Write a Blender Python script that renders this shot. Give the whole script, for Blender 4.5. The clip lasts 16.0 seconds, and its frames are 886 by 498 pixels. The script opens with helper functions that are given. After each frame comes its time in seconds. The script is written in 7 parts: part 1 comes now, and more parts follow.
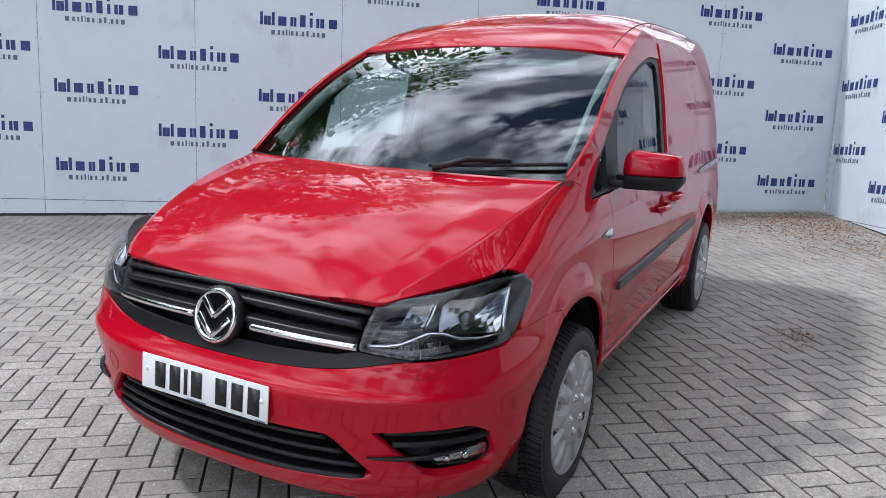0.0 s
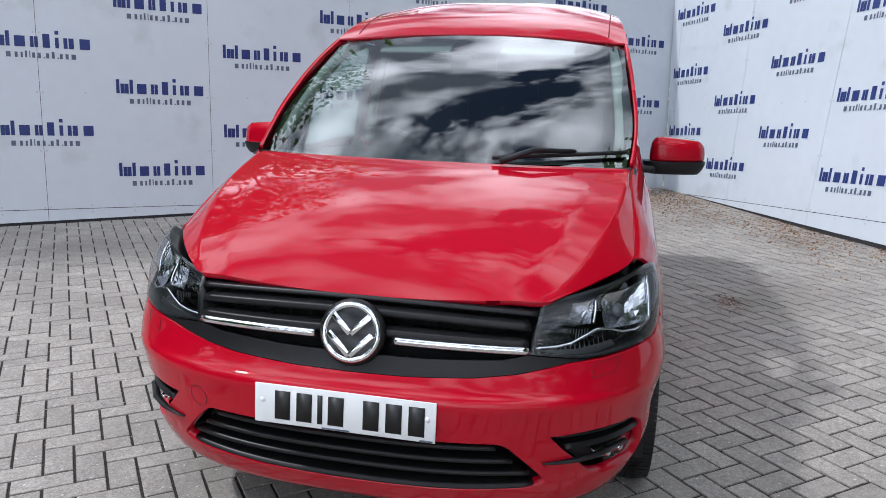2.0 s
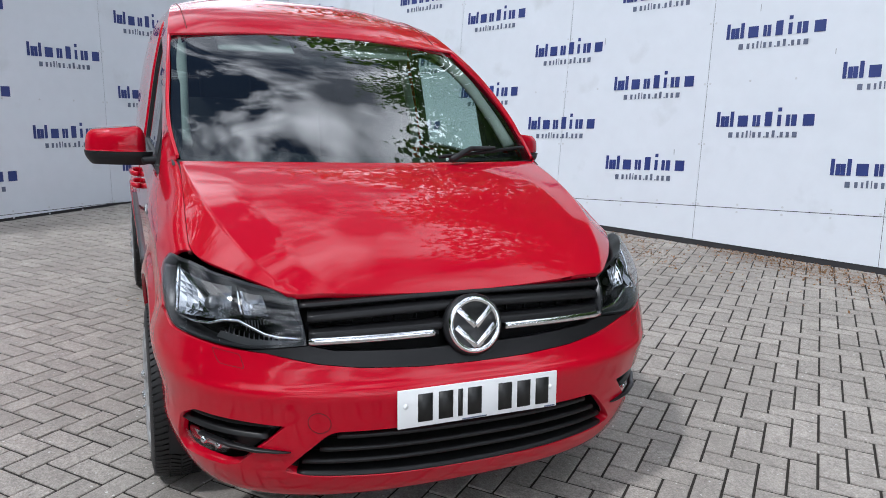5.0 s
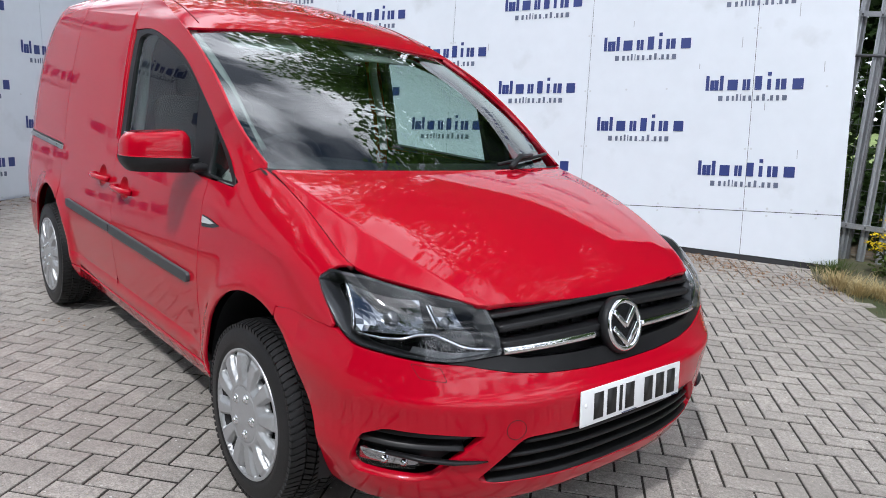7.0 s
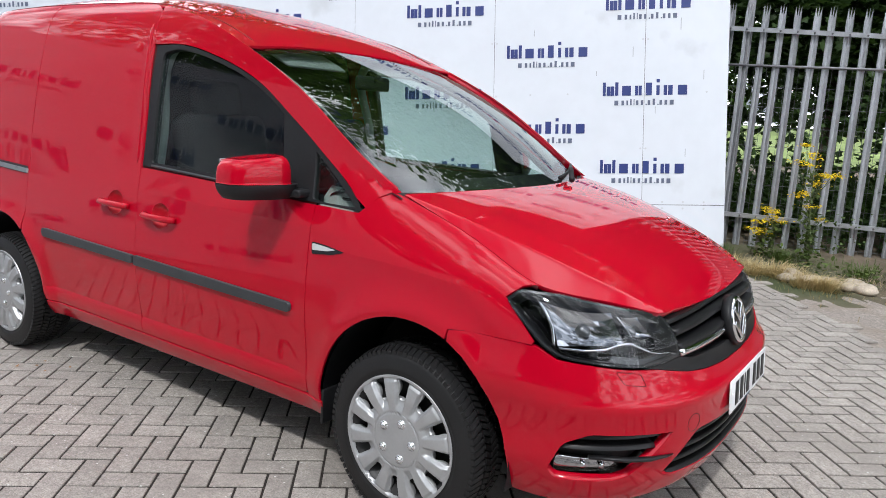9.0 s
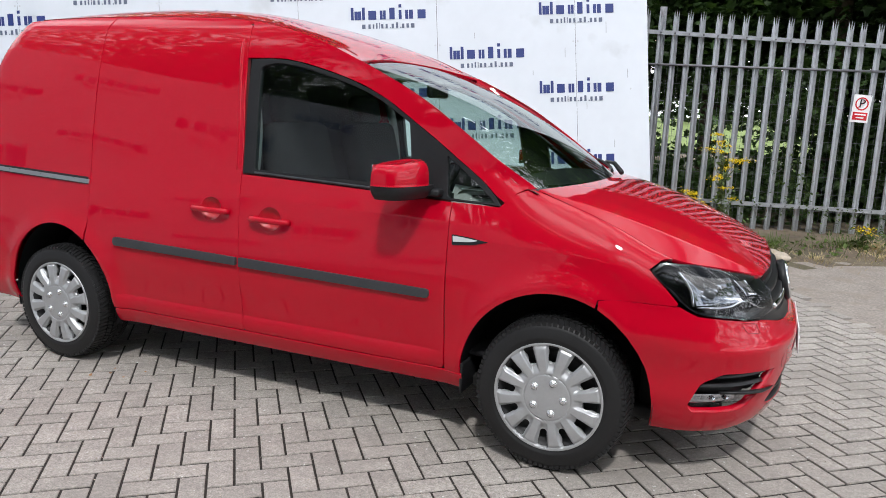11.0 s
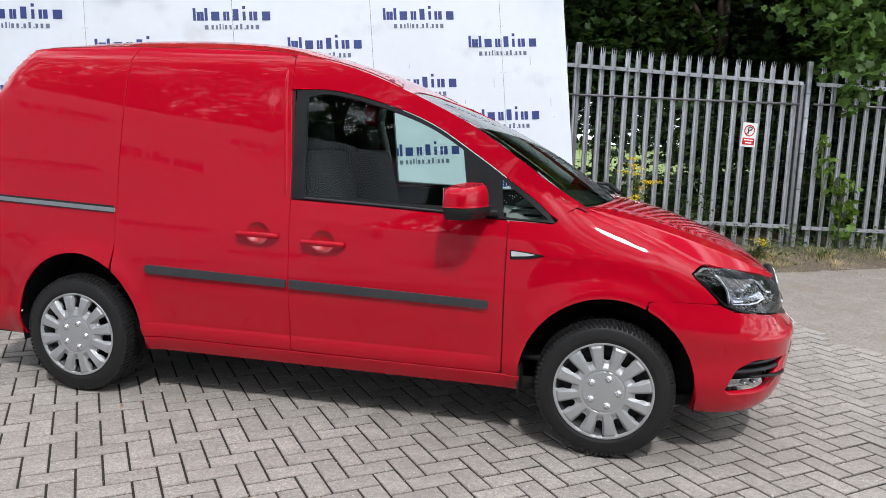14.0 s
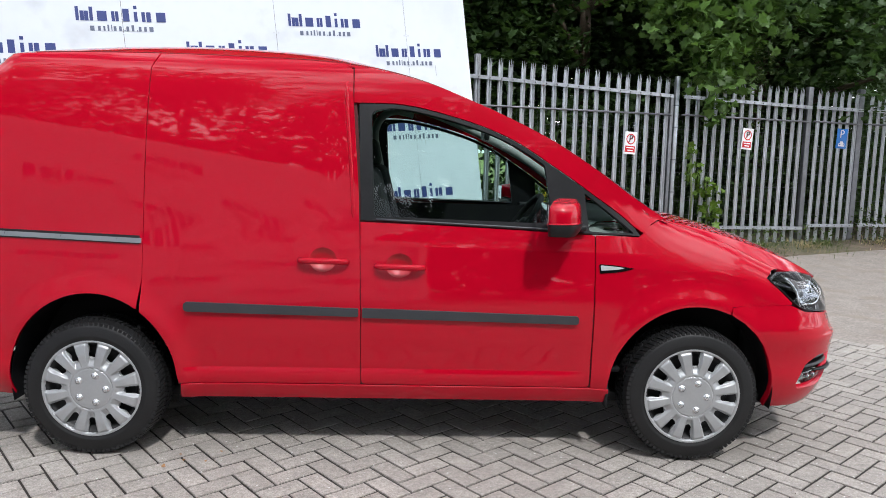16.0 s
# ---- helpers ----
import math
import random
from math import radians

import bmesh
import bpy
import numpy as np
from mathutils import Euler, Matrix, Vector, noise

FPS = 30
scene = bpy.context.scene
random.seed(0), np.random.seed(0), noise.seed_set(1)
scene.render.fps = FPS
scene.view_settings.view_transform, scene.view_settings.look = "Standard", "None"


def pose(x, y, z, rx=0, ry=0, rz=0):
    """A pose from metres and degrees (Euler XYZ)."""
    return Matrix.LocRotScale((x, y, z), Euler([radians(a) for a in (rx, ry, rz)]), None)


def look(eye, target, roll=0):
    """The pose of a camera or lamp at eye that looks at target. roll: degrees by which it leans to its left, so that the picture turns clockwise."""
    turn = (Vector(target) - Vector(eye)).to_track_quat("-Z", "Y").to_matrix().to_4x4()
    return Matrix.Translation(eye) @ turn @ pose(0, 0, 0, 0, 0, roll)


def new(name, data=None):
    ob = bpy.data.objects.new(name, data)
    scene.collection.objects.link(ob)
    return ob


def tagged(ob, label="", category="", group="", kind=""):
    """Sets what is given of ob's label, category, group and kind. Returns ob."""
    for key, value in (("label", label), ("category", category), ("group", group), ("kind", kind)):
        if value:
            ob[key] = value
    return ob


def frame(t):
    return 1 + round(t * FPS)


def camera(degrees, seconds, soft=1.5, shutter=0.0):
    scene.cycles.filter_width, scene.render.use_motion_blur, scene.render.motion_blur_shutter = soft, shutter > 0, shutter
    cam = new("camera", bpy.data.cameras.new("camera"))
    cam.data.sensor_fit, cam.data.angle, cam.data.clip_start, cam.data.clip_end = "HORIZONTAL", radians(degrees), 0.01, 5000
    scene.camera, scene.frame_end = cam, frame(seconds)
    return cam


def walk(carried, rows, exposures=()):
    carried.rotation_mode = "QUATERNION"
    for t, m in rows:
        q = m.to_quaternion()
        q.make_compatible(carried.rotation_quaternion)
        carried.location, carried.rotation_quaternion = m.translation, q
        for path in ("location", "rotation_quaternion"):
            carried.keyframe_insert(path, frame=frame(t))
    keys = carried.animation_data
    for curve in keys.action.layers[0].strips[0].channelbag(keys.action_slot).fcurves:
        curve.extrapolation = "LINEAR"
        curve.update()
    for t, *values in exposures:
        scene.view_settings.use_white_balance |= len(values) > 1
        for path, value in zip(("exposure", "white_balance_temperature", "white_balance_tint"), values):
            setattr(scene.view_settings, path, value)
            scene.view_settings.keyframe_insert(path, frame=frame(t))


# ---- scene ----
cam = camera(62.6, 16.0, 0.9)
PATH = [
    (0, (2.352, 1.524, 1.356), (0.607, 0.639, 0.938), 2.2),
    (0.5, (2.449, 1.298, 1.343), (0.664, 0.503, 0.918), 2.2),
    (1, (2.566, 1.082, 1.349), (0.736, 0.397, 0.92), 2.0),
    (1.5, (2.562, 0.831, 1.314), (0.687, 0.282, 0.883), 1.8),
    (2, (2.585, 0.592, 1.332), (0.668, 0.215, 0.902), 1.7),
    (2.5, (2.725, 0.323, 1.348), (0.78, 0.139, 0.922), 1.5),
    (3, (2.768, 0.091, 1.331), (0.815, 0.119, 0.904), 1.4),
    (3.5, (2.703, -0.155, 1.337), (0.764, 0.085, 0.911), 1.3),
    (4, (2.679, -0.404, 1.331), (0.775, 0.043, 0.91), 1.4),
    (4.5, (2.655, -0.686, 1.337), (0.808, -0.039, 0.927), 1.7),
    (4.7, (2.634, -0.784, 1.329), (0.814, -0.061, 0.92), 1.9),
    (6.8, (2.117, -1.804, 1.32), (0.622, -0.536, 0.924), 3.8),
    (7, (2.054, -1.87, 1.323), (0.59, -0.566, 0.931), 3.8),
    (7.5, (1.909, -2.098, 1.322), (0.527, -0.706, 0.93), 3.9),
    (8, (1.757, -2.367, 1.346), (0.467, -0.888, 0.961), 3.9),
    (8.5, (1.533, -2.509, 1.325), (0.347, -0.945, 0.942), 3.9),
    (8.7, (1.445, -2.557, 1.342), (0.297, -0.963, 0.966), 3.6),
    (10.8, (0.675, -3.372, 1.351), (-0.099, -1.567, 0.977), 2.4),
    (11, (0.617, -3.477, 1.356), (-0.136, -1.662, 0.986), 2.2),
    (11.5, (0.456, -3.631, 1.346), (-0.244, -1.792, 0.991), 1.5),
    (12, (0.327, -3.696, 1.363), (-0.322, -1.834, 1.03), 1.1),
    (12.5, (0.259, -3.832, 1.368), (-0.339, -1.95, 1.053), 1.0),
    (13, (0.212, -3.942, 1.37), (-0.334, -2.041, 1.069), 1.1),
    (13.5, (0.134, -4.004, 1.355), (-0.357, -2.088, 1.061), 1.6),
    (14, (-0.07, -3.991, 1.335), (-0.489, -2.057, 1.046), 2.0),
    (14.5, (-0.355, -3.954, 1.345), (-0.674, -1.999, 1.068), 2.2),
    (15, (-0.689, -4.003, 1.355), (-0.885, -2.03, 1.091), 2.0),
    (15.5, (-0.996, -4.045, 1.363), (-1.047, -2.062, 1.107), 1.7),
    (16, (-1.303, -3.977, 1.34), (-1.211, -1.996, 1.085), 1.3),
]
walk(cam, [(t, look(e, g, r)) for t, e, g, r in PATH], [(0.0, -0.46, 5800, 10), (3.5, -0.63, 5850, 10), (4.7, -0.61, 5900, 10), (7.0, -0.47, 6000, 11), (8.5, -0.36, 6100, 11), (11.0, -0.37, 6200, 11), (13.5, -0.36, 6150, 11), (16.0, -0.22, 6100, 11)])

# ---- light ----
CLOUD_SHIFT = (1.3, 0.7, 0.0)
SUN_EL, SUN_AZ = 53.0, -70.0   # degrees: height, and heading from +x
sx, sy, sz = (math.cos(radians(SUN_EL)) * math.cos(radians(SUN_AZ)), math.cos(radians(SUN_EL)) * math.sin(radians(SUN_AZ)), math.sin(radians(SUN_EL)))
sun = new("sun", bpy.data.lights.new("sun", "SUN"))
sun.data.energy, sun.data.angle, sun.data.color = 2.95, radians(3.5), (1.0, 0.965, 0.91)
sun.matrix_world = look((sx * 30, sy * 30, sz * 30), (0, 0, 0))

world = bpy.data.worlds.new("world")
scene.world = world
world.use_nodes = True
wn, wl = world.node_tree.nodes, world.node_tree.links
wn.clear()
w_out, w_bg = wn.new("ShaderNodeOutputWorld"), wn.new("ShaderNodeBackground")
w_sky = wn.new("ShaderNodeTexSky")
w_sky.sky_type, w_sky.sun_disc = "NISHITA", False
w_sky.sun_elevation, w_sky.sun_rotation = radians(SUN_EL), radians(90 - SUN_AZ)
w_tc, w_sep, w_up, w_div, w_map = (wn.new("ShaderNode" + k) for k in ("TexCoord", "SeparateXYZ", "Math", "VectorMath", "Mapping"))
w_up.operation, w_up.inputs[1].default_value = "ADD", 0.22
w_cap = wn.new("ShaderNodeMath")
w_cap.operation, w_cap.inputs[1].default_value = "MAXIMUM", 0.10
w_div.operation = "DIVIDE"
w_map.inputs["Location"].default_value = CLOUD_SHIFT
w_n1 = wn.new("ShaderNodeTexNoise")
w_n1.inputs["Scale"].default_value, w_n1.inputs["Detail"].default_value, w_n1.inputs["Roughness"].default_value = 2.3, 12.0, 0.60
w_n1.inputs["Distortion"].default_value = 0.25
w_r1 = wn.new("ShaderNodeValToRGB")
w_r1.color_ramp.elements[0].position, w_r1.color_ramp.elements[1].position = 0.37, 0.455
w_n2 = wn.new("ShaderNodeTexNoise")
w_n2.inputs["Scale"].default_value, w_n2.inputs["Detail"].default_value = 3.6, 8.0
w_r2 = wn.new("ShaderNodeValToRGB")
w_r2.color_ramp.elements[0].position, w_r2.color_ramp.elements[1].position = 0.40, 0.62
w_r2.color_ramp.elements[0].color, w_r2.color_ramp.elements[1].color = (6.4, 6.9, 7.9, 1), (66.0, 66.2, 66.7, 1)
w_mix = wn.new("ShaderNodeMix")
w_mix.data_type = "RGBA"
wl.new(w_tc.outputs["Generated"], w_sep.inputs["Vector"])
wl.new(w_sep.outputs["Z"], w_up.inputs[0])
wl.new(w_up.outputs[0], w_cap.inputs[0])
wl.new(w_tc.outputs["Generated"], w_div.inputs[0])
wl.new(w_cap.outputs[0], w_div.inputs[1])
wl.new(w_div.outputs[0], w_map.inputs["Vector"])
wl.new(w_map.outputs["Vector"], w_n1.inputs["Vector"])
wl.new(w_map.outputs["Vector"], w_n2.inputs["Vector"])
wl.new(w_n1.outputs["Fac"], w_r1.inputs["Fac"])
wl.new(w_n2.outputs["Fac"], w_r2.inputs["Fac"])
wl.new(w_r1.outputs["Color"], w_mix.inputs["Factor"])
wl.new(w_sky.outputs["Color"], w_mix.inputs["A"])
wl.new(w_r2.outputs["Color"], w_mix.inputs["B"])
wl.new(w_mix.outputs["Result"], w_bg.inputs["Color"])
w_bg.inputs["Strength"].default_value = 0.070
wl.new(w_bg.outputs["Background"], w_out.inputs["Surface"])


# ---- materials ----
def mat(name, color, rough=0.5, metal=0.0, coat=0.0, vary=0.0, vscale=8.0, bump=0.0, bscale=60.0, trans=0.0, ior=1.5, spec=0.5, island=0.0, ob_rand=0.0, dirt=None, dirt_scale=1.5, dirt_lo=0.55, dirt_hi=0.75, specks=None, grain=0.0):
    """A principled material with grain at two scales, optional relief, dirt and per-piece change."""
    m = bpy.data.materials.new(name)
    m.use_nodes = True
    nt = m.node_tree
    n, l = nt.nodes, nt.links
    b = n["Principled BSDF"]
    b.inputs["Base Color"].default_value = (*color, 1)
    b.inputs["Roughness"].default_value, b.inputs["Metallic"].default_value = rough, metal
    b.inputs["Coat Weight"].default_value, b.inputs["Coat Roughness"].default_value = coat, 0.02
    b.inputs["Transmission Weight"].default_value, b.inputs["IOR"].default_value = trans, ior
    b.inputs["Specular IOR Level"].default_value = spec
    tc = n.new("ShaderNodeTexCoord")
    last = None
    if vary or dirt or island or ob_rand:
        rgb = n.new("ShaderNodeRGB")
        rgb.outputs[0].default_value = (*color, 1)
        last = rgb.outputs[0]
    if vary:
        for sc, amount in ((vscale, vary), (vscale * 11, vary * 0.7)):
            t = n.new("ShaderNodeTexNoise")
            t.inputs["Scale"].default_value, t.inputs["Detail"].default_value = sc, 5.0
            l.new(tc.outputs["Object"], t.inputs["Vector"])
            r = n.new("ShaderNodeMapRange")
            r.inputs["From Min"].default_value, r.inputs["From Max"].default_value = 0.25, 0.75
            r.inputs["To Min"].default_value, r.inputs["To Max"].default_value = 1 - amount, 1 + amount
            l.new(t.outputs["Fac"], r.inputs["Value"])
            mx = n.new("ShaderNodeVectorMath")
            mx.operation = "MULTIPLY"
            l.new(last, mx.inputs[0])
            l.new(r.outputs["Result"], mx.inputs[1])
            last = mx.outputs[0]
    if grain:
        where = n.new("ShaderNodeNewGeometry")
        for sc, amount, lo, hi in ((170.0, grain, 0.30, 0.70), (55.0, grain * 0.6, 0.30, 0.70)):
            t = n.new("ShaderNodeTexNoise")
            t.inputs["Scale"].default_value, t.inputs["Detail"].default_value = sc, 3.0
            l.new(where.outputs["Position"], t.inputs["Vector"])
            r = n.new("ShaderNodeMapRange")
            r.inputs["From Min"].default_value, r.inputs["From Max"].default_value = lo, hi
            r.inputs["To Min"].default_value, r.inputs["To Max"].default_value = 1 - amount, 1 + amount
            l.new(t.outputs["Fac"], r.inputs["Value"])
            mx = n.new("ShaderNodeVectorMath")
            mx.operation = "MULTIPLY"
            l.new(last, mx.inputs[0])
            l.new(r.outputs["Result"], mx.inputs[1])
            last = mx.outputs[0]
    for amount, source in ((island, "geo"), (ob_rand, "ob")):
        if amount:
            g = n.new("ShaderNodeNewGeometry" if source == "geo" else "ShaderNodeObjectInfo")
            r = n.new("ShaderNodeMapRange")
            r.inputs["To Min"].default_value, r.inputs["To Max"].default_value = 1 - amount, 1 + amount
            l.new(g.outputs["Random Per Island" if source == "geo" else "Random"], r.inputs["Value"])
            mx = n.new("ShaderNodeVectorMath")
            mx.operation = "MULTIPLY"
            l.new(last, mx.inputs[0])
            l.new(r.outputs["Result"], mx.inputs[1])
            last = mx.outputs[0]
    if dirt:
        t = n.new("ShaderNodeTexNoise")
        t.inputs["Scale"].default_value, t.inputs["Detail"].default_value = dirt_scale, 6.0
        geo = n.new("ShaderNodeNewGeometry")
        l.new(geo.outputs["Position"], t.inputs["Vector"])
        r = n.new("ShaderNodeMapRange")
        r.inputs["From Min"].default_value, r.inputs["From Max"].default_value = dirt_lo, dirt_hi
        l.new(t.outputs["Fac"], r.inputs["Value"])
        mx = n.new("ShaderNodeMix")
        mx.data_type = "RGBA"
        l.new(r.outputs["Result"], mx.inputs["Factor"])
        l.new(last, mx.inputs["A"])
        mx.inputs["B"].default_value = (*dirt, 1)
        last = mx.outputs["Result"]
    if specks:
        geo = n.new("ShaderNodeNewGeometry")
        v = n.new("ShaderNodeTexVoronoi")
        v.inputs["Scale"].default_value = 34.0
        l.new(geo.outputs["Position"], v.inputs["Vector"])
        sep = n.new("ShaderNodeSeparateColor")
        l.new(v.outputs["Color"], sep.inputs["Color"])
        size = n.new("ShaderNodeMapRange")
        size.inputs["From Min"].default_value, size.inputs["From Max"].default_value = 0.35, 1.0
        size.inputs["To Min"].default_value, size.inputs["To Max"].default_value = 0.0, 0.17
        l.new(sep.outputs[0], size.inputs["Value"])
        less = n.new("ShaderNodeMath")
        less.operation = "LESS_THAN"
        l.new(v.outputs["Distance"], less.inputs[0])
        l.new(size.outputs["Result"], less.inputs[1])
        mx = n.new("ShaderNodeMix")
        mx.data_type = "RGBA"
        l.new(less.outputs[0], mx.inputs["Factor"])
        l.new(last, mx.inputs["A"])
        mx.inputs["B"].default_value = (*specks, 1)
        last = mx.outputs["Result"]
    if last is not None:
        l.new(last, b.inputs["Base Color"])
    if bump:
        t = n.new("ShaderNodeTexNoise")
        t.inputs["Scale"].default_value, t.inputs["Detail"].default_value = bscale, 4.0
        l.new(tc.outputs["Object"], t.inputs["Vector"])
        bp = n.new("ShaderNodeBump")
        bp.inputs["Strength"].default_value, bp.inputs["Distance"].default_value = bump, 0.004
        l.new(t.outputs["Fac"], bp.inputs["Height"])
        l.new(bp.outputs["Normal"], b.inputs["Normal"])
    return m


RED = mat("red_paint", (0.44, 0.0004, 0.014), 0.5, coat=1.0, spec=0.02)
RED.node_tree.nodes["Principled BSDF"].inputs["Coat Roughness"].default_value = 0.03
RED.node_tree.nodes["Principled BSDF"].inputs["Coat IOR"].default_value = 1.42
BLACK = mat("black_plastic", (0.014, 0.0145, 0.016), 0.45, vary=0.15, bump=0.08, bscale=400, spec=0.28)
STRIPGREY = mat("grey_black_strip", (0.034, 0.036, 0.041), 0.42, vary=0.12, bump=0.05, bscale=500, spec=0.5)
# paint red darkened to carry the shade inside the panel gaps
SEAMDARK = mat("gap_shade_red", (0.07, 0.001, 0.003), 0.7)
SATIN = mat("satin_black_plastic", (0.011, 0.011, 0.012), 0.36, vary=0.12, bump=0.05, bscale=500, spec=0.30)
GLOSSBLACK = mat("gloss_black", (0.005, 0.005, 0.006), 0.10)
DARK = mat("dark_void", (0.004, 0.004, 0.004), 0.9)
TRIM = mat("interior_trim", (0.010, 0.0105, 0.012), 0.75, spec=0.2, vary=0.2, bump=0.2, bscale=250)
CLOTH = mat("seat_cloth", (0.010, 0.0105, 0.012), 0.95, vary=0.25, vscale=30, bump=0.3, bscale=500)
LINER = mat("grey_liner", (0.30, 0.31, 0.30), 0.85, vary=0.08)
RUBBER = mat("tyre_rubber", (0.012, 0.012, 0.0125), 0.52, spec=0.35, vary=0.2, bump=0.15, bscale=200)
SILVER = mat("silver_cover", (0.43, 0.44, 0.45), 0.40, metal=0.55, vary=0.05)
CAPSILVER = mat("bright_cap", (0.66, 0.67, 0.68), 0.22, metal=0.8)
CHROME = mat("chrome", (0.80, 0.81, 0.83), 0.06, metal=1.0)
ALU = mat("brushed_rail", (0.42, 0.43, 0.44), 0.35, metal=0.9)
WHITE = mat("white_plastic", (0.80, 0.81, 0.82), 0.35)
INK = mat("black_ink", (0.012, 0.012, 0.012), 0.5)
NAVY = mat("navy_vinyl", (0.018, 0.035, 0.17), 0.45, vary=0.06, vscale=4)
GREYINK = mat("grey_vinyl", (0.105, 0.125, 0.19), 0.45, vary=0.06, vscale=4)
BOARD = mat("white_board", (0.65, 0.69, 0.745), 0.42, vary=0.03, vscale=0.7, dirt=(0.42, 0.44, 0.45), dirt_scale=2.2, dirt_lo=0.62, dirt_hi=0.95)
STEEL = mat("galvanised_steel", (0.43, 0.452, 0.48), 0.38, metal=0.70, vary=0.18, vscale=14, ob_rand=0.10)
STEELDARK = mat("weathered_steel", (0.20, 0.205, 0.22), 0.55, metal=0.6, vary=0.2, vscale=10)


# dark red that paints the shade in the roof grooves
SEAMRED = mat("roof_groove_shade", (0.16, 0.002, 0.005), 0.6)
DARKRED = mat("red_paint_recess", (0.44, 0.0006, 0.012), 0.42, coat=0.6)
PALELENS = mat("pale_lens", (0.70, 0.71, 0.72), 0.10, metal=0.35)
LAMPGREY = mat("lamp_bezel_grey", (0.018, 0.019, 0.021), 0.3, metal=0.3)
REFLECT = mat("lamp_reflector", (0.50, 0.51, 0.53), 0.10, metal=1.0)
ALUDARK = mat("dull_metal", (0.16, 0.165, 0.17), 0.35, metal=0.8)
STEELRIM = mat("black_steel_wheel", (0.025, 0.025, 0.026), 0.5, metal=0.3)


def glass(name, tint, rough=0.0, face_on=0.08):
    """Clear sheet glass: it mirrors the share face_on straight on, and more at a slant."""
    m = bpy.data.materials.new(name)
    m.use_nodes = True
    n, l = m.node_tree.nodes, m.node_tree.links
    n.clear()
    out, tr, gl, mix, lw, po, mr = (n.new("ShaderNode" + k) for k in ("OutputMaterial", "BsdfTransparent", "BsdfGlossy", "MixShader", "LayerWeight", "Math", "MapRange"))
    tr.inputs["Color"].default_value = (*tint, 1)
    gl.inputs["Roughness"].default_value = rough
    lw.inputs["Blend"].default_value = 0.5
    po.operation, po.inputs[1].default_value = "POWER", 5.0
    mr.inputs["To Min"].default_value, mr.inputs["To Max"].default_value = face_on, 1.0
    l.new(lw.outputs["Facing"], po.inputs[0])
    l.new(po.outputs[0], mr.inputs["Value"])
    l.new(mr.outputs["Result"], mix.inputs["Fac"])
    l.new(tr.outputs["BSDF"], mix.inputs[1])
    l.new(gl.outputs["BSDF"], mix.inputs[2])
    l.new(mix.outputs["Shader"], out.inputs["Surface"])
    return m


SCREEN_GLASS = glass("windscreen_glass", (0.66, 0.79, 0.755), face_on=0.19)
DOOR_GLASS = glass("door_glass", (0.70, 0.82, 0.785), face_on=0.045)
LENS = glass("clear_lens", (0.86, 0.88, 0.90), face_on=0.05)


# ---- shaping tools ----
def spline(points):
    """A natural cubic through (x, y) pairs, as a function of arrays; straight beyond its ends."""
    p = np.array(sorted(points), float)
    x, y = p[:, 0], p[:, 1]
    k, h = len(x), np.diff(x)
    a, r = np.eye(k), np.zeros(k)
    for i in range(1, k - 1):
        a[i, i - 1 : i + 2] = h[i - 1], 2 * (h[i - 1] + h[i]), h[i]
        r[i] = 6 * ((y[i + 1] - y[i]) / h[i] - (y[i] - y[i - 1]) / h[i - 1])
    m = np.linalg.solve(a, r)

    def f(q):
        q = np.asarray(q, float)
        i = np.clip(np.searchsorted(x, q) - 1, 0, k - 2)
        c = np.clip(q, x[0], x[-1])
        d, e = c - x[i], x[i + 1] - c
        v = (m[i] * e**3 + m[i + 1] * d**3) / (6 * h[i]) + (y[i] / h[i] - m[i] * h[i] / 6) * e + (y[i + 1] / h[i] - m[i + 1] * h[i] / 6) * d
        s0 = (y[1] - y[0]) / h[0] - m[1] * h[0] / 6
        s1 = (y[-1] - y[-2]) / h[-1] + m[-2] * h[-1] / 6
        return v + np.minimum(q - x[0], 0) * s0 + np.maximum(q - x[-1], 0) * s1

    return f


def smooth(lo, hi, x):
    t = np.clip((np.asarray(x, float) - lo) / (hi - lo), 0, 1)
    return t * t * (3 - 2 * t)


def fillet(points, radius, n=5):
    """A closed outline with its corners rounded; radius: one for all, or one a corner."""
    out, k = [], len(points)
    rs = radius if isinstance(radius, (list, tuple)) else [radius] * k
    for i in range(k):
        p, a, b = (np.array(points[j % k], float) for j in (i, i - 1, i + 1))
        da, db = a - p, b - p
        la, lb = np.linalg.norm(da), np.linalg.norm(db)
        d = min(rs[i], la * 0.45, lb * 0.45)
        if d < 1e-4:
            out.append(tuple(p))
            continue
        s, e = p + da / la * d, p + db / lb * d
        for j in range(n + 1):
            t = j / n
            out.append(tuple((1 - t) ** 2 * s + 2 * t * (1 - t) * p + t * t * e))
    return out


def curve_line(points, n=24):
    """Points along a smooth line through the given ones."""
    p = np.array(points, float)
    t = np.r_[0, np.cumsum(np.linalg.norm(np.diff(p, axis=0), axis=1))]
    fs = [spline(list(zip(t, p[:, c]))) for c in range(p.shape[1])]
    q = np.linspace(0, t[-1], n)
    return [tuple(v) for v in np.stack([f(q) for f in fs], 1)]


def dense(loop, step):
    out = []
    for i in range(len(loop)):
        a, b = np.array(loop[i], float), np.array(loop[(i + 1) % len(loop)], float)
        d = np.linalg.norm(b - a)
        if d < 1e-5:
            continue
        k = max(1, int(math.ceil(d / step)))
        out += [tuple(a + (b - a) * j / k) for j in range(k)]
    return out


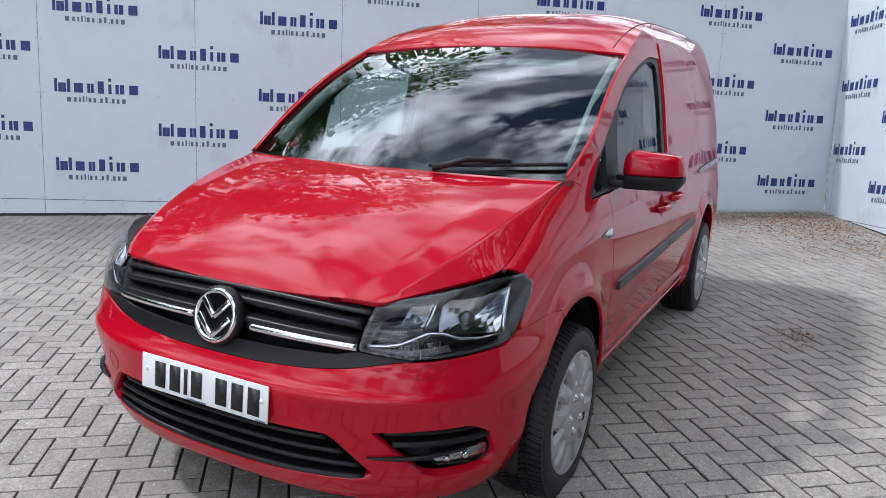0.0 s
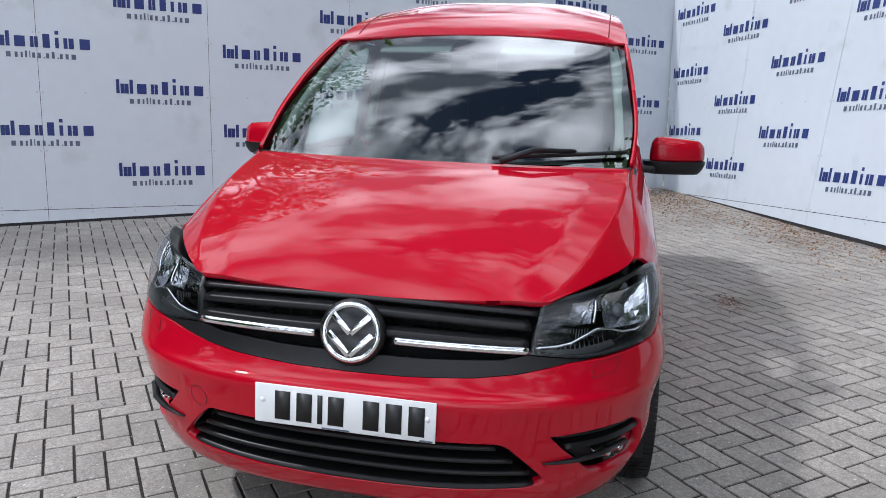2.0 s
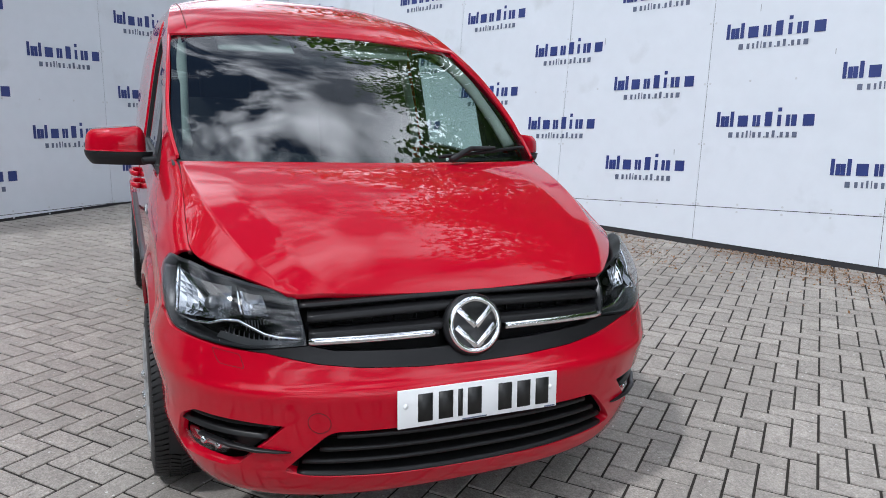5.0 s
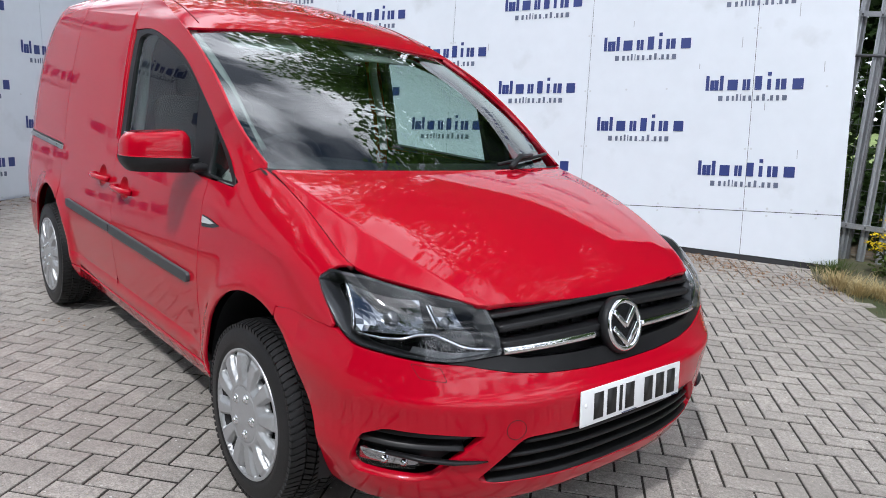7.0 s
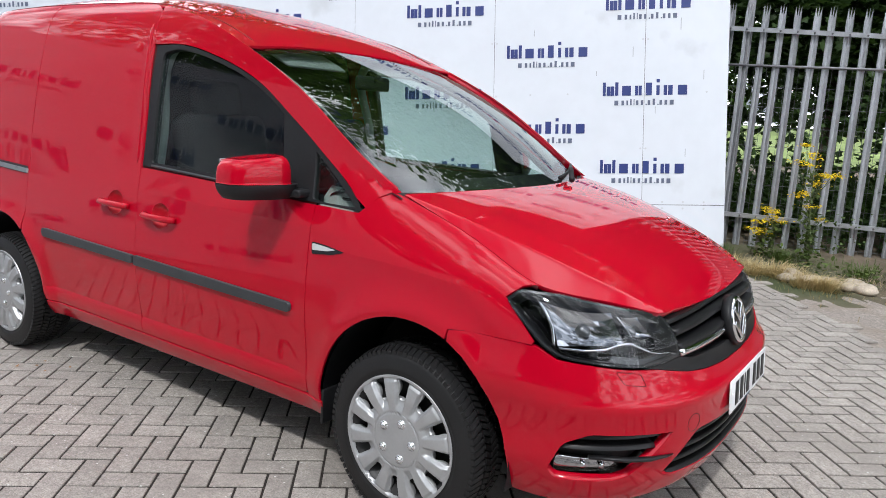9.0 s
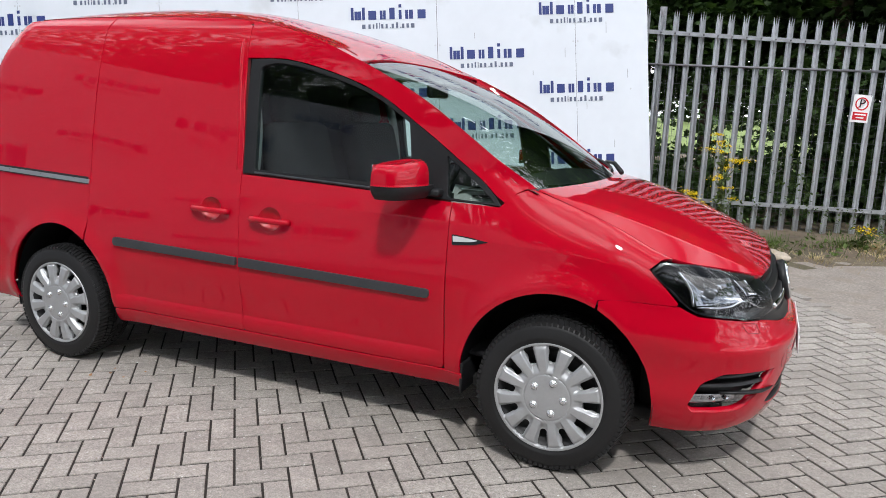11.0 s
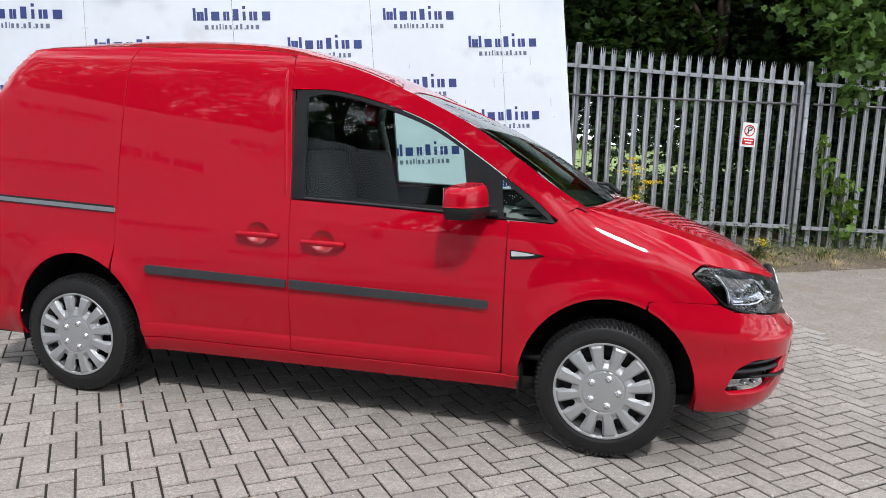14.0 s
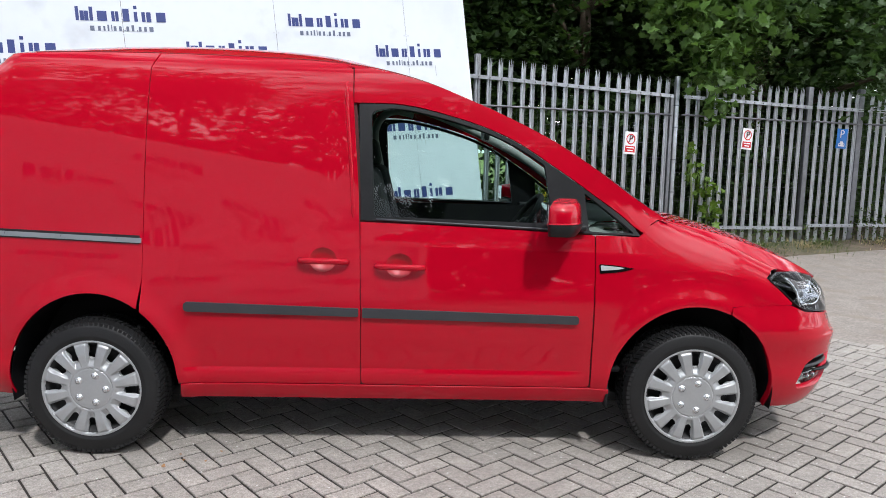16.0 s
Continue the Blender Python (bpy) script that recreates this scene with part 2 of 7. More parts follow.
def inside(pts, loop):
    q = np.array(loop)
    x, y = pts[:, 0][:, None], pts[:, 1][:, None]
    x0, y0 = q[:, 0][None], q[:, 1][None]
    x1, y1 = np.roll(q[:, 0], -1)[None], np.roll(q[:, 1], -1)[None]
    with np.errstate(divide="ignore", invalid="ignore"):
        c = ((y0 > y) != (y1 > y)) & (x < (x1 - x0) * (y - y0) / (y1 - y0) + x0)
    return c.sum(1) % 2 == 1


from mathutils.geometry import delaunay_2d_cdt


def mesh_ob(name, verts, faces, material, parent=None, label="", normals=None, flat=False):
    me = bpy.data.meshes.new(name)
    me.from_pydata([tuple(map(float, v)) for v in verts], [], faces)
    for m in material if isinstance(material, (list, tuple)) else [material]:
        me.materials.append(m)
    if not flat:
        me.polygons.foreach_set("use_smooth", [True] * len(me.polygons))
    if normals is not None:
        me.normals_split_custom_set_from_vertices([tuple(map(float, v)) for v in normals])
    ob = new(name, me)
    if parent:
        ob.parent = parent
    if label:
        ob["label"] = label
    return ob


def part(name, bm, material, parent, label="", smooth_it=True):
    me = bpy.data.meshes.new(name)
    bm.to_mesh(me)
    bm.free()
    for m in material if isinstance(material, (list, tuple)) else [material]:
        me.materials.append(m)
    if smooth_it:
        me.polygons.foreach_set("use_smooth", [True] * len(me.polygons))
    ob = new(name, me)
    if parent:
        ob.parent = parent
    if label:
        ob["label"] = label
    return ob


def grid_ob(name, fn, nu, nv, material, parent, label="", close_u=False):
    """A smooth sheet from fn(u, v), u and v in 0..1."""
    verts = [fn(i / (nu if close_u else nu - 1), j / (nv - 1)) for j in range(nv) for i in range(nu)]
    faces = []
    for j in range(nv - 1):
        for i in range(nu if close_u else nu - 1):
            a, b = j * nu + i, j * nu + (i + 1) % nu
            faces.append((a, b, b + nu, a + nu))
    return mesh_ob(name, verts, faces, material, parent, label)


def panel(name, outline, surf, material, parent, holes=(), step=0.03, thick=0.012, out=(0, 0, 1), label="", lift=0.0, creases=()):
    """A pressed sheet: the outline, less the holes, laid on surf(u, v), with its edge turned in by thick. out: the rough way that its face looks. creases: lines that the mesh's edges follow."""
    loops = [dense(outline, step)] + [dense(h, step) for h in holes]
    pts, edges = [], []
    for lp in loops:
        o = len(pts)
        pts += lp
        edges += [(o + i, o + (i + 1) % len(lp)) for i in range(len(lp))]
    for line in creases:
        o = len(pts)
        pts += line
        edges += [(o + i, o + i + 1) for i in range(len(line) - 1)]
    rim = np.array(pts)
    lo, hi = rim.min(0), rim.max(0)
    gx, gy = np.meshgrid(np.arange(lo[0] + step / 2, hi[0], step), np.arange(lo[1] + step / 2, hi[1], step))
    g = np.stack([gx.ravel(), gy.ravel()], 1)
    ok = inside(g, loops[0])
    for h in loops[1:]:
        ok &= ~inside(g, h)
    g = g[ok]
    if len(g):
        near = np.concatenate([np.sqrt(((g[i : i + 400, None] - rim[None]) ** 2).sum(-1)).min(1) for i in range(0, len(g), 400)])
        g = g[near > 0.5 * step]
    allp = [Vector((float(x), float(y))) for x, y in (*pts, *map(tuple, g))]
    vo, _, fo, *_ = delaunay_2d_cdt(allp, edges, [], 0, 1e-5)
    uv = np.array([tuple(v) for v in vo])
    tri = np.array([f for f in fo if len(f) == 3])
    mid = uv[tri].mean(1)
    ok = inside(mid, loops[0])
    for h in loops[1:]:
        ok &= ~inside(mid, h)
    tri = tri[ok]
    e = 1e-3

    def place(q):
        return np.stack(surf(q[:, 0], q[:, 1]), 1)

    p = place(uv)
    du, dv = place(uv + (e, 0)) - place(uv - (e, 0)), place(uv + (0, e)) - place(uv - (0, e))
    nrm = np.cross(du, dv)
    nrm /= np.linalg.norm(nrm, axis=1, keepdims=True) + 1e-12
    sign = 1.0 if (nrm @ np.array(out, float)).mean() > 0 else -1.0
    nrm *= sign
    p = p + nrm * lift
    fn = np.cross(p[tri[:, 1]] - p[tri[:, 0]], p[tri[:, 2]] - p[tri[:, 0]])
    bad = (fn * nrm[tri[:, 0]]).sum(1) < 0
    tri[bad] = tri[bad][:, ::-1]
    verts, normals, faces = list(p), list(nrm), [tuple(map(int, f)) for f in tri]
    # the turned-in edge
    count = {}
    for f in faces:
        for i in range(3):
            a, b = f[i], f[(i + 1) % 3]
            if (b, a) in count:
                count.pop((b, a))
            else:
                count[(a, b)] = 1
    for a, b in count:
        t = p[b] - p[a]
        side = np.cross(t, nrm[a])
        side = side / (np.linalg.norm(side) + 1e-12)
        o = len(verts)
        verts += [p[a], p[b], p[b] - nrm[b] * thick, p[a] - nrm[a] * thick]
        normals += [(side + nrm[a]) * 0.707, (side + nrm[b]) * 0.707, side, side]
        faces.append((o + 1, o, o + 3, o + 2))
    return mesh_ob(name, verts, faces, material, parent, label, normals)


def box_bm(sx_, sy_, sz_, at=(0, 0, 0), bevel=0.0, seg=2, turn=None):
    bm = bmesh.new()
    bmesh.ops.create_cube(bm, size=1.0)
    bmesh.ops.scale(bm, vec=(sx_, sy_, sz_), verts=bm.verts)
    if bevel:
        bmesh.ops.bevel(bm, geom=bm.edges, offset=bevel, segments=seg, affect="EDGES", profile=0.5)
    if turn is not None:
        bmesh.ops.transform(bm, matrix=turn, verts=bm.verts)
    bmesh.ops.translate(bm, vec=at, verts=bm.verts)
    return bm


def lathe(profile, n, axis="y", at=(0, 0, 0)):
    """A bmesh turned from (radius, along) pairs about an axis through at."""
    bm = bmesh.new()
    rings = []
    for r, a in profile:
        ring = []
        for i in range(n):
            c, s = r * math.cos(2 * math.pi * i / n), r * math.sin(2 * math.pi * i / n)
            co = (c, a, s) if axis == "y" else (c, s, a) if axis == "z" else (a, c, s)
            ring.append(bm.verts.new(Vector(at) + Vector(co)))
        rings.append(ring)
    for ra, rb in zip(rings, rings[1:]):
        for i in range(n):
            bm.faces.new((ra[i], ra[(i + 1) % n], rb[(i + 1) % n], rb[i]))
    bmesh.ops.recalc_face_normals(bm, faces=bm.faces)
    return bm


def tube(name, line, radius, material, parent, label="", sides=8, flatten=1.0):
    """A round bar along a line of points."""
    pts = [Vector(p) for p in line]
    verts, faces = [], []
    for i, p in enumerate(pts):
        d = (pts[min(i + 1, len(pts) - 1)] - pts[max(i - 1, 0)]).normalized()
        s = d.cross(Vector((0, 0, 1)))
        s = s.normalized() if s.length > 1e-4 else Vector((1, 0, 0))
        up = s.cross(d)
        r = radius[i] if isinstance(radius, (list, tuple)) else radius
        for j in range(sides):
            a = 2 * math.pi * j / sides
            verts.append(p + s * math.cos(a) * r + up * math.sin(a) * r * flatten)
    for i in range(len(pts) - 1):
        for j in range(sides):
            a, b = i * sides + j, i * sides + (j + 1) % sides
            faces.append((a, b, b + sides, a + sides))
    faces.append(tuple(range(sides))[::-1])
    faces.append(tuple((len(pts) - 1) * sides + j for j in range(sides)))
    return mesh_ob(name, verts, faces, material, parent, label)


# ---- setting: ground, boards ----
FALL = ((-8.0, -1.1, 0.2, 1.2, 9.2), (-0.115, -0.032, -0.006, 0.004, 0.192))


def ground_z(x, y):
    """The yard rises gently towards the fence and falls away across the van's tracks."""
    return float(np.interp(y, *FALL))


def yard(name, nx, ny, x0, x1, y0, y1, z, material, label):
    verts = [(x0 + (x1 - x0) * i / nx, y0 + (y1 - y0) * j / ny) for j in range(ny + 1) for i in range(nx + 1)]
    verts = [(x, y, ground_z(x, y) + z if max(abs(x), abs(y)) < 60 else z) for x, y in verts]
    faces = [(j * (nx + 1) + i, j * (nx + 1) + i + 1, (j + 1) * (nx + 1) + i + 1, (j + 1) * (nx + 1) + i) for j in range(ny) for i in range(nx)]
    ob = mesh_ob(name, verts, faces, material)
    return tagged(ob, label, "ground", kind="structure")


EARTH = mat("earth", (0.145, 0.112, 0.080), 0.95, vary=0.35, vscale=1.2, bump=0.6, bscale=25, dirt=(0.06, 0.075, 0.03), dirt_scale=0.35, dirt_lo=0.45, dirt_hi=0.6)
ground_sheet = yard("ground", 160, 160, -240, 240, -240, 240, -0.075, EARTH, "bare earth and rough grass reaching the horizon")

CORNER = Vector((-8.287, 1.500, -0.13))


def wall_frame(u, n):
    u, n = Vector(u).normalized(), Vector(n).normalized()
    n = (n - u * n.dot(u)).normalized()
    v = n.cross(u)
    return u, (v if v.z > 0 else -v), n


UB, VB, NB = wall_frame((0.9155, 0.3966, 0.0679), (0.3848, -0.9123, 0.1401))
UA, VA, NA = wall_frame((0.6186, -0.7856, 0.0139), (0.7844, 0.6184, 0.0480))


TWIST = ((0.0, 0.145), (0.19, 0.120), (1.72, 0.058), (3.25, 0.0))


def on_wall(u, v, n, s, h, lift=0.0):
    """A place on a wall; the north wall's boards twist a little towards the corner."""
    p = CORNER + u * s + v * h + n * lift
    if n is NB:
        p += n * float(np.interp(s, *zip(*TWIST))) * (h - 1.35)
    return p


def sheet_on(name, u, v, n, s0, s1, h00, h01, h10, h11, material, parent, thick=0.004, lift=0.0, label=""):
    """A sheet on a wall: from s0 to s1 along it, with its own foot and head at each end."""
    k = 8 if n is NB and s0 < 3.2 else 1
    verts, faces = [], []
    for d in (0.0, thick):
        for i in range(k + 1):
            f = i / k
            for j in range(k + 1):
                g = j / k
                h = (h00 + (h10 - h00) * f) * (1 - g) + (h01 + (h11 - h01) * f) * g
                verts.append(on_wall(u, v, n, s0 + (s1 - s0) * f, h, lift - d))
    m = (k + 1) ** 2
    w = k + 1
    flip = u.cross(v).dot(n) < 0
    for i in range(k):
        for j in range(k):
            q = (i * w + j, (i + 1) * w + j, (i + 1) * w + j + 1, i * w + j + 1)
            q = q[::-1] if flip else q
            faces += [q, tuple(x + m for x in q[::-1])]
    rim = [i * w for i in range(k)] + [k * w + j for j in range(k)] + [(k - i) * w + k for i in range(k)] + [k - j for j in range(k)]
    for p, q in zip(rim, rim[1:] + rim[:1]):
        e = (q, p, p + m, q + m)
        faces.append(e[::-1] if flip else e)
    return mesh_ob(name, verts, faces, material, parent, label, flat=True)


def foot_height(u, v, s):
    p = CORNER + u * s
    return (ground_z(p.x, p.y) - p.z) / v.z


# the marks' bars: place, width, height
BARS = ((0.0, 0.030, 0.136), (0.038, 0.036, 0.095), (0.074, 0.036, 0.095), (0.118, 0.032, 0.136), (0.184, 0.088, 0.098), (0.308, 0.030, 0.098), (0.342, 0.030, 0.098), (0.408, 0.060, 0.126), (0.508, 0.032, 0.098), (0.508, 0.032, -0.160), (0.576, 0.034, 0.098), (0.618, 0.044, 0.098), (0.708, 0.090, 0.098))


def word(u, v, n, s, h, way, parent):
    """One repeat of the printed mark: a row of plain navy bars with a row of small grey bars below."""
    verts, faces = [], []

    def bar(x0, x1, y0, y1, lift=0.004):
        o = len(verts)
        for x, y in ((x0, y0), (x1, y0), (x1, y1), (x0, y1)):
            verts.append(on_wall(u, v, n, s + way * x, h + y, lift))
        faces.append((o, o + 1, o + 2, o + 3) if way > 0 else (o + 3, o + 2, o + 1, o))

    for x, w, top in BARS:
        bar(x * 1.04, x * 1.04 + w, 0.126 if top < 0 else 0.0, abs(top))
    mesh_ob("mark", verts, faces, NAVY, parent, flat=True)
    verts, faces = [], []
    x = 0.118
    for i, w in enumerate((0.062, 0.040, 0.028, 0.026, 0.014, 0.040, 0.038, 0.012, 0.040, 0.038, 0.012, 0.040, 0.042, 0.062)):
        if w > 0.013:
            bar(x, x + w * 0.62, -0.098, -0.050 + (0.014 if i in (3, 4, 9) else 0))
        else:
            bar(x, x + w, -0.098, -0.086)
        x += w + 0.0085
    mesh_ob("small_mark", verts, faces, GREYINK, parent, flat=True)


def screws(u, v, n, places, parent):
    verts, faces = [], []
    for s, h in places:
        o = len(verts)
        c = on_wall(u, v, n, s, h)
        for j in range(6):
            a = j * math.pi / 3
            verts.append(c + u * 0.011 * math.cos(a) + v * 0.011 * math.sin(a) + n * 0.001)
        verts.append(c + n * 0.005)
        faces += [(o + j, o + (j + 1) % 6, o + 6) for j in range(6)]
    mesh_ob("screw_heads", verts, faces, BOARDSCREW, parent, "pale screw heads")


SCUFF = mat("grey_scuff", (0.34, 0.36, 0.38), 0.6)
BOARDSCREW = mat("screw_paint", (0.55, 0.57, 0.60), 0.4, metal=0.3)
WALLTOP_A, WALLTOP_B = 2.84, 3.55


def gap(n, s):
    """The slit under the boards, which widens along the north wall; the dark core shows in it."""
    return 0.03 + (0.022 * min(1.0, max(0.0, (s - 1.5) / 4)) if n is NB else 0.0)


def wall(name, u, v, n, way, begin, length, columns, seams, strip, top, label, scuffs=()):
    """columns: for each column of marks its place along the wall and the heights of its rows."""
    root = new(name)
    tagged(root, label, "wall", kind="structure")
    edges = [begin] + [s for s in seams if 0.05 < s < length] + [length]
    for a, b in zip(edges, edges[1:]):
        g = 0.002
        sheet_on("board", u, v, n, a + g, b - g, strip + 0.003, top, strip + 0.003, top, BOARD, root)
        sheet_on("skirting_board", u, v, n, a + g, b - g, max(foot_height(u, v, a), -0.6) + gap(n, a), strip - 0.003, foot_height(u, v, b) + gap(n, b), strip - 0.003, BOARD, root)
    for a, b in zip(edges, edges[1:]):
        sheet_on("wall_core", u, v, n, a, b - (0.01 if b == length else 0), foot_height(u, v, a) - 0.1, top - 0.01, foot_height(u, v, b) - 0.1, top - 0.01, BOARDCORE, root, thick=0.09, lift=-0.008)
    for s, heights in columns:
        ends = (s, s + way * 0.83)
        if min(ends) > begin + 0.02 and max(ends) < length - 0.02:
            for r, h in enumerate(heights):
                if strip + 0.12 < h < top - 0.2:
                    word(u, v, n, s + way * 0.012 * (r - 0.5), h, way, root)
    for a, h, k, lean in scuffs:
        sheet_on("scuff", u, v, n, a, a + 0.006, h, h + k, h + lean, h + k + lean, SCUFF, root, thick=0.001, lift=0.0035)
    pl = []
    for sm in seams:
        if 0.05 < sm < length:
            for r in range(7):
                h = strip + 0.02 + 0.55 * r
                pl += [(sm - 0.025, h), (sm + 0.025, h)]
    for a, b in zip(edges, edges[1:]):
        for f in (0.25, 0.5, 0.75):
            pl += [(a + (b - a) * f, strip + 0.03), (a + (b - a) * f, strip - 0.035), (a + (b - a) * f, strip + 1.13)]
    screws(u, v, n, pl, root)
    return root


# core colour near-black: shade of the slit under the boards painted in
BOARDCORE = mat("core_slit_shade", (0.025, 0.025, 0.028), 0.8)
LEN_A, LEN_B = 11.40, 8.645
COLUMNS_A = [(11.185 - 1.0385 * k, [(0.408 if k % 2 == 0 else 0.806) + 0.820 * r + 0.012 * max(0, k - 5) for r in range(4)]) for k in range(11)]
EVEN, ODD = (0.856, 1.640, 2.425, 3.21), (0.447, 1.236, 2.100, 2.90)
COLUMNS_B = [(s, [h + (0.060 if k == 0 else 0.042 if k == 1 else 0.02 if k == 2 else 0.0) for h in (EVEN if k % 2 == 0 else ODD)]) for k, s in enumerate((0.093, 1.164, 2.190, 3.318, 4.345, 5.345, 6.436, 7.425))]
wall("wall_west", UA, VA, NA, -1, -0.21, LEN_A, COLUMNS_A, [1.50, 3.05, 4.59, 6.13, 7.69, 9.24, 10.78], 0.092, WALLTOP_A, "white display boards printed with navy marks, seams and screws")
wall("wall_north", UB, VB, NB, 1, 0.0, LEN_B, COLUMNS_B, [0.19, 1.72, 3.25, 4.78, 6.31, 7.842], 0.130, WALLTOP_B, "white display boards printed with navy marks, ending in a free edge", [(7.72, 1.62, 0.10, 0.01), (7.95, 1.05, 0.07, 0.0), (8.18, 1.88, 0.12, 0.004), (8.41, 1.38, 0.09, 0.01), (7.36, 1.44, 0.05, 0.0), (6.72, 1.86, 0.06, 0.01), (8.25, 0.62, 0.08, -0.01), (6.05, 0.60, 0.05, 0.0), (5.2, 1.70, 0.07, 0.0)])


# ---- the van ----
van = tagged(new("van"), "red panel van with black trim and silver wheel covers", "van")
van.matrix_world = Matrix.Translation((0, 0.0146, 0)) @ Matrix.Rotation(radians(-0.95), 4, "Z") @ Matrix.Diagonal((1, 1.015, 1, 1))

W_BASE = spline([(0.19, 0.735), (0.235, 0.765), (0.30, 0.795), (0.355, 0.810), (0.42, 0.812), (0.52, 0.820), (0.62, 0.826), (0.72, 0.824), (0.82, 0.815), (0.92, 0.802), (1.0, 0.788), (1.06, 0.778), (1.2, 0.755), (1.4, 0.722), (1.56, 0.687), (1.66, 0.658), (1.70, 0.642), (1.735, 0.622), (1.775, 0.585)])
SEAM_Z = spline([(-0.30, 1.125), (-0.13, 1.066), (0.0, 1.022), (0.2, 0.948), (0.40, 0.858), (0.52, 0.832), (0.62, 0.812), (0.72, 0.783)])
SEAM_Y = spline([(-0.30, 0.722), (-0.13, 0.709), (0.0, 0.712), (0.2, 0.720), (0.33, 0.724), (0.42, 0.716), (0.52, 0.660), (0.62, 0.585), (0.72, 0.490)])
BON_Z = spline([(-0.30, 1.10), (-0.13, 1.068), (0.0, 1.040), (0.2, 0.988), (0.35, 0.940), (0.5, 0.885), (0.62, 0.835), (0.72, 0.785)])
BON_Y = spline([(-0.30, 0.722), (-0.13, 0.708), (0.0, 0.698), (0.2, 0.674), (0.35, 0.645), (0.5, 0.600), (0.62, 0.548), (0.72, 0.485)])
CANT = spline([(-3.3, 1.735), (-2.9, 1.757), (-2.43, 1.766), (-2.0, 1.760), (-1.55, 1.732), (-1.3, 1.683), (-1.1, 1.618), (-0.93, 1.547), (-0.6, 1.384), (-0.3, 1.182), (-0.13, 1.075)])
REAR_X = spline([(0.2, -3.50), (0.5, -3.545), (0.9, -3.50), (1.34, -3.42), (1.62, -3.28), (1.77, -3.13)])
HUB_Z, ARCH_Z = 0.283, 0.296
AXLES = (0.0, -2.681)
NOSE_X0 = 0.28
WING_LINE = spline([(-0.45, 0.864), (-0.28, 0.857), (-0.12, 0.853), (0.08, 0.838), (0.22, 0.824), (0.34, 0.806), (0.9, 0.75)])


FOOT_LINE = 0.378


def shoulder(x):
    return 0.9155 - 0.0165 * x


def side_w(x, z):
    """Half the width of the body at x, z."""
    x, z = np.asarray(x, float), np.asarray(z, float)
    w = W_BASE(z)
    # the cab narrows towards the windscreen
    w = w - 0.020 * smooth(-1.3, -0.1, x) * smooth(0.85, 1.15, z)
    # the load body stands more upright than the cab
    w = w + 0.012 * smooth(-1.65, -2.7, x) * smooth(0.92, 1.2, z)
    # the crown of the front wing
    zb, yb = SEAM_Z(x), SEAM_Y(x)
    nose = smooth(0.10, 0.28, x)
    zs = WING_LINE(x) * (1 - nose) + (zb - 0.19) * nose
    t = np.clip((z - zs) / (zb - zs), 0, 1)
    ys = W_BASE(zs) - 0.012 * smooth(-0.2, 0.3, x)
    crown = yb + (ys - yb) * np.maximum(1 - t ** (1.35 + 0.65 * nose), 0.0) ** (0.78 - 0.06 * nose)
    k = smooth(-0.56, 0.02, x) * smooth(zs - 0.01, zs + 0.015 + 0.035 * nose, z)
    w = w * (1 - k) + crown * k
    w = w - 0.012 * smooth(-0.2, 0.3, x) * smooth(0.45, 0.7, z) * (1 - k)
    # the crease from the side repeater to the headlight
    d = z - WING_LINE(x)
    w = w + 0.004 * smooth(-0.42, -0.28, x) * (1 - smooth(0.17, NOSE_X0 - 0.001, x)) * np.exp(-np.where(d > 0, d / 0.055, -d / 0.045))
    # flared wheel arches
    for ax in AXLES:
        r = np.hypot(x - ax, (z - ARCH_Z) * 0.94)
        w = w + 0.020 * np.exp(-(((r - 0.385) / 0.055) ** 2)) * smooth(0.1, 0.3, z)
    # the folded hollow along the doors' feet
    d = z - FOOT_LINE
    w = w - 0.014 * np.exp(-np.where(d > 0, d / 0.075, -d / 0.035)) * smooth(-2.4, -2.2, x) * (1 - smooth(-0.6, -0.42, x))
    # shoulder crease under the windows
    d = z - shoulder(x)
    w = w + 0.0045 * np.exp(-np.abs(d) / 0.05) * smooth(-1.8, -1.2, x) * (1 - smooth(-0.4, -0.1, x))
    # the channel behind the cab door
    w = w - 0.002 * np.exp(-(((x + 1.610) / 0.035) ** 2)) * smooth(0.95, 1.15, z) * (1 - smooth(1.45, 1.66, z))
    # rounded rear corners
    rx = REAR_X(z)
    q = np.clip((-x - 2.75) / np.maximum(-rx - 2.75, 0.05), 0, 1)
    return w * np.maximum(1 - q**12, 0.0) ** (1 / 2.5)


def side_surf(sd):
    return lambda x, z: (x, sd * side_w(x, z), z)


# the nose: a rounded plan that turns from the front into the sides
X_NOSE = spline([(0.17, 0.74), (0.205, 0.80), (0.24, 0.826), (0.28, 0.843), (0.32, 0.8545), (0.38, 0.8655), (0.45, 0.8725), (0.51, 0.8755), (0.535, 0.8745), (0.547, 0.868), (0.557, 0.857), (0.575, 0.843), (0.605, 0.825), (0.65, 0.808), (0.70, 0.795), (0.75, 0.768), (0.79, 0.722), (0.83, 0.66)])
NOSE_N = spline([(0.2, 2.68), (0.5, 2.68), (0.65, 2.85), (0.8, 3.0)])


def ref_table():
    th = np.linspace(0, math.pi / 2, 400)
    x, y = 0.56 * np.cos(th) ** (2 / 2.6), 0.82 * np.sin(th) ** (2 / 2.6)
    return th, np.r_[0, np.cumsum(np.hypot(np.diff(x), np.diff(y)))]


TH, ARC = ref_table()
NOSE_L = ARC[-1]


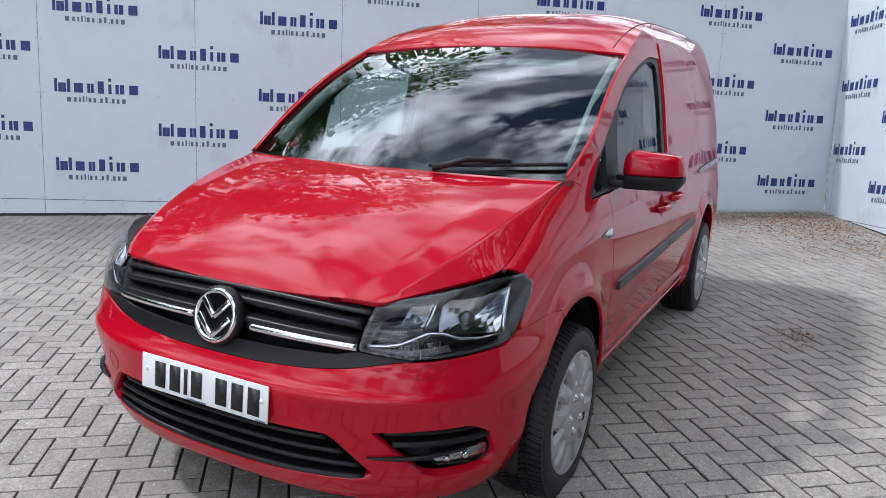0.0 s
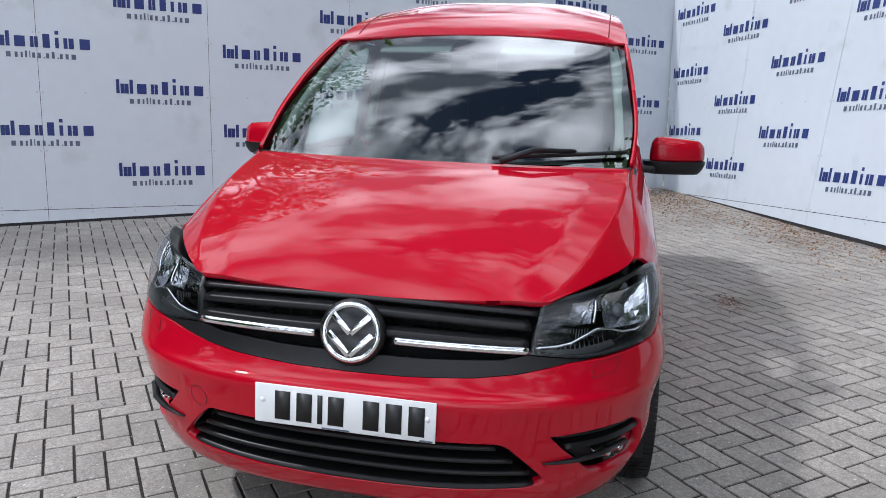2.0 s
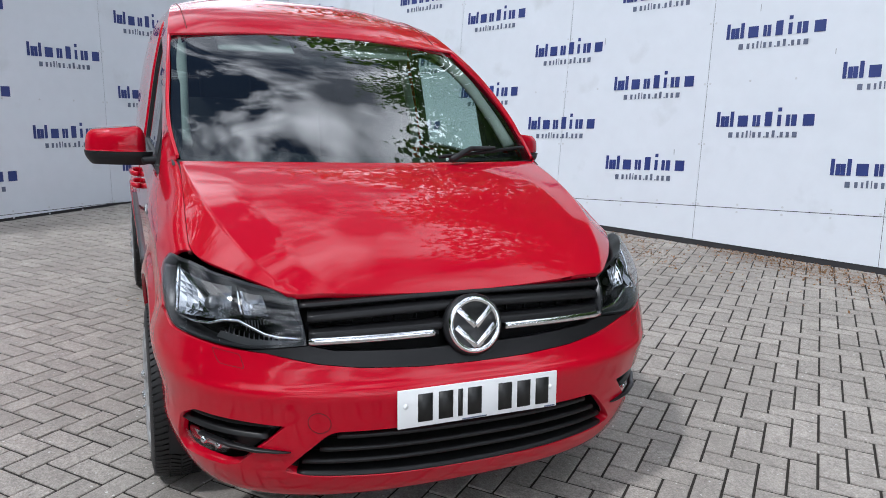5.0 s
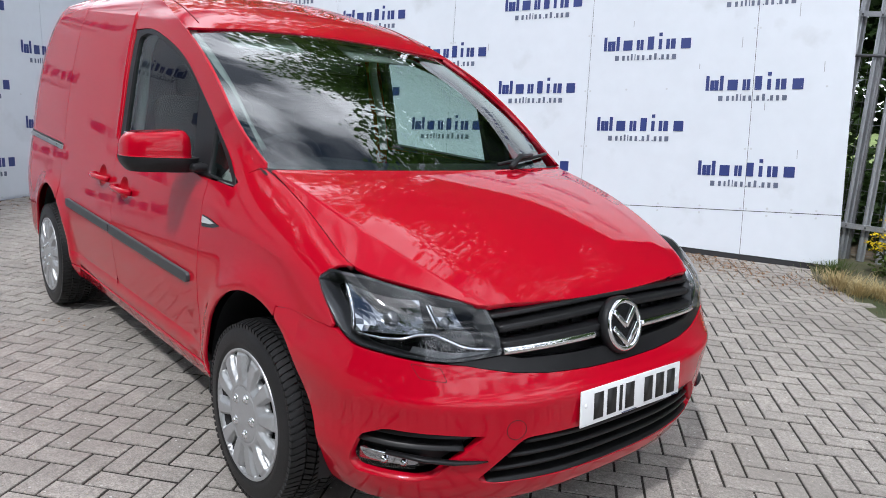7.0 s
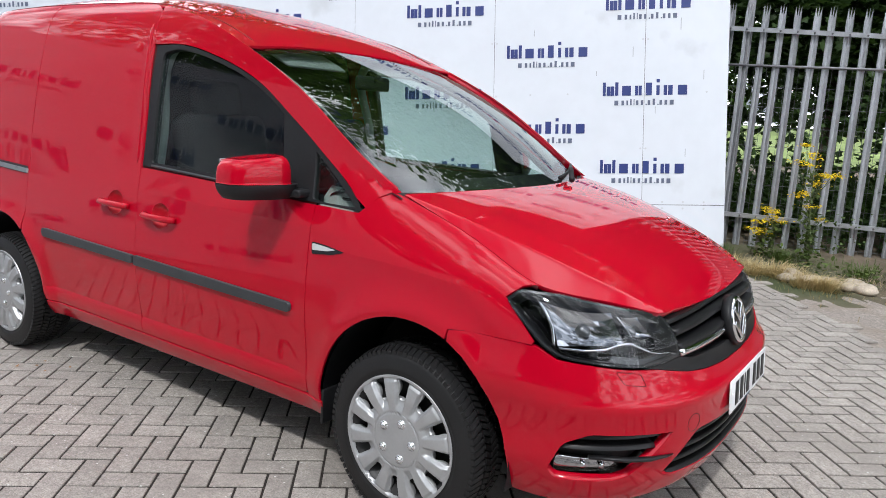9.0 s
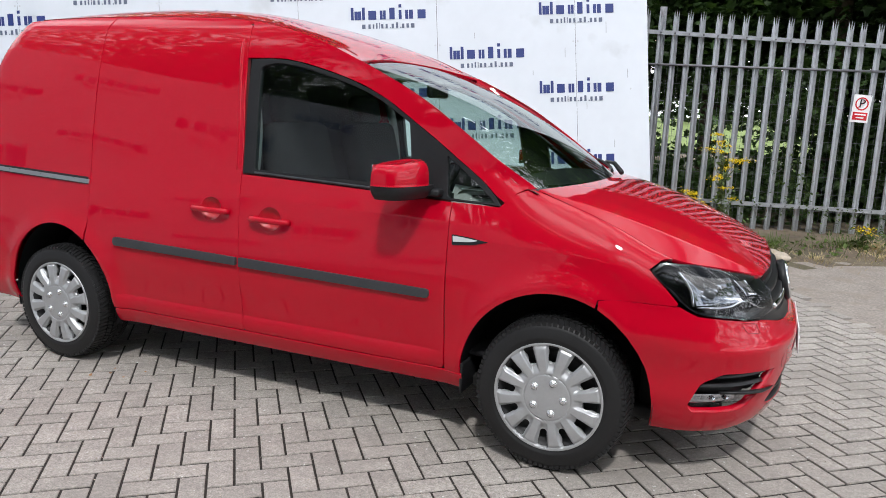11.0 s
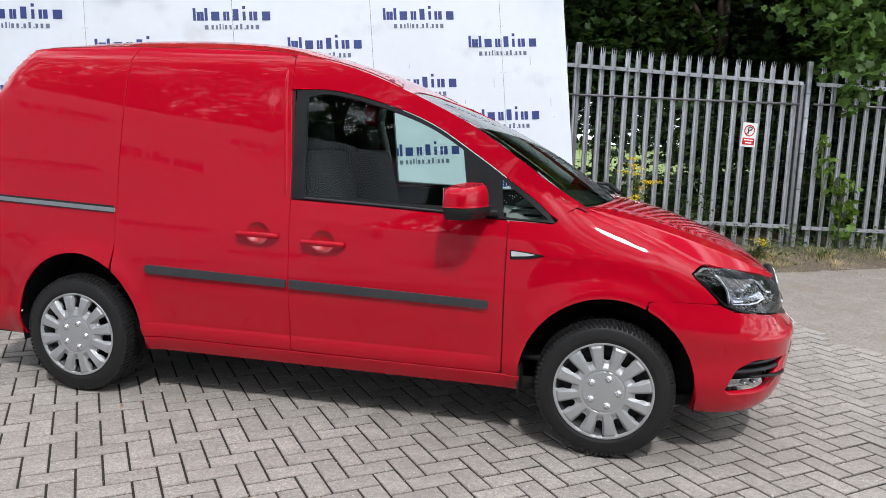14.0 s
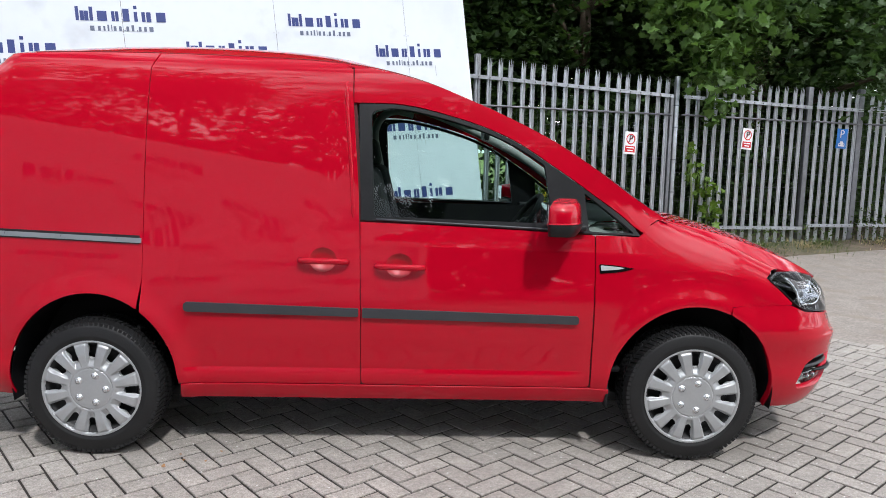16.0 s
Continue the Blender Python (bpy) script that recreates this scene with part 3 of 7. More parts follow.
def nose_surf(u, z):
    u, z = np.asarray(u, float), np.asarray(z, float)
    sg, a = np.where(u < 0, -1.0, 1.0), np.abs(u)
    th = np.interp(a, ARC, TH)
    n = NOSE_N(z)
    b = side_w(np.full_like(z, NOSE_X0), z)
    x = NOSE_X0 + (X_NOSE(z) - NOSE_X0) * np.clip(np.cos(th), 0, 1) ** (2 / n)
    y = b * np.clip(np.sin(th), 0, 1) ** (2 / n)
    back = a > NOSE_L
    xs = NOSE_X0 - (a - NOSE_L)
    return np.where(back, xs, x), sg * np.where(back, side_w(xs, z), y), z


def uy(y, z):
    """The way round the nose at which it is y from the middle."""
    b, n = float(side_w(NOSE_X0, z)), float(NOSE_N(z))
    th = math.asin(min(abs(y) / b, 1.0) ** (n / 2))
    return math.copysign(float(np.interp(th, TH, ARC)), y)


def ux(x):
    return NOSE_L + NOSE_X0 - x


def un(x, z):
    """The way round the nose at which it stands at x, for +y."""
    k = (x - NOSE_X0) / (float(X_NOSE(z)) - NOSE_X0)
    th = math.acos(min(max(k, 0.0), 1.0) ** (float(NOSE_N(z)) / 2))
    return float(np.interp(th, TH, ARC))


def nose_line(pts):
    return [(uy(y, z), z) for y, z in pts]


def mirrored(loop):
    return [(-u, z) for u, z in loop][::-1]


def arch(ax, rx, rz, a0, a1, n=22):
    return [(ax + rx * math.cos(radians(a0 + (a1 - a0) * i / n)), ARCH_Z + rz * math.sin(radians(a0 + (a1 - a0) * i / n))) for i in range(n + 1)]


RF = (0.384, 0.397)
RR = (0.368, 0.415)
FENDER_SPLIT = 0.6918

# headlight outline, round the nose (for +u)
HL_TOP = [(uy(0.487, 0.782), 0.782), (uy(0.60, 0.805), 0.805), (uy(0.70, 0.826), 0.826), (ux(0.275), 0.848)]
HL_TIP = ux(0.275)
HEAD_OUT = fillet([(uy(0.468, 0.662), 0.662), (uy(0.60, 0.648), 0.648), (uy(0.66, 0.653), 0.653), (un(0.60, 0.666), 0.666), (un(0.520, 0.676), 0.676), (un(0.463, 0.705), 0.705), (un(0.402, 0.762), 0.762), (un(0.338, 0.819), 0.819), (un(0.372, 0.850), 0.850), (un(0.483, 0.847), 0.847), (uy(0.641, 0.818), 0.818), (uy(0.484, 0.784), 0.784)], [0.012, 0.03, 0.03, 0.03, 0.03, 0.03, 0.03, 0.012, 0.02, 0.04, 0.04, 0.012])

# bumper outline


def U_ARCH(z):
    x = RF[0] * math.sqrt(max(0.0, 1 - ((z - ARCH_Z) / RF[1]) ** 2))
    return un(x, z) if x > NOSE_X0 else ux(x)



side_edge = [(U_ARCH(z), z) for z in (0.21, 0.27, 0.33, 0.39, 0.45, 0.51, 0.57, 0.62, 0.655)]
half = [(0.0, 0.196), (0.35, 0.197), (0.70, 0.200), (NOSE_L - 0.20, 0.203)] + side_edge + [(ux(0.166), FENDER_SPLIT - 0.001), (ux(0.22), FENDER_SPLIT + 0.006), (un(0.33, 0.6976), 0.6976), (un(0.41, 0.6996), 0.6996), (un(0.452, 0.697), 0.697), (un(0.515, 0.669), 0.669), (un(0.60, 0.660), 0.660), (uy(0.66, 0.645), 0.645), (uy(0.60, 0.640), 0.640), (uy(0.57, 0.637), 0.637), (uy(0.44, 0.610), 0.610), (uy(0.33, 0.597), 0.597), (uy(0.16, 0.588), 0.588), (0.0, 0.586)]
bumper_outline = half + [(-u, z) for u, z in half[-2:0:-1]]
INTAKE = fillet(nose_line([(-0.418, 0.430), (-0.532, 0.304), (-0.48, 0.288), (-0.25, 0.277), (0.0, 0.273), (0.25, 0.277), (0.48, 0.288), (0.532, 0.304), (0.418, 0.430)]), [0.03, 0.02, 0.05, 0, 0, 0, 0.05, 0.02, 0.03])
FOG = fillet([(uy(0.530, 0.447), 0.447), (uy(0.64, 0.454), 0.454), (uy(0.742, 0.457), 0.457), (un(0.548, 0.42), 0.42), (un(0.505, 0.325), 0.325), (un(0.525, 0.298), 0.298), (uy(0.67, 0.300), 0.300), (uy(0.638, 0.315), 0.315), (uy(0.592, 0.376), 0.376), (uy(0.572, 0.397), 0.397)], [0.004, 0, 0.02, 0.02, 0.02, 0.012, 0.02, 0.008, 0.004, 0.004])
bumper = panel("front_bumper", bumper_outline, nose_surf, RED, van, holes=[INTAKE, FOG, mirrored(FOG)], step=0.013, thick=0.03, out=(1, 0, 0))

# wings
for sd in (-1, 1):
    wing = [(0.162, 0.6935)] + arch(0.0, RF[0], RF[1], 66.5, 183, 20)
    top = [(x, float(SEAM_Z(x)) - 0.0003) for x in np.linspace(-0.135, 0.405, 20)]
    outline = [(-0.383, 0.235), (-0.456, 0.235), (-0.456, 0.60), (-0.458, 0.95), (-0.457, 1.000), (-0.40, 1.000), (-0.262, 0.995), (-0.20, 1.05), (-0.150, 1.072)] + top + [(0.385, 0.858), (0.366, 0.853), (0.330, 0.820), (0.394, 0.762), (0.444, 0.712), (0.44, 0.702), (0.41, 0.7015), (0.33, 0.6995), (0.22, 0.6985)] + wing
    panel("front_wing", outline, side_surf(sd), RED, van, step=0.022, out=(0, sd, 0), creases=[[(x, float(WING_LINE(x)) + k) for x in np.linspace(-0.42, 0.27, 44)] for k in (-0.004, 0.0, 0.004)])

# bonnet
BON_MID = spline([(-0.10, 1.090), (0.0, 1.073), (0.2, 1.030), (0.4, 0.968), (0.55, 0.905), (0.66, 0.842), (0.72, 0.795), (0.745, 0.770)])


def bonnet_z(x, y):
    x, y = np.asarray(x, float), np.asarray(y, float)
    ye, ze, zc = BON_Y(x), BON_Z(x), BON_MID(x)
    t = np.clip(np.abs(y) / ye, 0, 1.0)
    z = ze + (zc - ze) * (1 - t**2.4)
    o = np.clip((np.abs(y) - ye) / np.maximum(SEAM_Y(x) - ye, 0.004), 0, 1)
    z = z - np.maximum(ze - SEAM_Z(x), 0) * o**1.04
    # two raised lines that run in from the edges
    return z + 0.002 * np.exp(-(((t - 0.83) / 0.08) ** 2)) * smooth(-0.1, 0.2, x)


front_edge = [(0.742 - 0.030 * (abs(y) / 0.487) ** 2.2, y) for y in np.linspace(-0.484, 0.484, 19)]
right_edge = [(x, -float(SEAM_Y(x)) + 0.0010) for x in np.linspace(-0.125, 0.70, 30)]
rear_edge = [(-0.130 + 0.125 * (1 - (abs(y) / 0.70) ** 2.0), y) for y in np.linspace(0.69, -0.69, 19)]
left_edge = [(x, -y) for x, y in right_edge][::-1]
panel("bonnet", right_edge + front_edge + left_edge + rear_edge, lambda x, y: (x, y, bonnet_z(x, y)), RED, van, step=0.022, thick=0.02, creases=[[(x, sd * float(BON_Y(x)) * k) for x in np.linspace(-0.085, 0.655, 46)] for sd in (-1, 1) for k in (0.988, 1.0, 1.012)])
# bar below the joints beside the bonnet, its dark red painted-in gap shade
for sd in (-1, 1):
    tube("bonnet_joint", [(x, sd * float(SEAM_Y(x)), float(SEAM_Z(x)) - 0.010) for x in np.linspace(-0.12, 0.40, 24)], 0.0075, SEAMDARK, van, sides=6)

# doors and side panels
HANDLES = ((-1.328, 0.848, "cab"), (-1.665, 0.868, "load"))


def cup_loop(x, z, k=1.0):
    return [(x - 0.005 + 0.060 * k * math.cos(a), z + 0.004 + 0.054 * k * math.sin(a)) for a in np.linspace(0, 2 * math.pi, 28, endpoint=False)]


DOOR_TOPLINE = curve_line([(-1.525, 1.560), (-1.35, 1.560), (-1.15, 1.522), (-0.95, 1.462), (-0.80, 1.394), (-0.685, 1.322), (-0.545, 1.230), (-0.427, 1.148), (-0.315, 1.067), (-0.250, 1.003)], 30)
REAR_SEAM = [(-1.500, 0.305), (-1.502, 0.70), (-1.510, 1.02), (-1.532, 1.36), (-1.552, 1.60), (-1.556, 1.74)]
seam = spline([(z, x) for x, z in REAR_SEAM])
G = 0.0020
CANT_X = lambda x: float(CANT(x))
for sd in (-1, 1):
    surf = side_surf(sd)
    o = (0, sd, 0)
    # cab door skin below the window
    belt = [(-0.463, 1.003), (-0.80, 1.016), (-1.15, 1.030), (-1.505, 1.044)]
    door = panel("cab_door", fillet([(-0.4635, 0.303), (-0.4625, 0.999)] + belt[1:3] + [(float(seam(1.04)) + G, 1.040), (float(seam(0.7)) + G, 0.7), (-1.500 + G, 0.305)], [0.02, 0, 0, 0, 0, 0, 0.02]), surf, RED, van, holes=[cup_loop(*HANDLES[0][:2])], step=0.028, out=o, creases=[[(x, FOOT_LINE + k) for x in np.linspace(-0.468, -1.494, 42)] for k in (-0.004, 0, 0.004)] + [[(x, shoulder(x) + k) for x in np.linspace(-0.468, -1.22, 32)] for k in (-0.004, 0, 0.004)], label="red cab door with black window frame")
    # red frame of the body above the door window
    top = [(x, CANT_X(x)) for x in np.linspace(-1.552, -0.152, 40)]
    frame_line = [(x, z + 0.004) for x, z in DOOR_TOPLINE]
    panel("door_surround", [(float(seam(1.57)) + G, 1.566)] + frame_line[1:-1] + [(-0.236, 1.012), (-0.20, 1.054), (-0.152, 1.078)] + top[::-1], surf, RED, van, step=0.024, out=o)
    # sliding door
    panel("sliding_door", [(float(seam(z)) - G, z) for z in (0.305, 0.6, 0.9, 1.2, 1.4, 1.6, 1.715)] + [(x, CANT_X(x)) for x in np.linspace(-1.60, -2.42, 20)] + [(-2.448, 1.70), (-2.452, 1.2), (-2.456, 0.80)] + [(x, z) for x, z in arch(AXLES[1], RR[0], RR[1], 54, 4, 10)] + [(-2.31, 0.305)], surf, RED, van, holes=[cup_loop(*HANDLES[1][:2])], step=0.03, out=o, creases=[[(x, FOOT_LINE + k) for x in np.linspace(-1.506, -2.28, 32)] for k in (-0.004, 0, 0.004)], label="plain red sliding load door")
    # flange behind the cab door
    line = [Vector((float(seam(z)) - 0.030, sd * (float(side_w(float(seam(z)) - 0.030, z)) - 0.003), z)) for z in np.linspace(1.05, 1.66, 22)]
    tube("pillar_flange", line, [0.002] + [0.009] * 20 + [0.002], RED, van, sides=8)
    # rear quarter
    quarter = [(-2.459, 0.78), (-2.457, 1.2), (-2.454, 1.70), (-2.43, 1.7655)] + [(x, CANT_X(x)) for x in np.linspace(-2.50, -3.08, 16)] + [(float(REAR_X(z)) + 0.005, z) for z in (1.72, 1.62, 1.5, 1.34, 1.2, 1.05, 0.9, 0.75, 0.6, 0.5)] + [(-3.50, 0.40), (-3.45, 0.25), (-3.06, 0.235)] + arch(AXLES[1], RR[0], RR[1], 188, 57, 26)
    panel("rear_quarter", quarter, surf, RED, van, step=0.03, out=o)
    # sill
    panel("sill", [(-0.376, 0.230), (-0.376, 0.298), (-1.0, 0.298), (-1.5, 0.299), (-2.30, 0.299), (-2.31, 0.230)], surf, RED, van, step=0.03, out=o, lift=0.005)
    # window frame and glass
    low = [(-0.30, 1.004), (-0.476, 1.008), (-0.80, 1.020), (-1.15, 1.034), (float(seam(1.048)) + 2 * G, 1.048)]
    outer = DOOR_TOPLINE[:-1] + [(-0.252, 1.0)] + low
    glass_top = [(x - 0.003, z - 0.016) for x, z in DOOR_TOPLINE if -1.42 < x < -0.672]
    pane = fillet([(-1.450, 1.066), (-1.470, 1.530)] + glass_top + [(-0.648, 1.048)], [0.012, 0.03] + [0.02] * (len(glass_top) - 1) + [0.01, 0.01])
    qt = fillet([(-0.487, 1.018), (-0.508, 1.186), (-0.40, 1.106), (-0.33, 1.052), (-0.283, 1.012), (-0.40, 1.012)], [0.012, 0.008, 0.02, 0.02, 0.006, 0.02])
    panel("window_frame", outer, surf, BLACK, door, holes=[pane, qt], step=0.022, thick=0.03, out=o, label="black window frame", lift=-0.004)
    for nm, lp in (("door_glass", pane), ("quarter_glass", qt)):
        panel(nm, lp, surf, DOOR_GLASS, door, step=0.05, thick=0.004, out=o, lift=-0.014).visible_shadow = False

# roof
ROOF_MID = spline([(-3.3, 1.765), (-2.9, 1.812), (-2.3, 1.844), (-1.9, 1.832), (-1.6, 1.795), (-1.4, 1.742), (-1.2, 1.676), (-1.03, 1.592), (-0.9, 1.515)])


def roof_z(x, y):
    x, y = np.asarray(x, float), np.asarray(y, float)
    ze, zc = CANT(x), ROOF_MID(x)
    ye = side_w(x, ze)
    return ze + (zc - ze) * (1 - np.clip(np.abs(y) / ye, 0, 1) ** 3.6)


def roof_edge(x):
    return float(side_w(x, CANT(x))) - 0.001


front_cut = [(-1.032 + 0.077 * (abs(y) / 0.672) ** 2.5, y) for y in np.linspace(-0.662, 0.662, 17)]
xs = np.linspace(-3.08, -0.935, 50)
roof_outline = [(x, -roof_edge(x)) for x in xs] + front_cut + [(x, roof_edge(x)) for x in xs[::-1]]
panel("roof", roof_outline, lambda x, y: (x, y, roof_z(x, y)), RED, van, step=0.035)

# roof grooves laid on as thin bars, their shade in the colour
for sd in (-1, 1):
    line = []
    for x in np.linspace(-1.02, -2.98, 40):
        y = 0.598
        line.append(Vector((x, sd * y, float(roof_z(np.array([x]), np.array([y]))[0]) + 0.0005)))
    tube("roof_seam", line, 0.0028, SEAMRED, van, sides=6)

# windscreen: between the bonnet's rear edge and the roof
def screen_point(a, b):
    """a: -1..1 across, b: 0..1 up."""
    a, b = np.asarray(a, float), np.asarray(b, float)
    aa = np.abs(a)
    x0, y0, z0 = 0.02 - 0.19 * aa**2.1, 0.734 * a, 1.050 + 0.012 * aa**2
    x1, y1, z1 = -1.034 + 0.078 * aa**2.5, 0.668 * a, 1.590 - 0.050 * aa**2.2
    bow = np.sin(np.pi * b)
    return x0 + (x1 - x0) * b + 0.035 * bow * (1 - 0.3 * aa**2), y0 + (y1 - y0) * b + 0.012 * bow * a, z0 + (z1 - z0) * b + 0.045 * bow * (1 - 0.5 * aa**2)


def screen_surf(u, v):
    return screen_point(np.asarray(u) / 0.65, np.asarray(v) / 1.12)


screen = panel("windscreen", [(-0.65, 0), (0.65, 0), (0.65, 1.12), (-0.65, 1.12)], screen_surf, SCREEN_GLASS, van, step=0.04, thick=0.005, out=(0.5, 0, 1), label="raked windscreen reflecting the sky")
screen.visible_shadow = False
band = fillet([(-0.648, 0.002), (0.648, 0.002), (0.648, 1.118), (-0.648, 1.118)], 0.05)
hole = fillet([(-0.615, 0.045), (0.615, 0.045), (0.605, 1.085), (-0.605, 1.085)], 0.05)
panel("windscreen_border", band, screen_surf, GLOSSBLACK, van, holes=[hole], step=0.04, thick=0.002, out=(0.5, 0, 1), lift=-0.007)
# windscreen pillars
for sd in (-1, 1):
    def pillar(u, v, sd=sd):
        x = -0.128 + (-0.955 + 0.128) * u
        a = Vector((x, float(side_w(x, CANT(x))), float(CANT(x))))
        bx, by, bz = screen_point(1.0, 0.012 + 0.985 * u)
        b = Vector((float(bx), float(by), float(bz)))
        m = a.lerp(b, v)
        bulge = math.sin(math.pi * v) * 0.010 * float(smooth(0.06, 0.30, u))
        p = m + Vector((0.5, 0.5, 0.7)) * bulge
        return Vector((p.x, sd * p.y, p.z))
    grid_ob("windscreen_pillar", pillar, 30, 7, RED, van)

# closing panels: tailgate, floor, bulkhead, arch liners
def tail(u, v):
    z = 0.24 + (1.77 - 0.24) * v
    x = float(REAR_X(z)) + 0.035
    return Vector((x, (u - 0.5) * 2 * 0.76 * float(side_w(-2.7, z)), z))


grid_ob("tailgate", tail, 12, 20, RED, van)


# ---- the van's details ----
def nose_at(u, z, lift=0.0):
    e = 1e-3
    uu, zz = np.array([u, u + e, u - e, u, u]), np.array([z, z, z, z + e, z - e])
    p = np.stack(nose_surf(uu, zz), 1)
    n = np.cross(p[1] - p[2], p[3] - p[4])
    n /= np.linalg.norm(n)
    if n[0] < 0:
        n = -n
    return Vector(p[0] + n * lift), Vector(n)


def side_at(x, z, sd, lift=0.0):
    e = 1e-3
    xx, zz = np.array([x, x + e, x - e, x, x]), np.array([z, z, z, z + e, z - e])
    y = side_w(xx, zz)
    n = Vector((-(y[1] - y[2]) / (2 * e), 1.0, -(y[3] - y[4]) / (2 * e))).normalized()
    p = Vector((x, float(y[0]), z)) + n * lift
    return Vector((p.x, sd * p.y, p.z)), Vector((n.x, sd * n.y, n.z))


def nose_bar(name, u0, u1, zfn, profile, material, parent, label="", n=40, taper=0.0):
    """A bar that follows the nose: profile is a closed ring of (forward, up) offsets."""
    verts, faces, k = [], [], len(profile)
    for i in range(n):
        u = u0 + (u1 - u0) * i / (n - 1)
        p, nn = nose_at(u, zfn(u), 0.0)
        flat = Vector((nn.x, nn.y, 0)).normalized()
        for a, b in profile:
            verts.append(p + flat * a + Vector((0, 0, b)))
    for i in range(n - 1):
        for j in range(k):
            a, b = i * k + j, i * k + (j + 1) % k
            faces.append((a, a + k, b + k, b))
    faces += [tuple(range(k)), tuple((n - 1) * k + j for j in range(k))[::-1]]
    return mesh_ob(name, verts, faces, material, parent, label)


def ring(pts, r=0.004):
    return fillet(pts, r, 3)


# grille
grille = new("grille")
grille.parent = van
gl = nose_line([(-0.455, 0.645), (-0.33, 0.612), (-0.16, 0.602), (0.0, 0.600), (0.16, 0.602), (0.33, 0.612), (0.455, 0.645), (0.49, 0.778), (0.25, 0.790), (0.0, 0.793), (-0.25, 0.790), (-0.49, 0.778)])
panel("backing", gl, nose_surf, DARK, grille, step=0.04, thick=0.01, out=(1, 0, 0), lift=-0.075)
panel("lower_lip", nose_line([(-0.615, 0.644), (-0.57, 0.639), (-0.44, 0.612), (-0.33, 0.599), (-0.16, 0.590), (0.0, 0.588), (0.16, 0.590), (0.33, 0.599), (0.44, 0.612), (0.57, 0.639), (0.615, 0.644), (0.46, 0.657), (0.40, 0.643), (0.20, 0.634), (0.0, 0.632), (-0.20, 0.634), (-0.40, 0.643), (-0.46, 0.657)]), nose_surf, SATIN, grille, step=0.02, thick=0.06, out=(1, 0, 0), lift=-0.004)
slat = ring([(-0.05, 0.010), (-0.004, 0.004), (0.0, -0.012), (-0.012, -0.020), (-0.05, -0.012)], 0.006)
ue = uy(0.462, 0.70)
nose_bar("slat", -ue, ue, lambda u: 0.742 - 0.012 * (u / ue) ** 2, slat, SATIN, grille)
nose_bar("slat", -ue, ue, lambda u: 0.694 - 0.006 * (u / ue) ** 2, slat, SATIN, grille)
nose_bar("top_bar", -uy(0.48, 0.77), uy(0.48, 0.77), lambda u: 0.764 - 0.010 * (u / ue) ** 2, ring([(-0.06, 0.012), (-0.010, 0.010), (-0.004, 0.0), (-0.02, -0.010), (-0.06, -0.008)]), SATIN, grille)
for a, b in ((-ue, -0.086), (0.086, ue)):
    nose_bar("chrome_strip", a, b, lambda u: 0.672 - 0.004 * (u / ue) ** 2, ring([(-0.02, 0.011), (0.001, 0.0105), (0.006, 0.001), (0.003, -0.010), (-0.02, -0.011)]), CHROME, grille, "chrome strip", n=20)
for i in range(15):
    u = -0.42 + 0.06 * i
    p, nn = nose_at(u, 0.69)
    part("rib", box_bm(0.012, 0.0025, 0.15, (p.x - 0.070, p.y, 0.695)), BLACK, grille)

# badge
badge = new("badge")
badge.parent = van
badge["label"] = "round chrome badge"
bc, tilt = Vector((0.815, 0, 0.690)), Matrix.Rotation(radians(-14), 4, "Y")
for nm, prof, m in (("surround", [(0.0, -0.03), (0.088, -0.03), (0.090, -0.008), (0.084, 0.003), (0.0, 0.003)], BLACK), ("disc", [(0.0, 0.006), (0.050, 0.005), (0.076, 0.003)], GLOSSBLACK), ("rim", [(0.0655, 0.003), (0.067, 0.0075), (0.074, 0.0100), (0.080, 0.008), (0.082, 0.002)], CHROME)):
    bm = lathe(prof, 56, "x")
    bmesh.ops.transform(bm, matrix=Matrix.Translation(bc) @ tilt, verts=bm.verts)
    part(nm, bm, m, badge)
for nm, (y0, z0, y1, z1) in {"a": (-0.050, 0.046, 0.0, -0.004), "b": (0.050, 0.046, 0.0, -0.004), "c": (-0.060, -0.002, 0.0, -0.062), "d": (0.060, -0.002, 0.0, -0.062)}.items():
    d = Vector((0, y1 - y0, z1 - z0))
    a = math.atan2(d.y, d.z)
    bm = box_bm(0.006, 0.0170, d.length, bevel=0.002, turn=Matrix.Rotation(-a, 4, "X"))
    bmesh.ops.translate(bm, vec=(0.008, (y0 + y1) / 2, (z0 + z1) / 2), verts=bm.verts)
    bmesh.ops.transform(bm, matrix=Matrix.Translation(bc) @ tilt, verts=bm.verts)
    part("stroke", bm, CHROME, badge)

# number plate: plain bars for its characters
plate = new("number_plate")
plate.parent = van
pm = Matrix.Translation((0.8770, 0, 0.488)) @ Matrix.Rotation(radians(-4.5), 4, "Y")
bm = box_bm(0.005, 0.497, 0.109, bevel=0.002)
bmesh.ops.transform(bm, matrix=pm, verts=bm.verts)
part("plate", bm, WHITE, plate)
cx = -0.194
for i, w in enumerate((0.050, 0.050, 0.016, 0.050, 0.0, 0.050, 0.050, 0.050)):
    if w:
        bm = box_bm(0.0012, w * 0.86, 0.079, (0.0032, cx + w / 2, -0.001))
        bmesh.ops.transform(bm, matrix=pm, verts=bm.verts)
        part("bar", bm, INK, plate)
    cx += (w if w else 0.024) + 0.011
for y in (-0.226, 0.226):
    bm = lathe([(0.0, 0.006), (0.006, 0.005), (0.008, 0.0025)], 14, "x", (0, y, 0.008))
    bmesh.ops.transform(bm, matrix=pm, verts=bm.verts)
    part("screw_cap", bm, WHITE, plate)
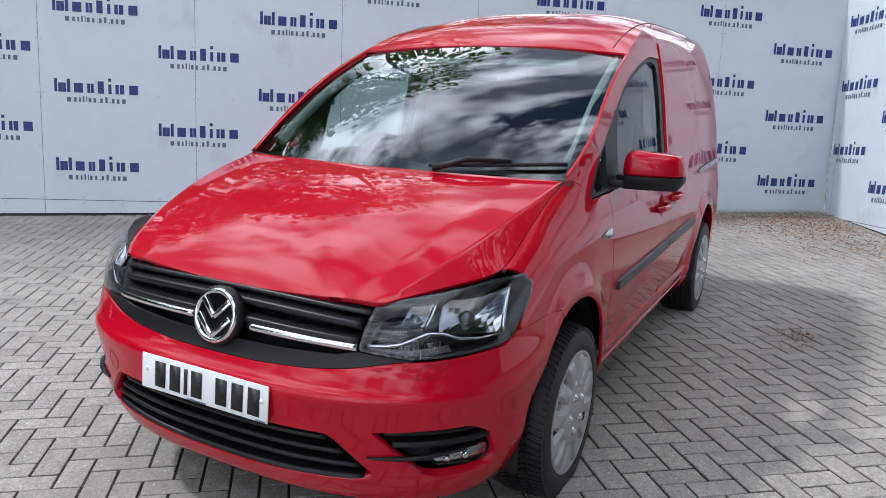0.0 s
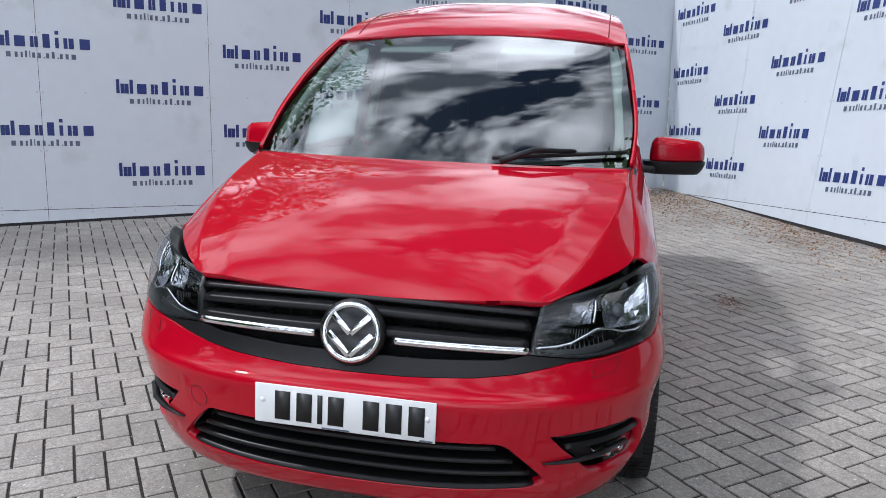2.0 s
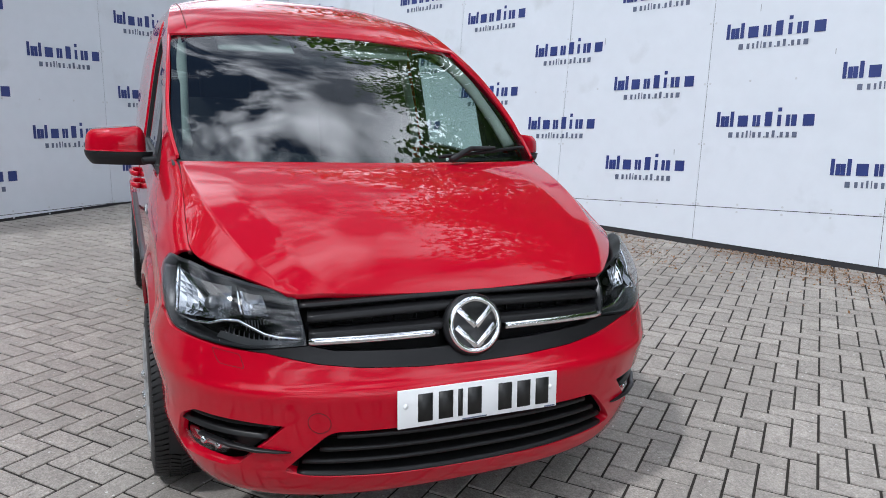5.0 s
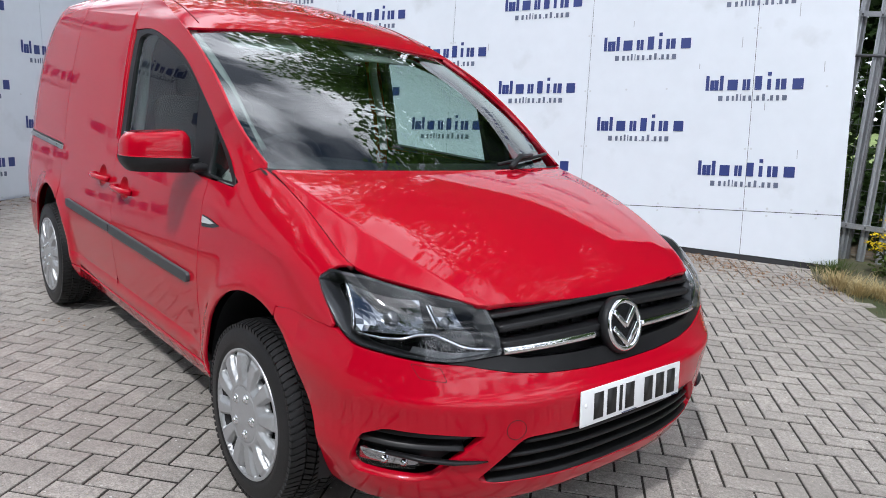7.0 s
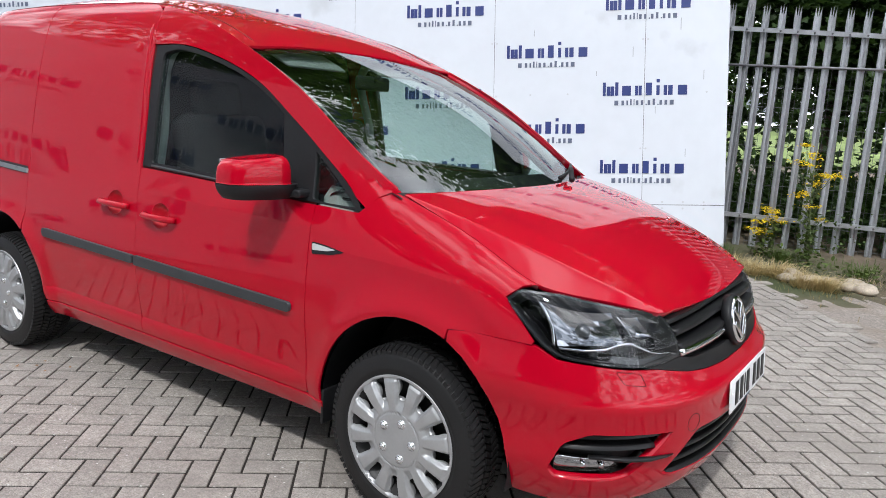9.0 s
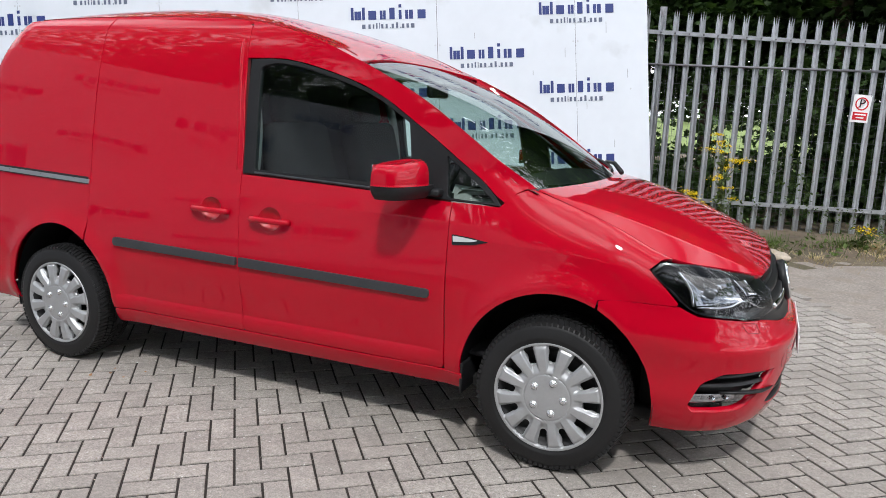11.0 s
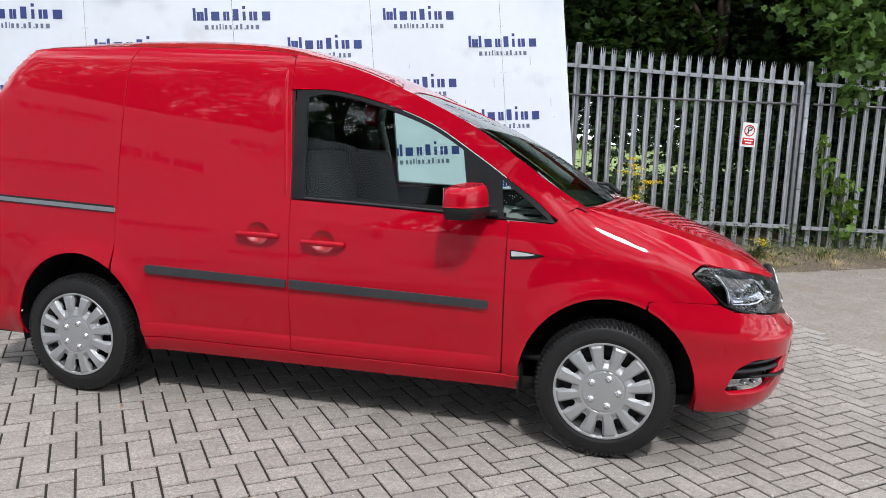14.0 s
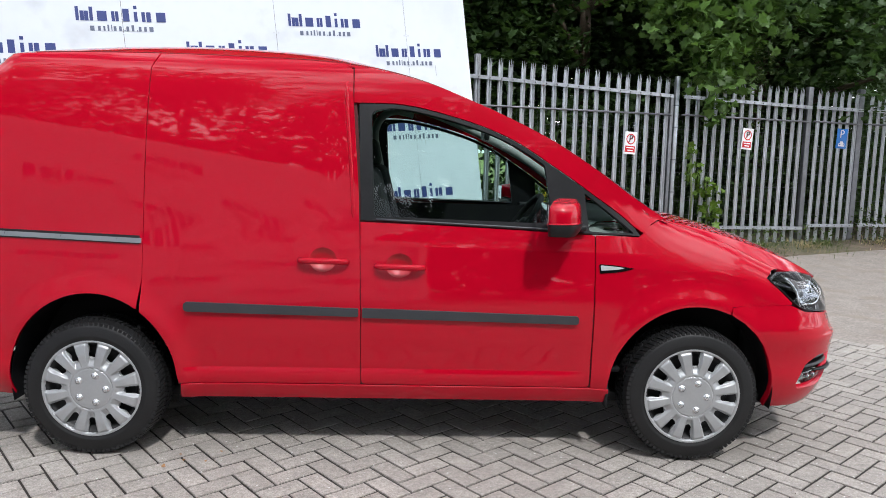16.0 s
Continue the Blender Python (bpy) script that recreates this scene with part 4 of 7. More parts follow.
for y, w in ((-0.02, 0.075), (0.225, 0.035)):
    bm = box_bm(0.001, w, 0.004, (0.0032, y, -0.0505))
    bmesh.ops.transform(bm, matrix=pm, verts=bm.verts)
    part("small_bar", bm, GREYINK, plate)

# lower intake
intake = new("lower_intake")
intake.parent = van
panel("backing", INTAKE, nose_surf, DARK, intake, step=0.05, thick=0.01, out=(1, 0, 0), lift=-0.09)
for z, w in ((0.412, 0.40), (0.372, 0.445), (0.332, 0.49)):
    nose_bar("slat", -uy(w, z), uy(w, z), lambda u, z=z: z - 0.006 * (1 - (u / 0.6) ** 2), ring([(-0.07, 0.010), (-0.018, 0.007), (-0.012, 0.0), (-0.018, -0.009), (-0.07, -0.012)]), SATIN, intake)
nose_bar("lower_lip", -uy(0.50, 0.30), uy(0.50, 0.30), lambda u: 0.284 + 0.020 * (u / 0.62) ** 2, ring([(-0.07, 0.012), (-0.012, 0.004), (-0.004, -0.006), (-0.010, -0.014), (-0.07, -0.014)]), SATIN, intake)

for sd in (-1, 1):
    # fog lamp bay
    bay = new("fog_lamp_bay")
    bay.parent = van
    loop = FOG if sd > 0 else mirrored(FOG)
    panel("backing", loop, nose_surf, BLACK, bay, step=0.03, thick=0.02, out=(1, 0, 0), lift=-0.055)
    a, b = sorted((sd * uy(0.560, 0.43), sd * un(0.545, 0.43)))
    nose_bar("upper_fin", a, b, lambda u: 0.433, ring([(-0.05, 0.016), (-0.022, 0.012), (-0.016, 0.0), (-0.05, -0.006)], 0.003), SATIN, bay, n=16)
    a, b = sorted((sd * uy(0.578, 0.40), sd * un(0.535, 0.40)))
    nose_bar("fin", a, b, lambda u: 0.404, ring([(-0.05, 0.012), (-0.016, 0.009), (-0.008, -0.004), (-0.05, -0.012)], 0.003), SATIN, bay, n=16)
    tip = [nose_at(sd * uy(y, z), z, l)[0] for y, z, l in ((0.515, 0.370, 0.003), (0.545, 0.371, 0.005), (0.60, 0.373, 0.006), (0.66, 0.376, 0.002), (0.735, 0.380, -0.008))]
    tube("blade", tip, [0.003, 0.007, 0.011, 0.012, 0.010], SATIN, bay, sides=8, flatten=0.6)
    lamp = [(un(0.530, 0.362), 0.362), (uy(0.668, 0.356), 0.356), (uy(0.676, 0.332), 0.332), (un(0.520, 0.318), 0.318)]
    lamp = fillet(lamp, 0.008, 3)
    lp = lamp if sd > 0 else mirrored(lamp)
    panel("reflector", lp, nose_surf, REFLECT, bay, step=0.016, thick=0.02, out=(0.7, sd * 0.7, 0), lift=-0.030)
    panel("lens", lp, nose_surf, LENS, bay, step=0.02, thick=0.002, out=(0.7, sd * 0.7, 0), lift=-0.014, label="clear fog lamp").visible_shadow = False
    for y in (0.700, 0.735):
        q, nn = nose_at(sd * uy(y, 0.342), 0.342, -0.024)
        part("bulb", lathe([(0.0, 0.006), (0.009, 0.004), (0.012, -0.004)], 14, "x", q), CHROME, bay)
    # headlight
    head = new("headlight")
    head.parent = van
    head["label"] = "clear headlight with dark housing"
    loop = HEAD_OUT if sd > 0 else mirrored(HEAD_OUT)
    c = np.array(loop).mean(0)
    inner = [tuple(c + (np.array(q) - c) * (0.968, 0.945)) for q in loop]
    panel("housing", inner, nose_surf, GLOSSBLACK, head, step=0.03, thick=0.0, out=(0.7, sd * 0.7, 0), lift=-0.075)
    panel("bezel", loop, nose_surf, LAMPGREY, head, holes=[inner], step=0.02, thick=0.075, out=(0.7, sd * 0.7, 0), lift=-0.002)
    panel("lens", loop, nose_surf, LENS, head, step=0.03, thick=0.003, out=(0.7, sd * 0.7, 0), lift=0.002).visible_shadow = False
    # faceted reflector bowls with their bulbs and bright rims
    for quad, depth, rb, nu, nv in (([(0.662, 0.720), (0.786, 0.706), (0.772, 0.828), (0.640, 0.806)], 0.058, 0.020, 13, 9), ([(0.560, 0.735), (0.620, 0.738), (0.622, 0.797), (0.566, 0.790)], 0.036, 0.012, 11, 5)):
        c4 = [np.array((sd * uy(y, z), z)) for y, z in quad]

        def bowl(u, v, c4=c4, depth=depth):
            q = (c4[0] * (1 - u) + c4[1] * u) * (1 - v) + (c4[3] * (1 - u) + c4[2] * u) * v
            r2 = min(1.0, max(abs(2 * u - 1), abs(2 * v - 1)) ** 2 * 0.6 + ((2 * u - 1) ** 2 + (2 * v - 1) ** 2) * 0.2)
            return nose_at(q[0], q[1], -0.016 - depth * (1 - r2))[0]

        ob = grid_ob("reflector", bowl, nu, nv, REFLECT, head)
        for poly in ob.data.polygons:
            poly.use_smooth = False
        q = bowl(0.45, 0.55)
        nn = nose_at(*(sum(c4) / 4))[1]
        fw = Vector((0.85, 0.35 * sd, -0.02)).normalized().to_track_quat("X", "Z").to_matrix().to_4x4()
        bm = lathe([(0.0, 0.022), (rb * 0.55, 0.019), (rb * 0.62, 0.012), (rb, 0.010), (rb * 1.08, 0.0), (rb * 1.08, -0.012)], 20, "x")
        bmesh.ops.transform(bm, matrix=Matrix.Translation(q) @ fw, verts=bm.verts)
        part("bulb_shield", bm, ALUDARK, head)
    # silver bars inside the lamp
    for pts, r in (([(0.462, 0.672), (0.50, 0.675), (0.555, 0.680), (0.59, 0.692), (0.640, 0.720), (0.655, 0.722), (0.70, 0.706), (0.785, 0.700)], 0.0042), ([(0.790, 0.703), (0.786, 0.76), (0.772, 0.832)], 0.0055), ([(0.628, 0.738), (0.630, 0.765), (0.627, 0.80)], 0.003)):
        line = [nose_at(sd * uy(y, z), z, -0.020)[0] for y, z in curve_line(pts, 10)]
        tube("light_bar", line, r, CHROME, head, sides=6)
    # ribbed floor of the housing
    for k in range(16):
        y = 0.475 + 0.013 * k
        z0 = 0.654 + (0.004 if y > 0.6 else 0) + max(0, y - 0.62) * 0.25
        line = [nose_at(sd * uy(y + d, z0 + h), z0 + h, -0.030 - 0.02 * h / 0.03)[0] for d, h in ((0, 0), (0.002, 0.012), (0.004, 0.024))]
        tube("rib", line, 0.0016, ALUDARK, head, sides=4)
    # small lens flutes between the two bowls
    for k in range(9):
        y = 0.628 - 0.008 * k
        line = [nose_at(sd * uy(y, z), z, -0.045)[0] for z in (0.690 + 0.02 * (k > 4), 0.722 + 0.001 * k)]
        tube("rib", line, 0.0014, ALUDARK, head, sides=4)
    low = nose_line([(0.47, 0.652), (0.60, 0.648), (0.70, 0.668), (0.69, 0.684), (0.60, 0.668), (0.47, 0.668)])
    panel("reflex_strip", low if sd > 0 else mirrored(low), nose_surf, ALUDARK, head, step=0.02, thick=0.004, out=(0.7, sd * 0.7, 0), lift=-0.03)
    # washer cover and towing-eye cover: joint shade painted as fine dark rings on the bumper
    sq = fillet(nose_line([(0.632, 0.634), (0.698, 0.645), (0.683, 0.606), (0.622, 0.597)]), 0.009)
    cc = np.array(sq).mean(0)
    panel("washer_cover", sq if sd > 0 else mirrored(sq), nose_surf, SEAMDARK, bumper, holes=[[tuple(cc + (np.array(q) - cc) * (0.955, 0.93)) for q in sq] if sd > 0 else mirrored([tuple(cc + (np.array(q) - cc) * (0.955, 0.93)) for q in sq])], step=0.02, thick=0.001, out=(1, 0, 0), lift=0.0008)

# dark ring laid on for the shade in the towing-eye joint
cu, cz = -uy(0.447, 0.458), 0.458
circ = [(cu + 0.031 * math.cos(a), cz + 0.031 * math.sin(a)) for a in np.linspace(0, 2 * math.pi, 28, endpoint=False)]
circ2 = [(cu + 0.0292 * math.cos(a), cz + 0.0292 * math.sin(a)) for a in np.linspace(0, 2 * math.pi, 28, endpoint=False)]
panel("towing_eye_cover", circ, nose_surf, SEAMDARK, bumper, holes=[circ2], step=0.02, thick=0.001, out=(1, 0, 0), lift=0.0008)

# dark backing behind the joints
for sd in (-1, 1):
    surf = side_surf(sd)
    for pts in ([(x, z) for x, z in REAR_SEAM], [(-0.460, 0.24), (-0.460, 0.6), (-0.460, 0.995)], [(-2.454, 0.8), (-2.455, 1.2), (-2.45, 1.74)], [(-0.40, 0.30), (-1.5, 0.302), (-2.32, 0.302)], [(-0.47, 1.003), (-0.8, 1.018), (-1.15, 1.032), (-1.50, 1.046)]):
        up = abs(pts[-1][1] - pts[0][1]) > abs(pts[-1][0] - pts[0][0])
        d = (0.012, 0) if up else (0, 0.012)
        panel("joint_backing", [(x - d[0], z - d[1]) for x, z in pts] + [(x + d[0], z + d[1]) for x, z in pts[::-1]], surf, SEAMDARK, van, step=0.06, thick=0.002, out=(0, sd, 0), lift=-0.011)
    panel("joint_backing", [(ux(0.13), 0.675), (ux(0.31), 0.675), (ux(0.31), 0.71), (ux(0.13), 0.71)][::1] if sd > 0 else mirrored([(ux(0.13), 0.675), (ux(0.31), 0.675), (ux(0.31), 0.71), (ux(0.13), 0.71)]), nose_surf, SEAMDARK, van, step=0.05, thick=0.002, out=(0, sd, 0), lift=-0.012)

    # rubbing strips
    for x0, x1, z0, z1 in ((-0.528, -1.493, 0.620, 0.640), (-1.511, -2.276, 0.640, 0.656)):
        lp = fillet([(x0, z0 - 0.016), (x0, z0 + 0.020), (x1, z1 + 0.022), (x1, z1 - 0.020)], [0.03, 0.015, 0.006, 0.006] if x0 > -1 else [0.006, 0.006, 0.02, 0.05])
        panel("rubbing_strip", lp, surf, STRIPGREY, van, step=0.025, thick=0.018, out=(0, sd, 0), lift=0.015, label="black rubbing strip")

    # bright lip along the foot of the door window
    line = [side_at(x, 1.053 - 0.0385 * (x + 1.45), sd, -0.002)[0] for x in np.linspace(-0.66, -1.44, 14)]
    tube("belt_moulding", line, 0.0055, STRIPGREY, van, sides=6)
    # load-door rail
    panel("door_rail", [(-2.47, 0.925), (-2.47, 0.962), (-3.30, 0.990), (-3.30, 0.953)], surf, BLACK, van, step=0.03, thick=0.004, out=(0, sd, 0), lift=0.001)
    panel("rail_strip", [(-2.462, 0.929), (-2.462, 0.950), (-3.24, 0.978), (-3.24, 0.957)], surf, ALU, van, step=0.03, thick=0.012, out=(0, sd, 0), lift=0.011, label="bare metal sliding-door rail")
    for x in (-2.56, -2.80, -3.04):
        q, nn = side_at(x, 0.942 + 0.036 * (-2.47 - x), sd, 0.012)
        part("rail_screw", lathe([(0.0, 0.003), (0.006, 0.002), (0.007, 0.0)], 10, "y", q), GLOSSBLACK, van)

    # door handles
    for x, z, holder in HANDLES:
        q, nn = side_at(x, z, sd, 0.0)
        h = new("door_handle")
        h.parent = van
        loop = cup_loop(x, z, 1.02)

        def cup(xx, zz, x=x, z=z, sd=sd):
            r = np.clip(np.hypot((xx - x + 0.005) / 0.061, (zz - z - 0.004) / 0.055), 0, 1)
            return xx, sd * (side_w(xx, zz) - 0.0005 - 0.026 * (1 - r**2.5)), zz

        panel("cup", loop, cup, DARKRED, h, step=0.012, thick=0.001, out=(0, sd, 0))
        line = []
        for k, (dx, off) in enumerate(((-0.105, 0.003), (-0.096, 0.020), (-0.060, 0.033), (0.0, 0.037), (0.055, 0.033), (0.092, 0.020), (0.102, 0.003))):
            line.append(side_at(x + dx, z - 0.004 * k / 6, sd, off)[0])
        tube("grip", [Vector(p) for p in curve_line([tuple(p) for p in line], 18)], 0.0135, RED, h, sides=12)
        if holder == "cab":
            q, nn = side_at(x - 0.060, z, sd, 0.034)
            part("lock", lathe([(0.0, 0.006 * sd), (0.007, 0.005 * sd), (0.008, -0.004 * sd)], 14, "y", q), CHROME, h)

    # side repeater
    rep = fillet([(-0.440, 0.832), (-0.444, 0.875), (-0.37, 0.870), (-0.286, 0.858), (-0.345, 0.842)], [0.008, 0.008, 0.01, 0.003, 0.01])
    repeater = panel("side_repeater", rep, surf, GLOSSBLACK, van, step=0.012, thick=0.004, out=(0, sd, 0), lift=0.003)
    panel("lens", fillet([(-0.435, 0.846), (-0.438, 0.870), (-0.38, 0.866), (-0.328, 0.860), (-0.36, 0.852)], 0.004), surf, PALELENS, repeater, step=0.012, thick=0.003, out=(0, sd, 0), lift=0.006, label="clear lens")

    # door mirror
    mirror = new("door_mirror")
    mirror.parent = van

    def shell(nm, z0, z1, m, y_in, y_out, x_f, x_r, ztop_in, ztop_out, sd=sd, mirror=mirror):
        nu, nv = 30, 14
        verts, faces = [], []
        for j in range(nv):
            t = 1 - (1 - j / (nv - 1)) ** 1.7
            k = 1 - 0.24 * t**3 if m is RED else 1 - 0.35 * (1 - t) ** 2
            # the cap's top edge is well rounded
            q = max(0.0, (t - 0.66) / 0.34) if m is RED else 0.0
            soft_top = 1 - 0.20 * (1 - math.sqrt(1 - q * q))
            for i in range(nu):
                a = 2 * math.pi * i / nu
                ca, sa = math.cos(a), math.sin(a)
                px = math.copysign(abs(ca) ** 0.55, ca) * soft_top
                py = math.copysign(abs(sa) ** 0.55, sa) * soft_top
                cxm, cym = (x_f + x_r) / 2, (y_in + y_out) / 2
                x = cxm + px * (x_f - x_r) / 2 * (k if px > 0 else 1.0)
                y = cym + py * (y_out - y_in) / 2 * (1 - (1 - k) * 0.6)
                f = (y - y_in) / (y_out - y_in)
                zt = z1 + (ztop_out - z1) * max(0.0, min(1.0, f))
                zz = z0 + (zt - z0) * t
                # the face sweeps back towards its outer end
                verts.append((x - 0.065 * f**1.6, sd * y, zz))
        for j in range(nv - 1):
            for i in range(nu):
                a, b = j * nu + i, j * nu + (i + 1) % nu
                faces.append((a, b, b + nu, a + nu) if sd < 0 else (b, a, a + nu, b + nu))
        faces.append(tuple(range(nu)))
        faces.append(tuple((nv - 1) * nu + i for i in range(nu))[::-1])
        return mesh_ob(nm, verts, faces, m, mirror)

    cap = shell("cap", 1.066, 1.168, RED, 0.800, 1.022, -0.535, -0.665, 0, 1.146)
    base = shell("base", 1.012, 1.066, BLACK, 0.775, 1.026, -0.525, -0.668, 0, 1.064)
    for ob_, wdt in ((cap, 0.018), (base, 0.010)):
        bev = ob_.modifiers.new("bevel", "BEVEL")
        bev.width, bev.segments, bev.limit_method, bev.angle_limit = wdt, 3, "ANGLE", radians(40)
    bm = box_bm(0.004, 0.175, 0.085, (-0.712, sd * 0.905, 1.103), bevel=0.0015)
    part("mirror_glass", bm, CHROME, mirror, "mirror glass")
    bm = box_bm(0.10, 0.09, 0.028, (-0.555, sd * 0.775, 1.034), bevel=0.010, seg=3)
    part("arm", bm, BLACK, mirror)

# wheels
def wheel(ax, sd):
    w = new("wheel")
    w.parent = van
    w.location = (ax, sd * 0.742, HUB_Z)
    w.rotation_euler = (0, radians(17 if ax else 18), 0)
    s = sd
    prof = [(0.203, -0.085), (0.212, -0.098), (0.240, -0.105), (0.272, -0.102), (0.291, -0.094), (0.299, -0.080), (0.301, 0.0), (0.299, 0.080), (0.291, 0.094), (0.272, 0.102), (0.240, 0.105), (0.232, 0.106), (0.230, 0.104), (0.221, 0.103), (0.212, 0.098), (0.205, 0.080)]
    part("tyre", lathe([(r, a * s) for r, a in prof], 72), RUBBER, w)
    bm = bmesh.new()
    for row, (a0, a1, sh) in enumerate(((-0.098, -0.056, 0.0), (-0.050, -0.020, 0.5), (-0.014, 0.014, 0.0), (0.020, 0.050, 0.5), (0.056, 0.098, 0.0))):
        nb = 84
        for i in range(nb):
            t0, t1 = (i + sh) / nb, (i + sh + 0.70) / nb
            slant = 0.62 / nb * (1 if row % 2 else -1)
            vs = []
            for r in (0.293, 0.309 if 0 < row < 4 else 0.3075):
                for t, a, e in ((t0, a0, 0), (t1, a0, 0), (t1, a1, slant), (t0, a1, slant)):
                    an = 2 * math.pi * (t + e)
                    rr = r - (0.010 if (abs(a) > 0.09) else 0.0)
                    vs.append(bm.verts.new((rr * math.cos(an), a * s, rr * math.sin(an))))
            for f in ((4, 5, 6, 7), (0, 1, 5, 4), (1, 2, 6, 5), (2, 3, 7, 6), (3, 0, 4, 7)):
                bm.faces.new([vs[k] for k in f])
    bmesh.ops.recalc_face_normals(bm, faces=bm.faces)
    part("tread", bm, RUBBER, w, smooth_it=False)
    part("rim", lathe([(r, a * s) for r, a in ((0.0, 0.045), (0.12, 0.045), (0.17, 0.052), (0.186, 0.058), (0.194, 0.080), (0.205, 0.092), (0.212, 0.096))], 48), STEELRIM, w)
    R = 0.2175
    circle = [(R * math.cos(a), R * math.sin(a)) for a in np.linspace(0, 2 * math.pi, 96, endpoint=False)]
    holes = []
    nf = 12
    for i in range(nf):
        a = 2 * math.pi * (i + 0.5) / nf
        ca, sa = math.cos(a), math.sin(a)
        lp = [(r * ca - d * sa, r * sa + d * ca) for r, d in ((0.138, -0.0125), (0.2045, -0.0205), (0.2065, 0.0), (0.2045, 0.0205), (0.138, 0.0125), (0.133, 0.0))]
        holes.append(fillet(lp, 0.006, 3))

    def surf(x, z):
        r = np.hypot(x, z)
        ang = np.arctan2(z, x)
        # distance from the middle line of the nearest slot
        step_ = 2 * math.pi / nf
        off = np.abs((ang / step_) % 1.0 - 0.5) * step_ * r
        wide = 0.012 + 0.013 * smooth(0.11, 0.20, r)
        slot = (1 - smooth(wide * 0.75, wide + 0.006, off)) * smooth(0.100, 0.134, r) * (1 - smooth(0.204, 0.209, r))
        crown = 0.006 * smooth(0.10, 0.16, r) * (1 - smooth(0.195, 0.207, r))
        groove = 0.003 * np.exp(-(((r - 0.093) / 0.0022) ** 2))
        lip = 0.004 * smooth(0.204, 0.211, r)
        return x, s * (0.102 + 0.012 * (1 - (r / R) ** 2) + crown - 0.016 * slot - groove + lip), z

    disc = panel("wheel_cover", circle, surf, SILVER, w, holes=holes, step=0.0048, thick=0.020, out=(0, s, 0), label="silver plastic wheel cover")
    for i in range(5):
        a = 2 * math.pi * i / 5 + 0.3
        q = (0.064 * math.cos(a), s * 0.1125, 0.064 * math.sin(a))
        part("bolt_cap", lathe([(0.0, 0.011 * s), (0.007, 0.0105 * s), (0.0095, 0.008 * s), (0.0105, 0.004 * s), (0.0150, 0.003 * s), (0.0165, 0.0)], 14, "y", q), CAPSILVER, w)
    return w


for ax in AXLES:
    for sd in (-1, 1):
        wheel(ax, sd)
        # arch liner
        r0 = RF if ax == 0 else RR

        def liner(u, v, ax=ax, sd=sd, r0=r0):
            a = radians(-12 + 204 * u)
            y = 0.52 + (0.80 - 0.52) * v
            k = 1.015
            return Vector((ax + r0[0] * k * math.cos(a), sd * y, ARCH_Z + r0[1] * k * math.sin(a)))

        grid_ob("arch_liner", liner, 30, 4, BLACK, van)
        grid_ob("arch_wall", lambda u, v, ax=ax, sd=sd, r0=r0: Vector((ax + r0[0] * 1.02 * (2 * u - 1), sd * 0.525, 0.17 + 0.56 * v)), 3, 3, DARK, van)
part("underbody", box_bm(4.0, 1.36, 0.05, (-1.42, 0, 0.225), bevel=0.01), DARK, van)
part("front_undertray", box_bm(0.40, 0.90, 0.03, (0.42, 0, 0.222), bevel=0.01), BLACK, van)
for sd in (-1, 1):
    part("mud_flap", box_bm(0.012, 0.16, 0.13, (-0.380, sd * 0.73, 0.275), bevel=0.004), BLACK, van)
    tube("bumper_stay", [(0.36, sd * 0.60, 0.25), (0.36, sd * 0.60, 0.55)], 0.05, DARK, van)

# scuttle and wipers at the foot of the windscreen
def scuttle(u, v):
    a = 2 * u - 1
    x, y, z = (float(c) for c in screen_point(a, 0.03))
    xb = -0.130 + 0.125 * (1 - abs(a) ** 2.0) + 0.03
    return Vector((x - 0.02 + (xb - x) * v, y, z - 0.012 - 0.012 * v + 0.010 * math.sin(math.pi * v)))


grid_ob("scuttle", scuttle, 30, 5, BLACK, van)
for y0, y1, b0, b1 in ((0.22, 0.665, 0.045, 0.085),):
    wp = new("wiper")
    wp.parent = van
    pts = []
    for k in range(14):
        y = y1 + (y0 - y1) * k / 13
        x, yy, z = (float(c) for c in screen_point(y / 0.70, b1 + (b0 - b1) * (k / 13)))
        pts.append(Vector((x + 0.012, yy, z + 0.014)))
    tube("blade", pts, 0.008, BLACK, wp, sides=6)
    tube("arm", [pts[12] + Vector((0.05, 0, -0.01)), pts[9] + Vector((0.02, 0, 0.022)), pts[5] + Vector((0.0, 0, 0.012))], [0.013, 0.011, 0.007], BLACK, wp, sides=8)

# cab interior
grid_ob("bulkhead", lambda u, v: Vector((-1.66, (u - 0.5) * 2 * (float(side_w(-1.66, 0.35 + 1.36 * v)) - 0.04), 0.35 + 1.36 * v)), 8, 16, TRIM, van)
part("cab_floor", box_bm(1.75, 1.42, 0.02, (-0.80, 0, 0.36)), TRIM, van)


def dash(u, v):
    y = (u - 0.5) * 1.40
    pr = curve_line([(0.02, 1.02), (-0.18, 1.062), (-0.36, 1.062), (-0.47, 1.030), (-0.50, 0.95), (-0.47, 0.80), (-0.40, 0.62)], 18)
    i = min(int(v * 17), 17)
    x, z = pr[i]
    hump = 0.030 * math.exp(-(((y + 0.36) / 0.17) ** 2)) * math.exp(-(((x + 0.40) / 0.10) ** 2))
    return Vector((x - 0.04 * (1 - (abs(y) / 0.7) ** 2) * (1 if x > -0.3 else 0.3), y, z + hump))


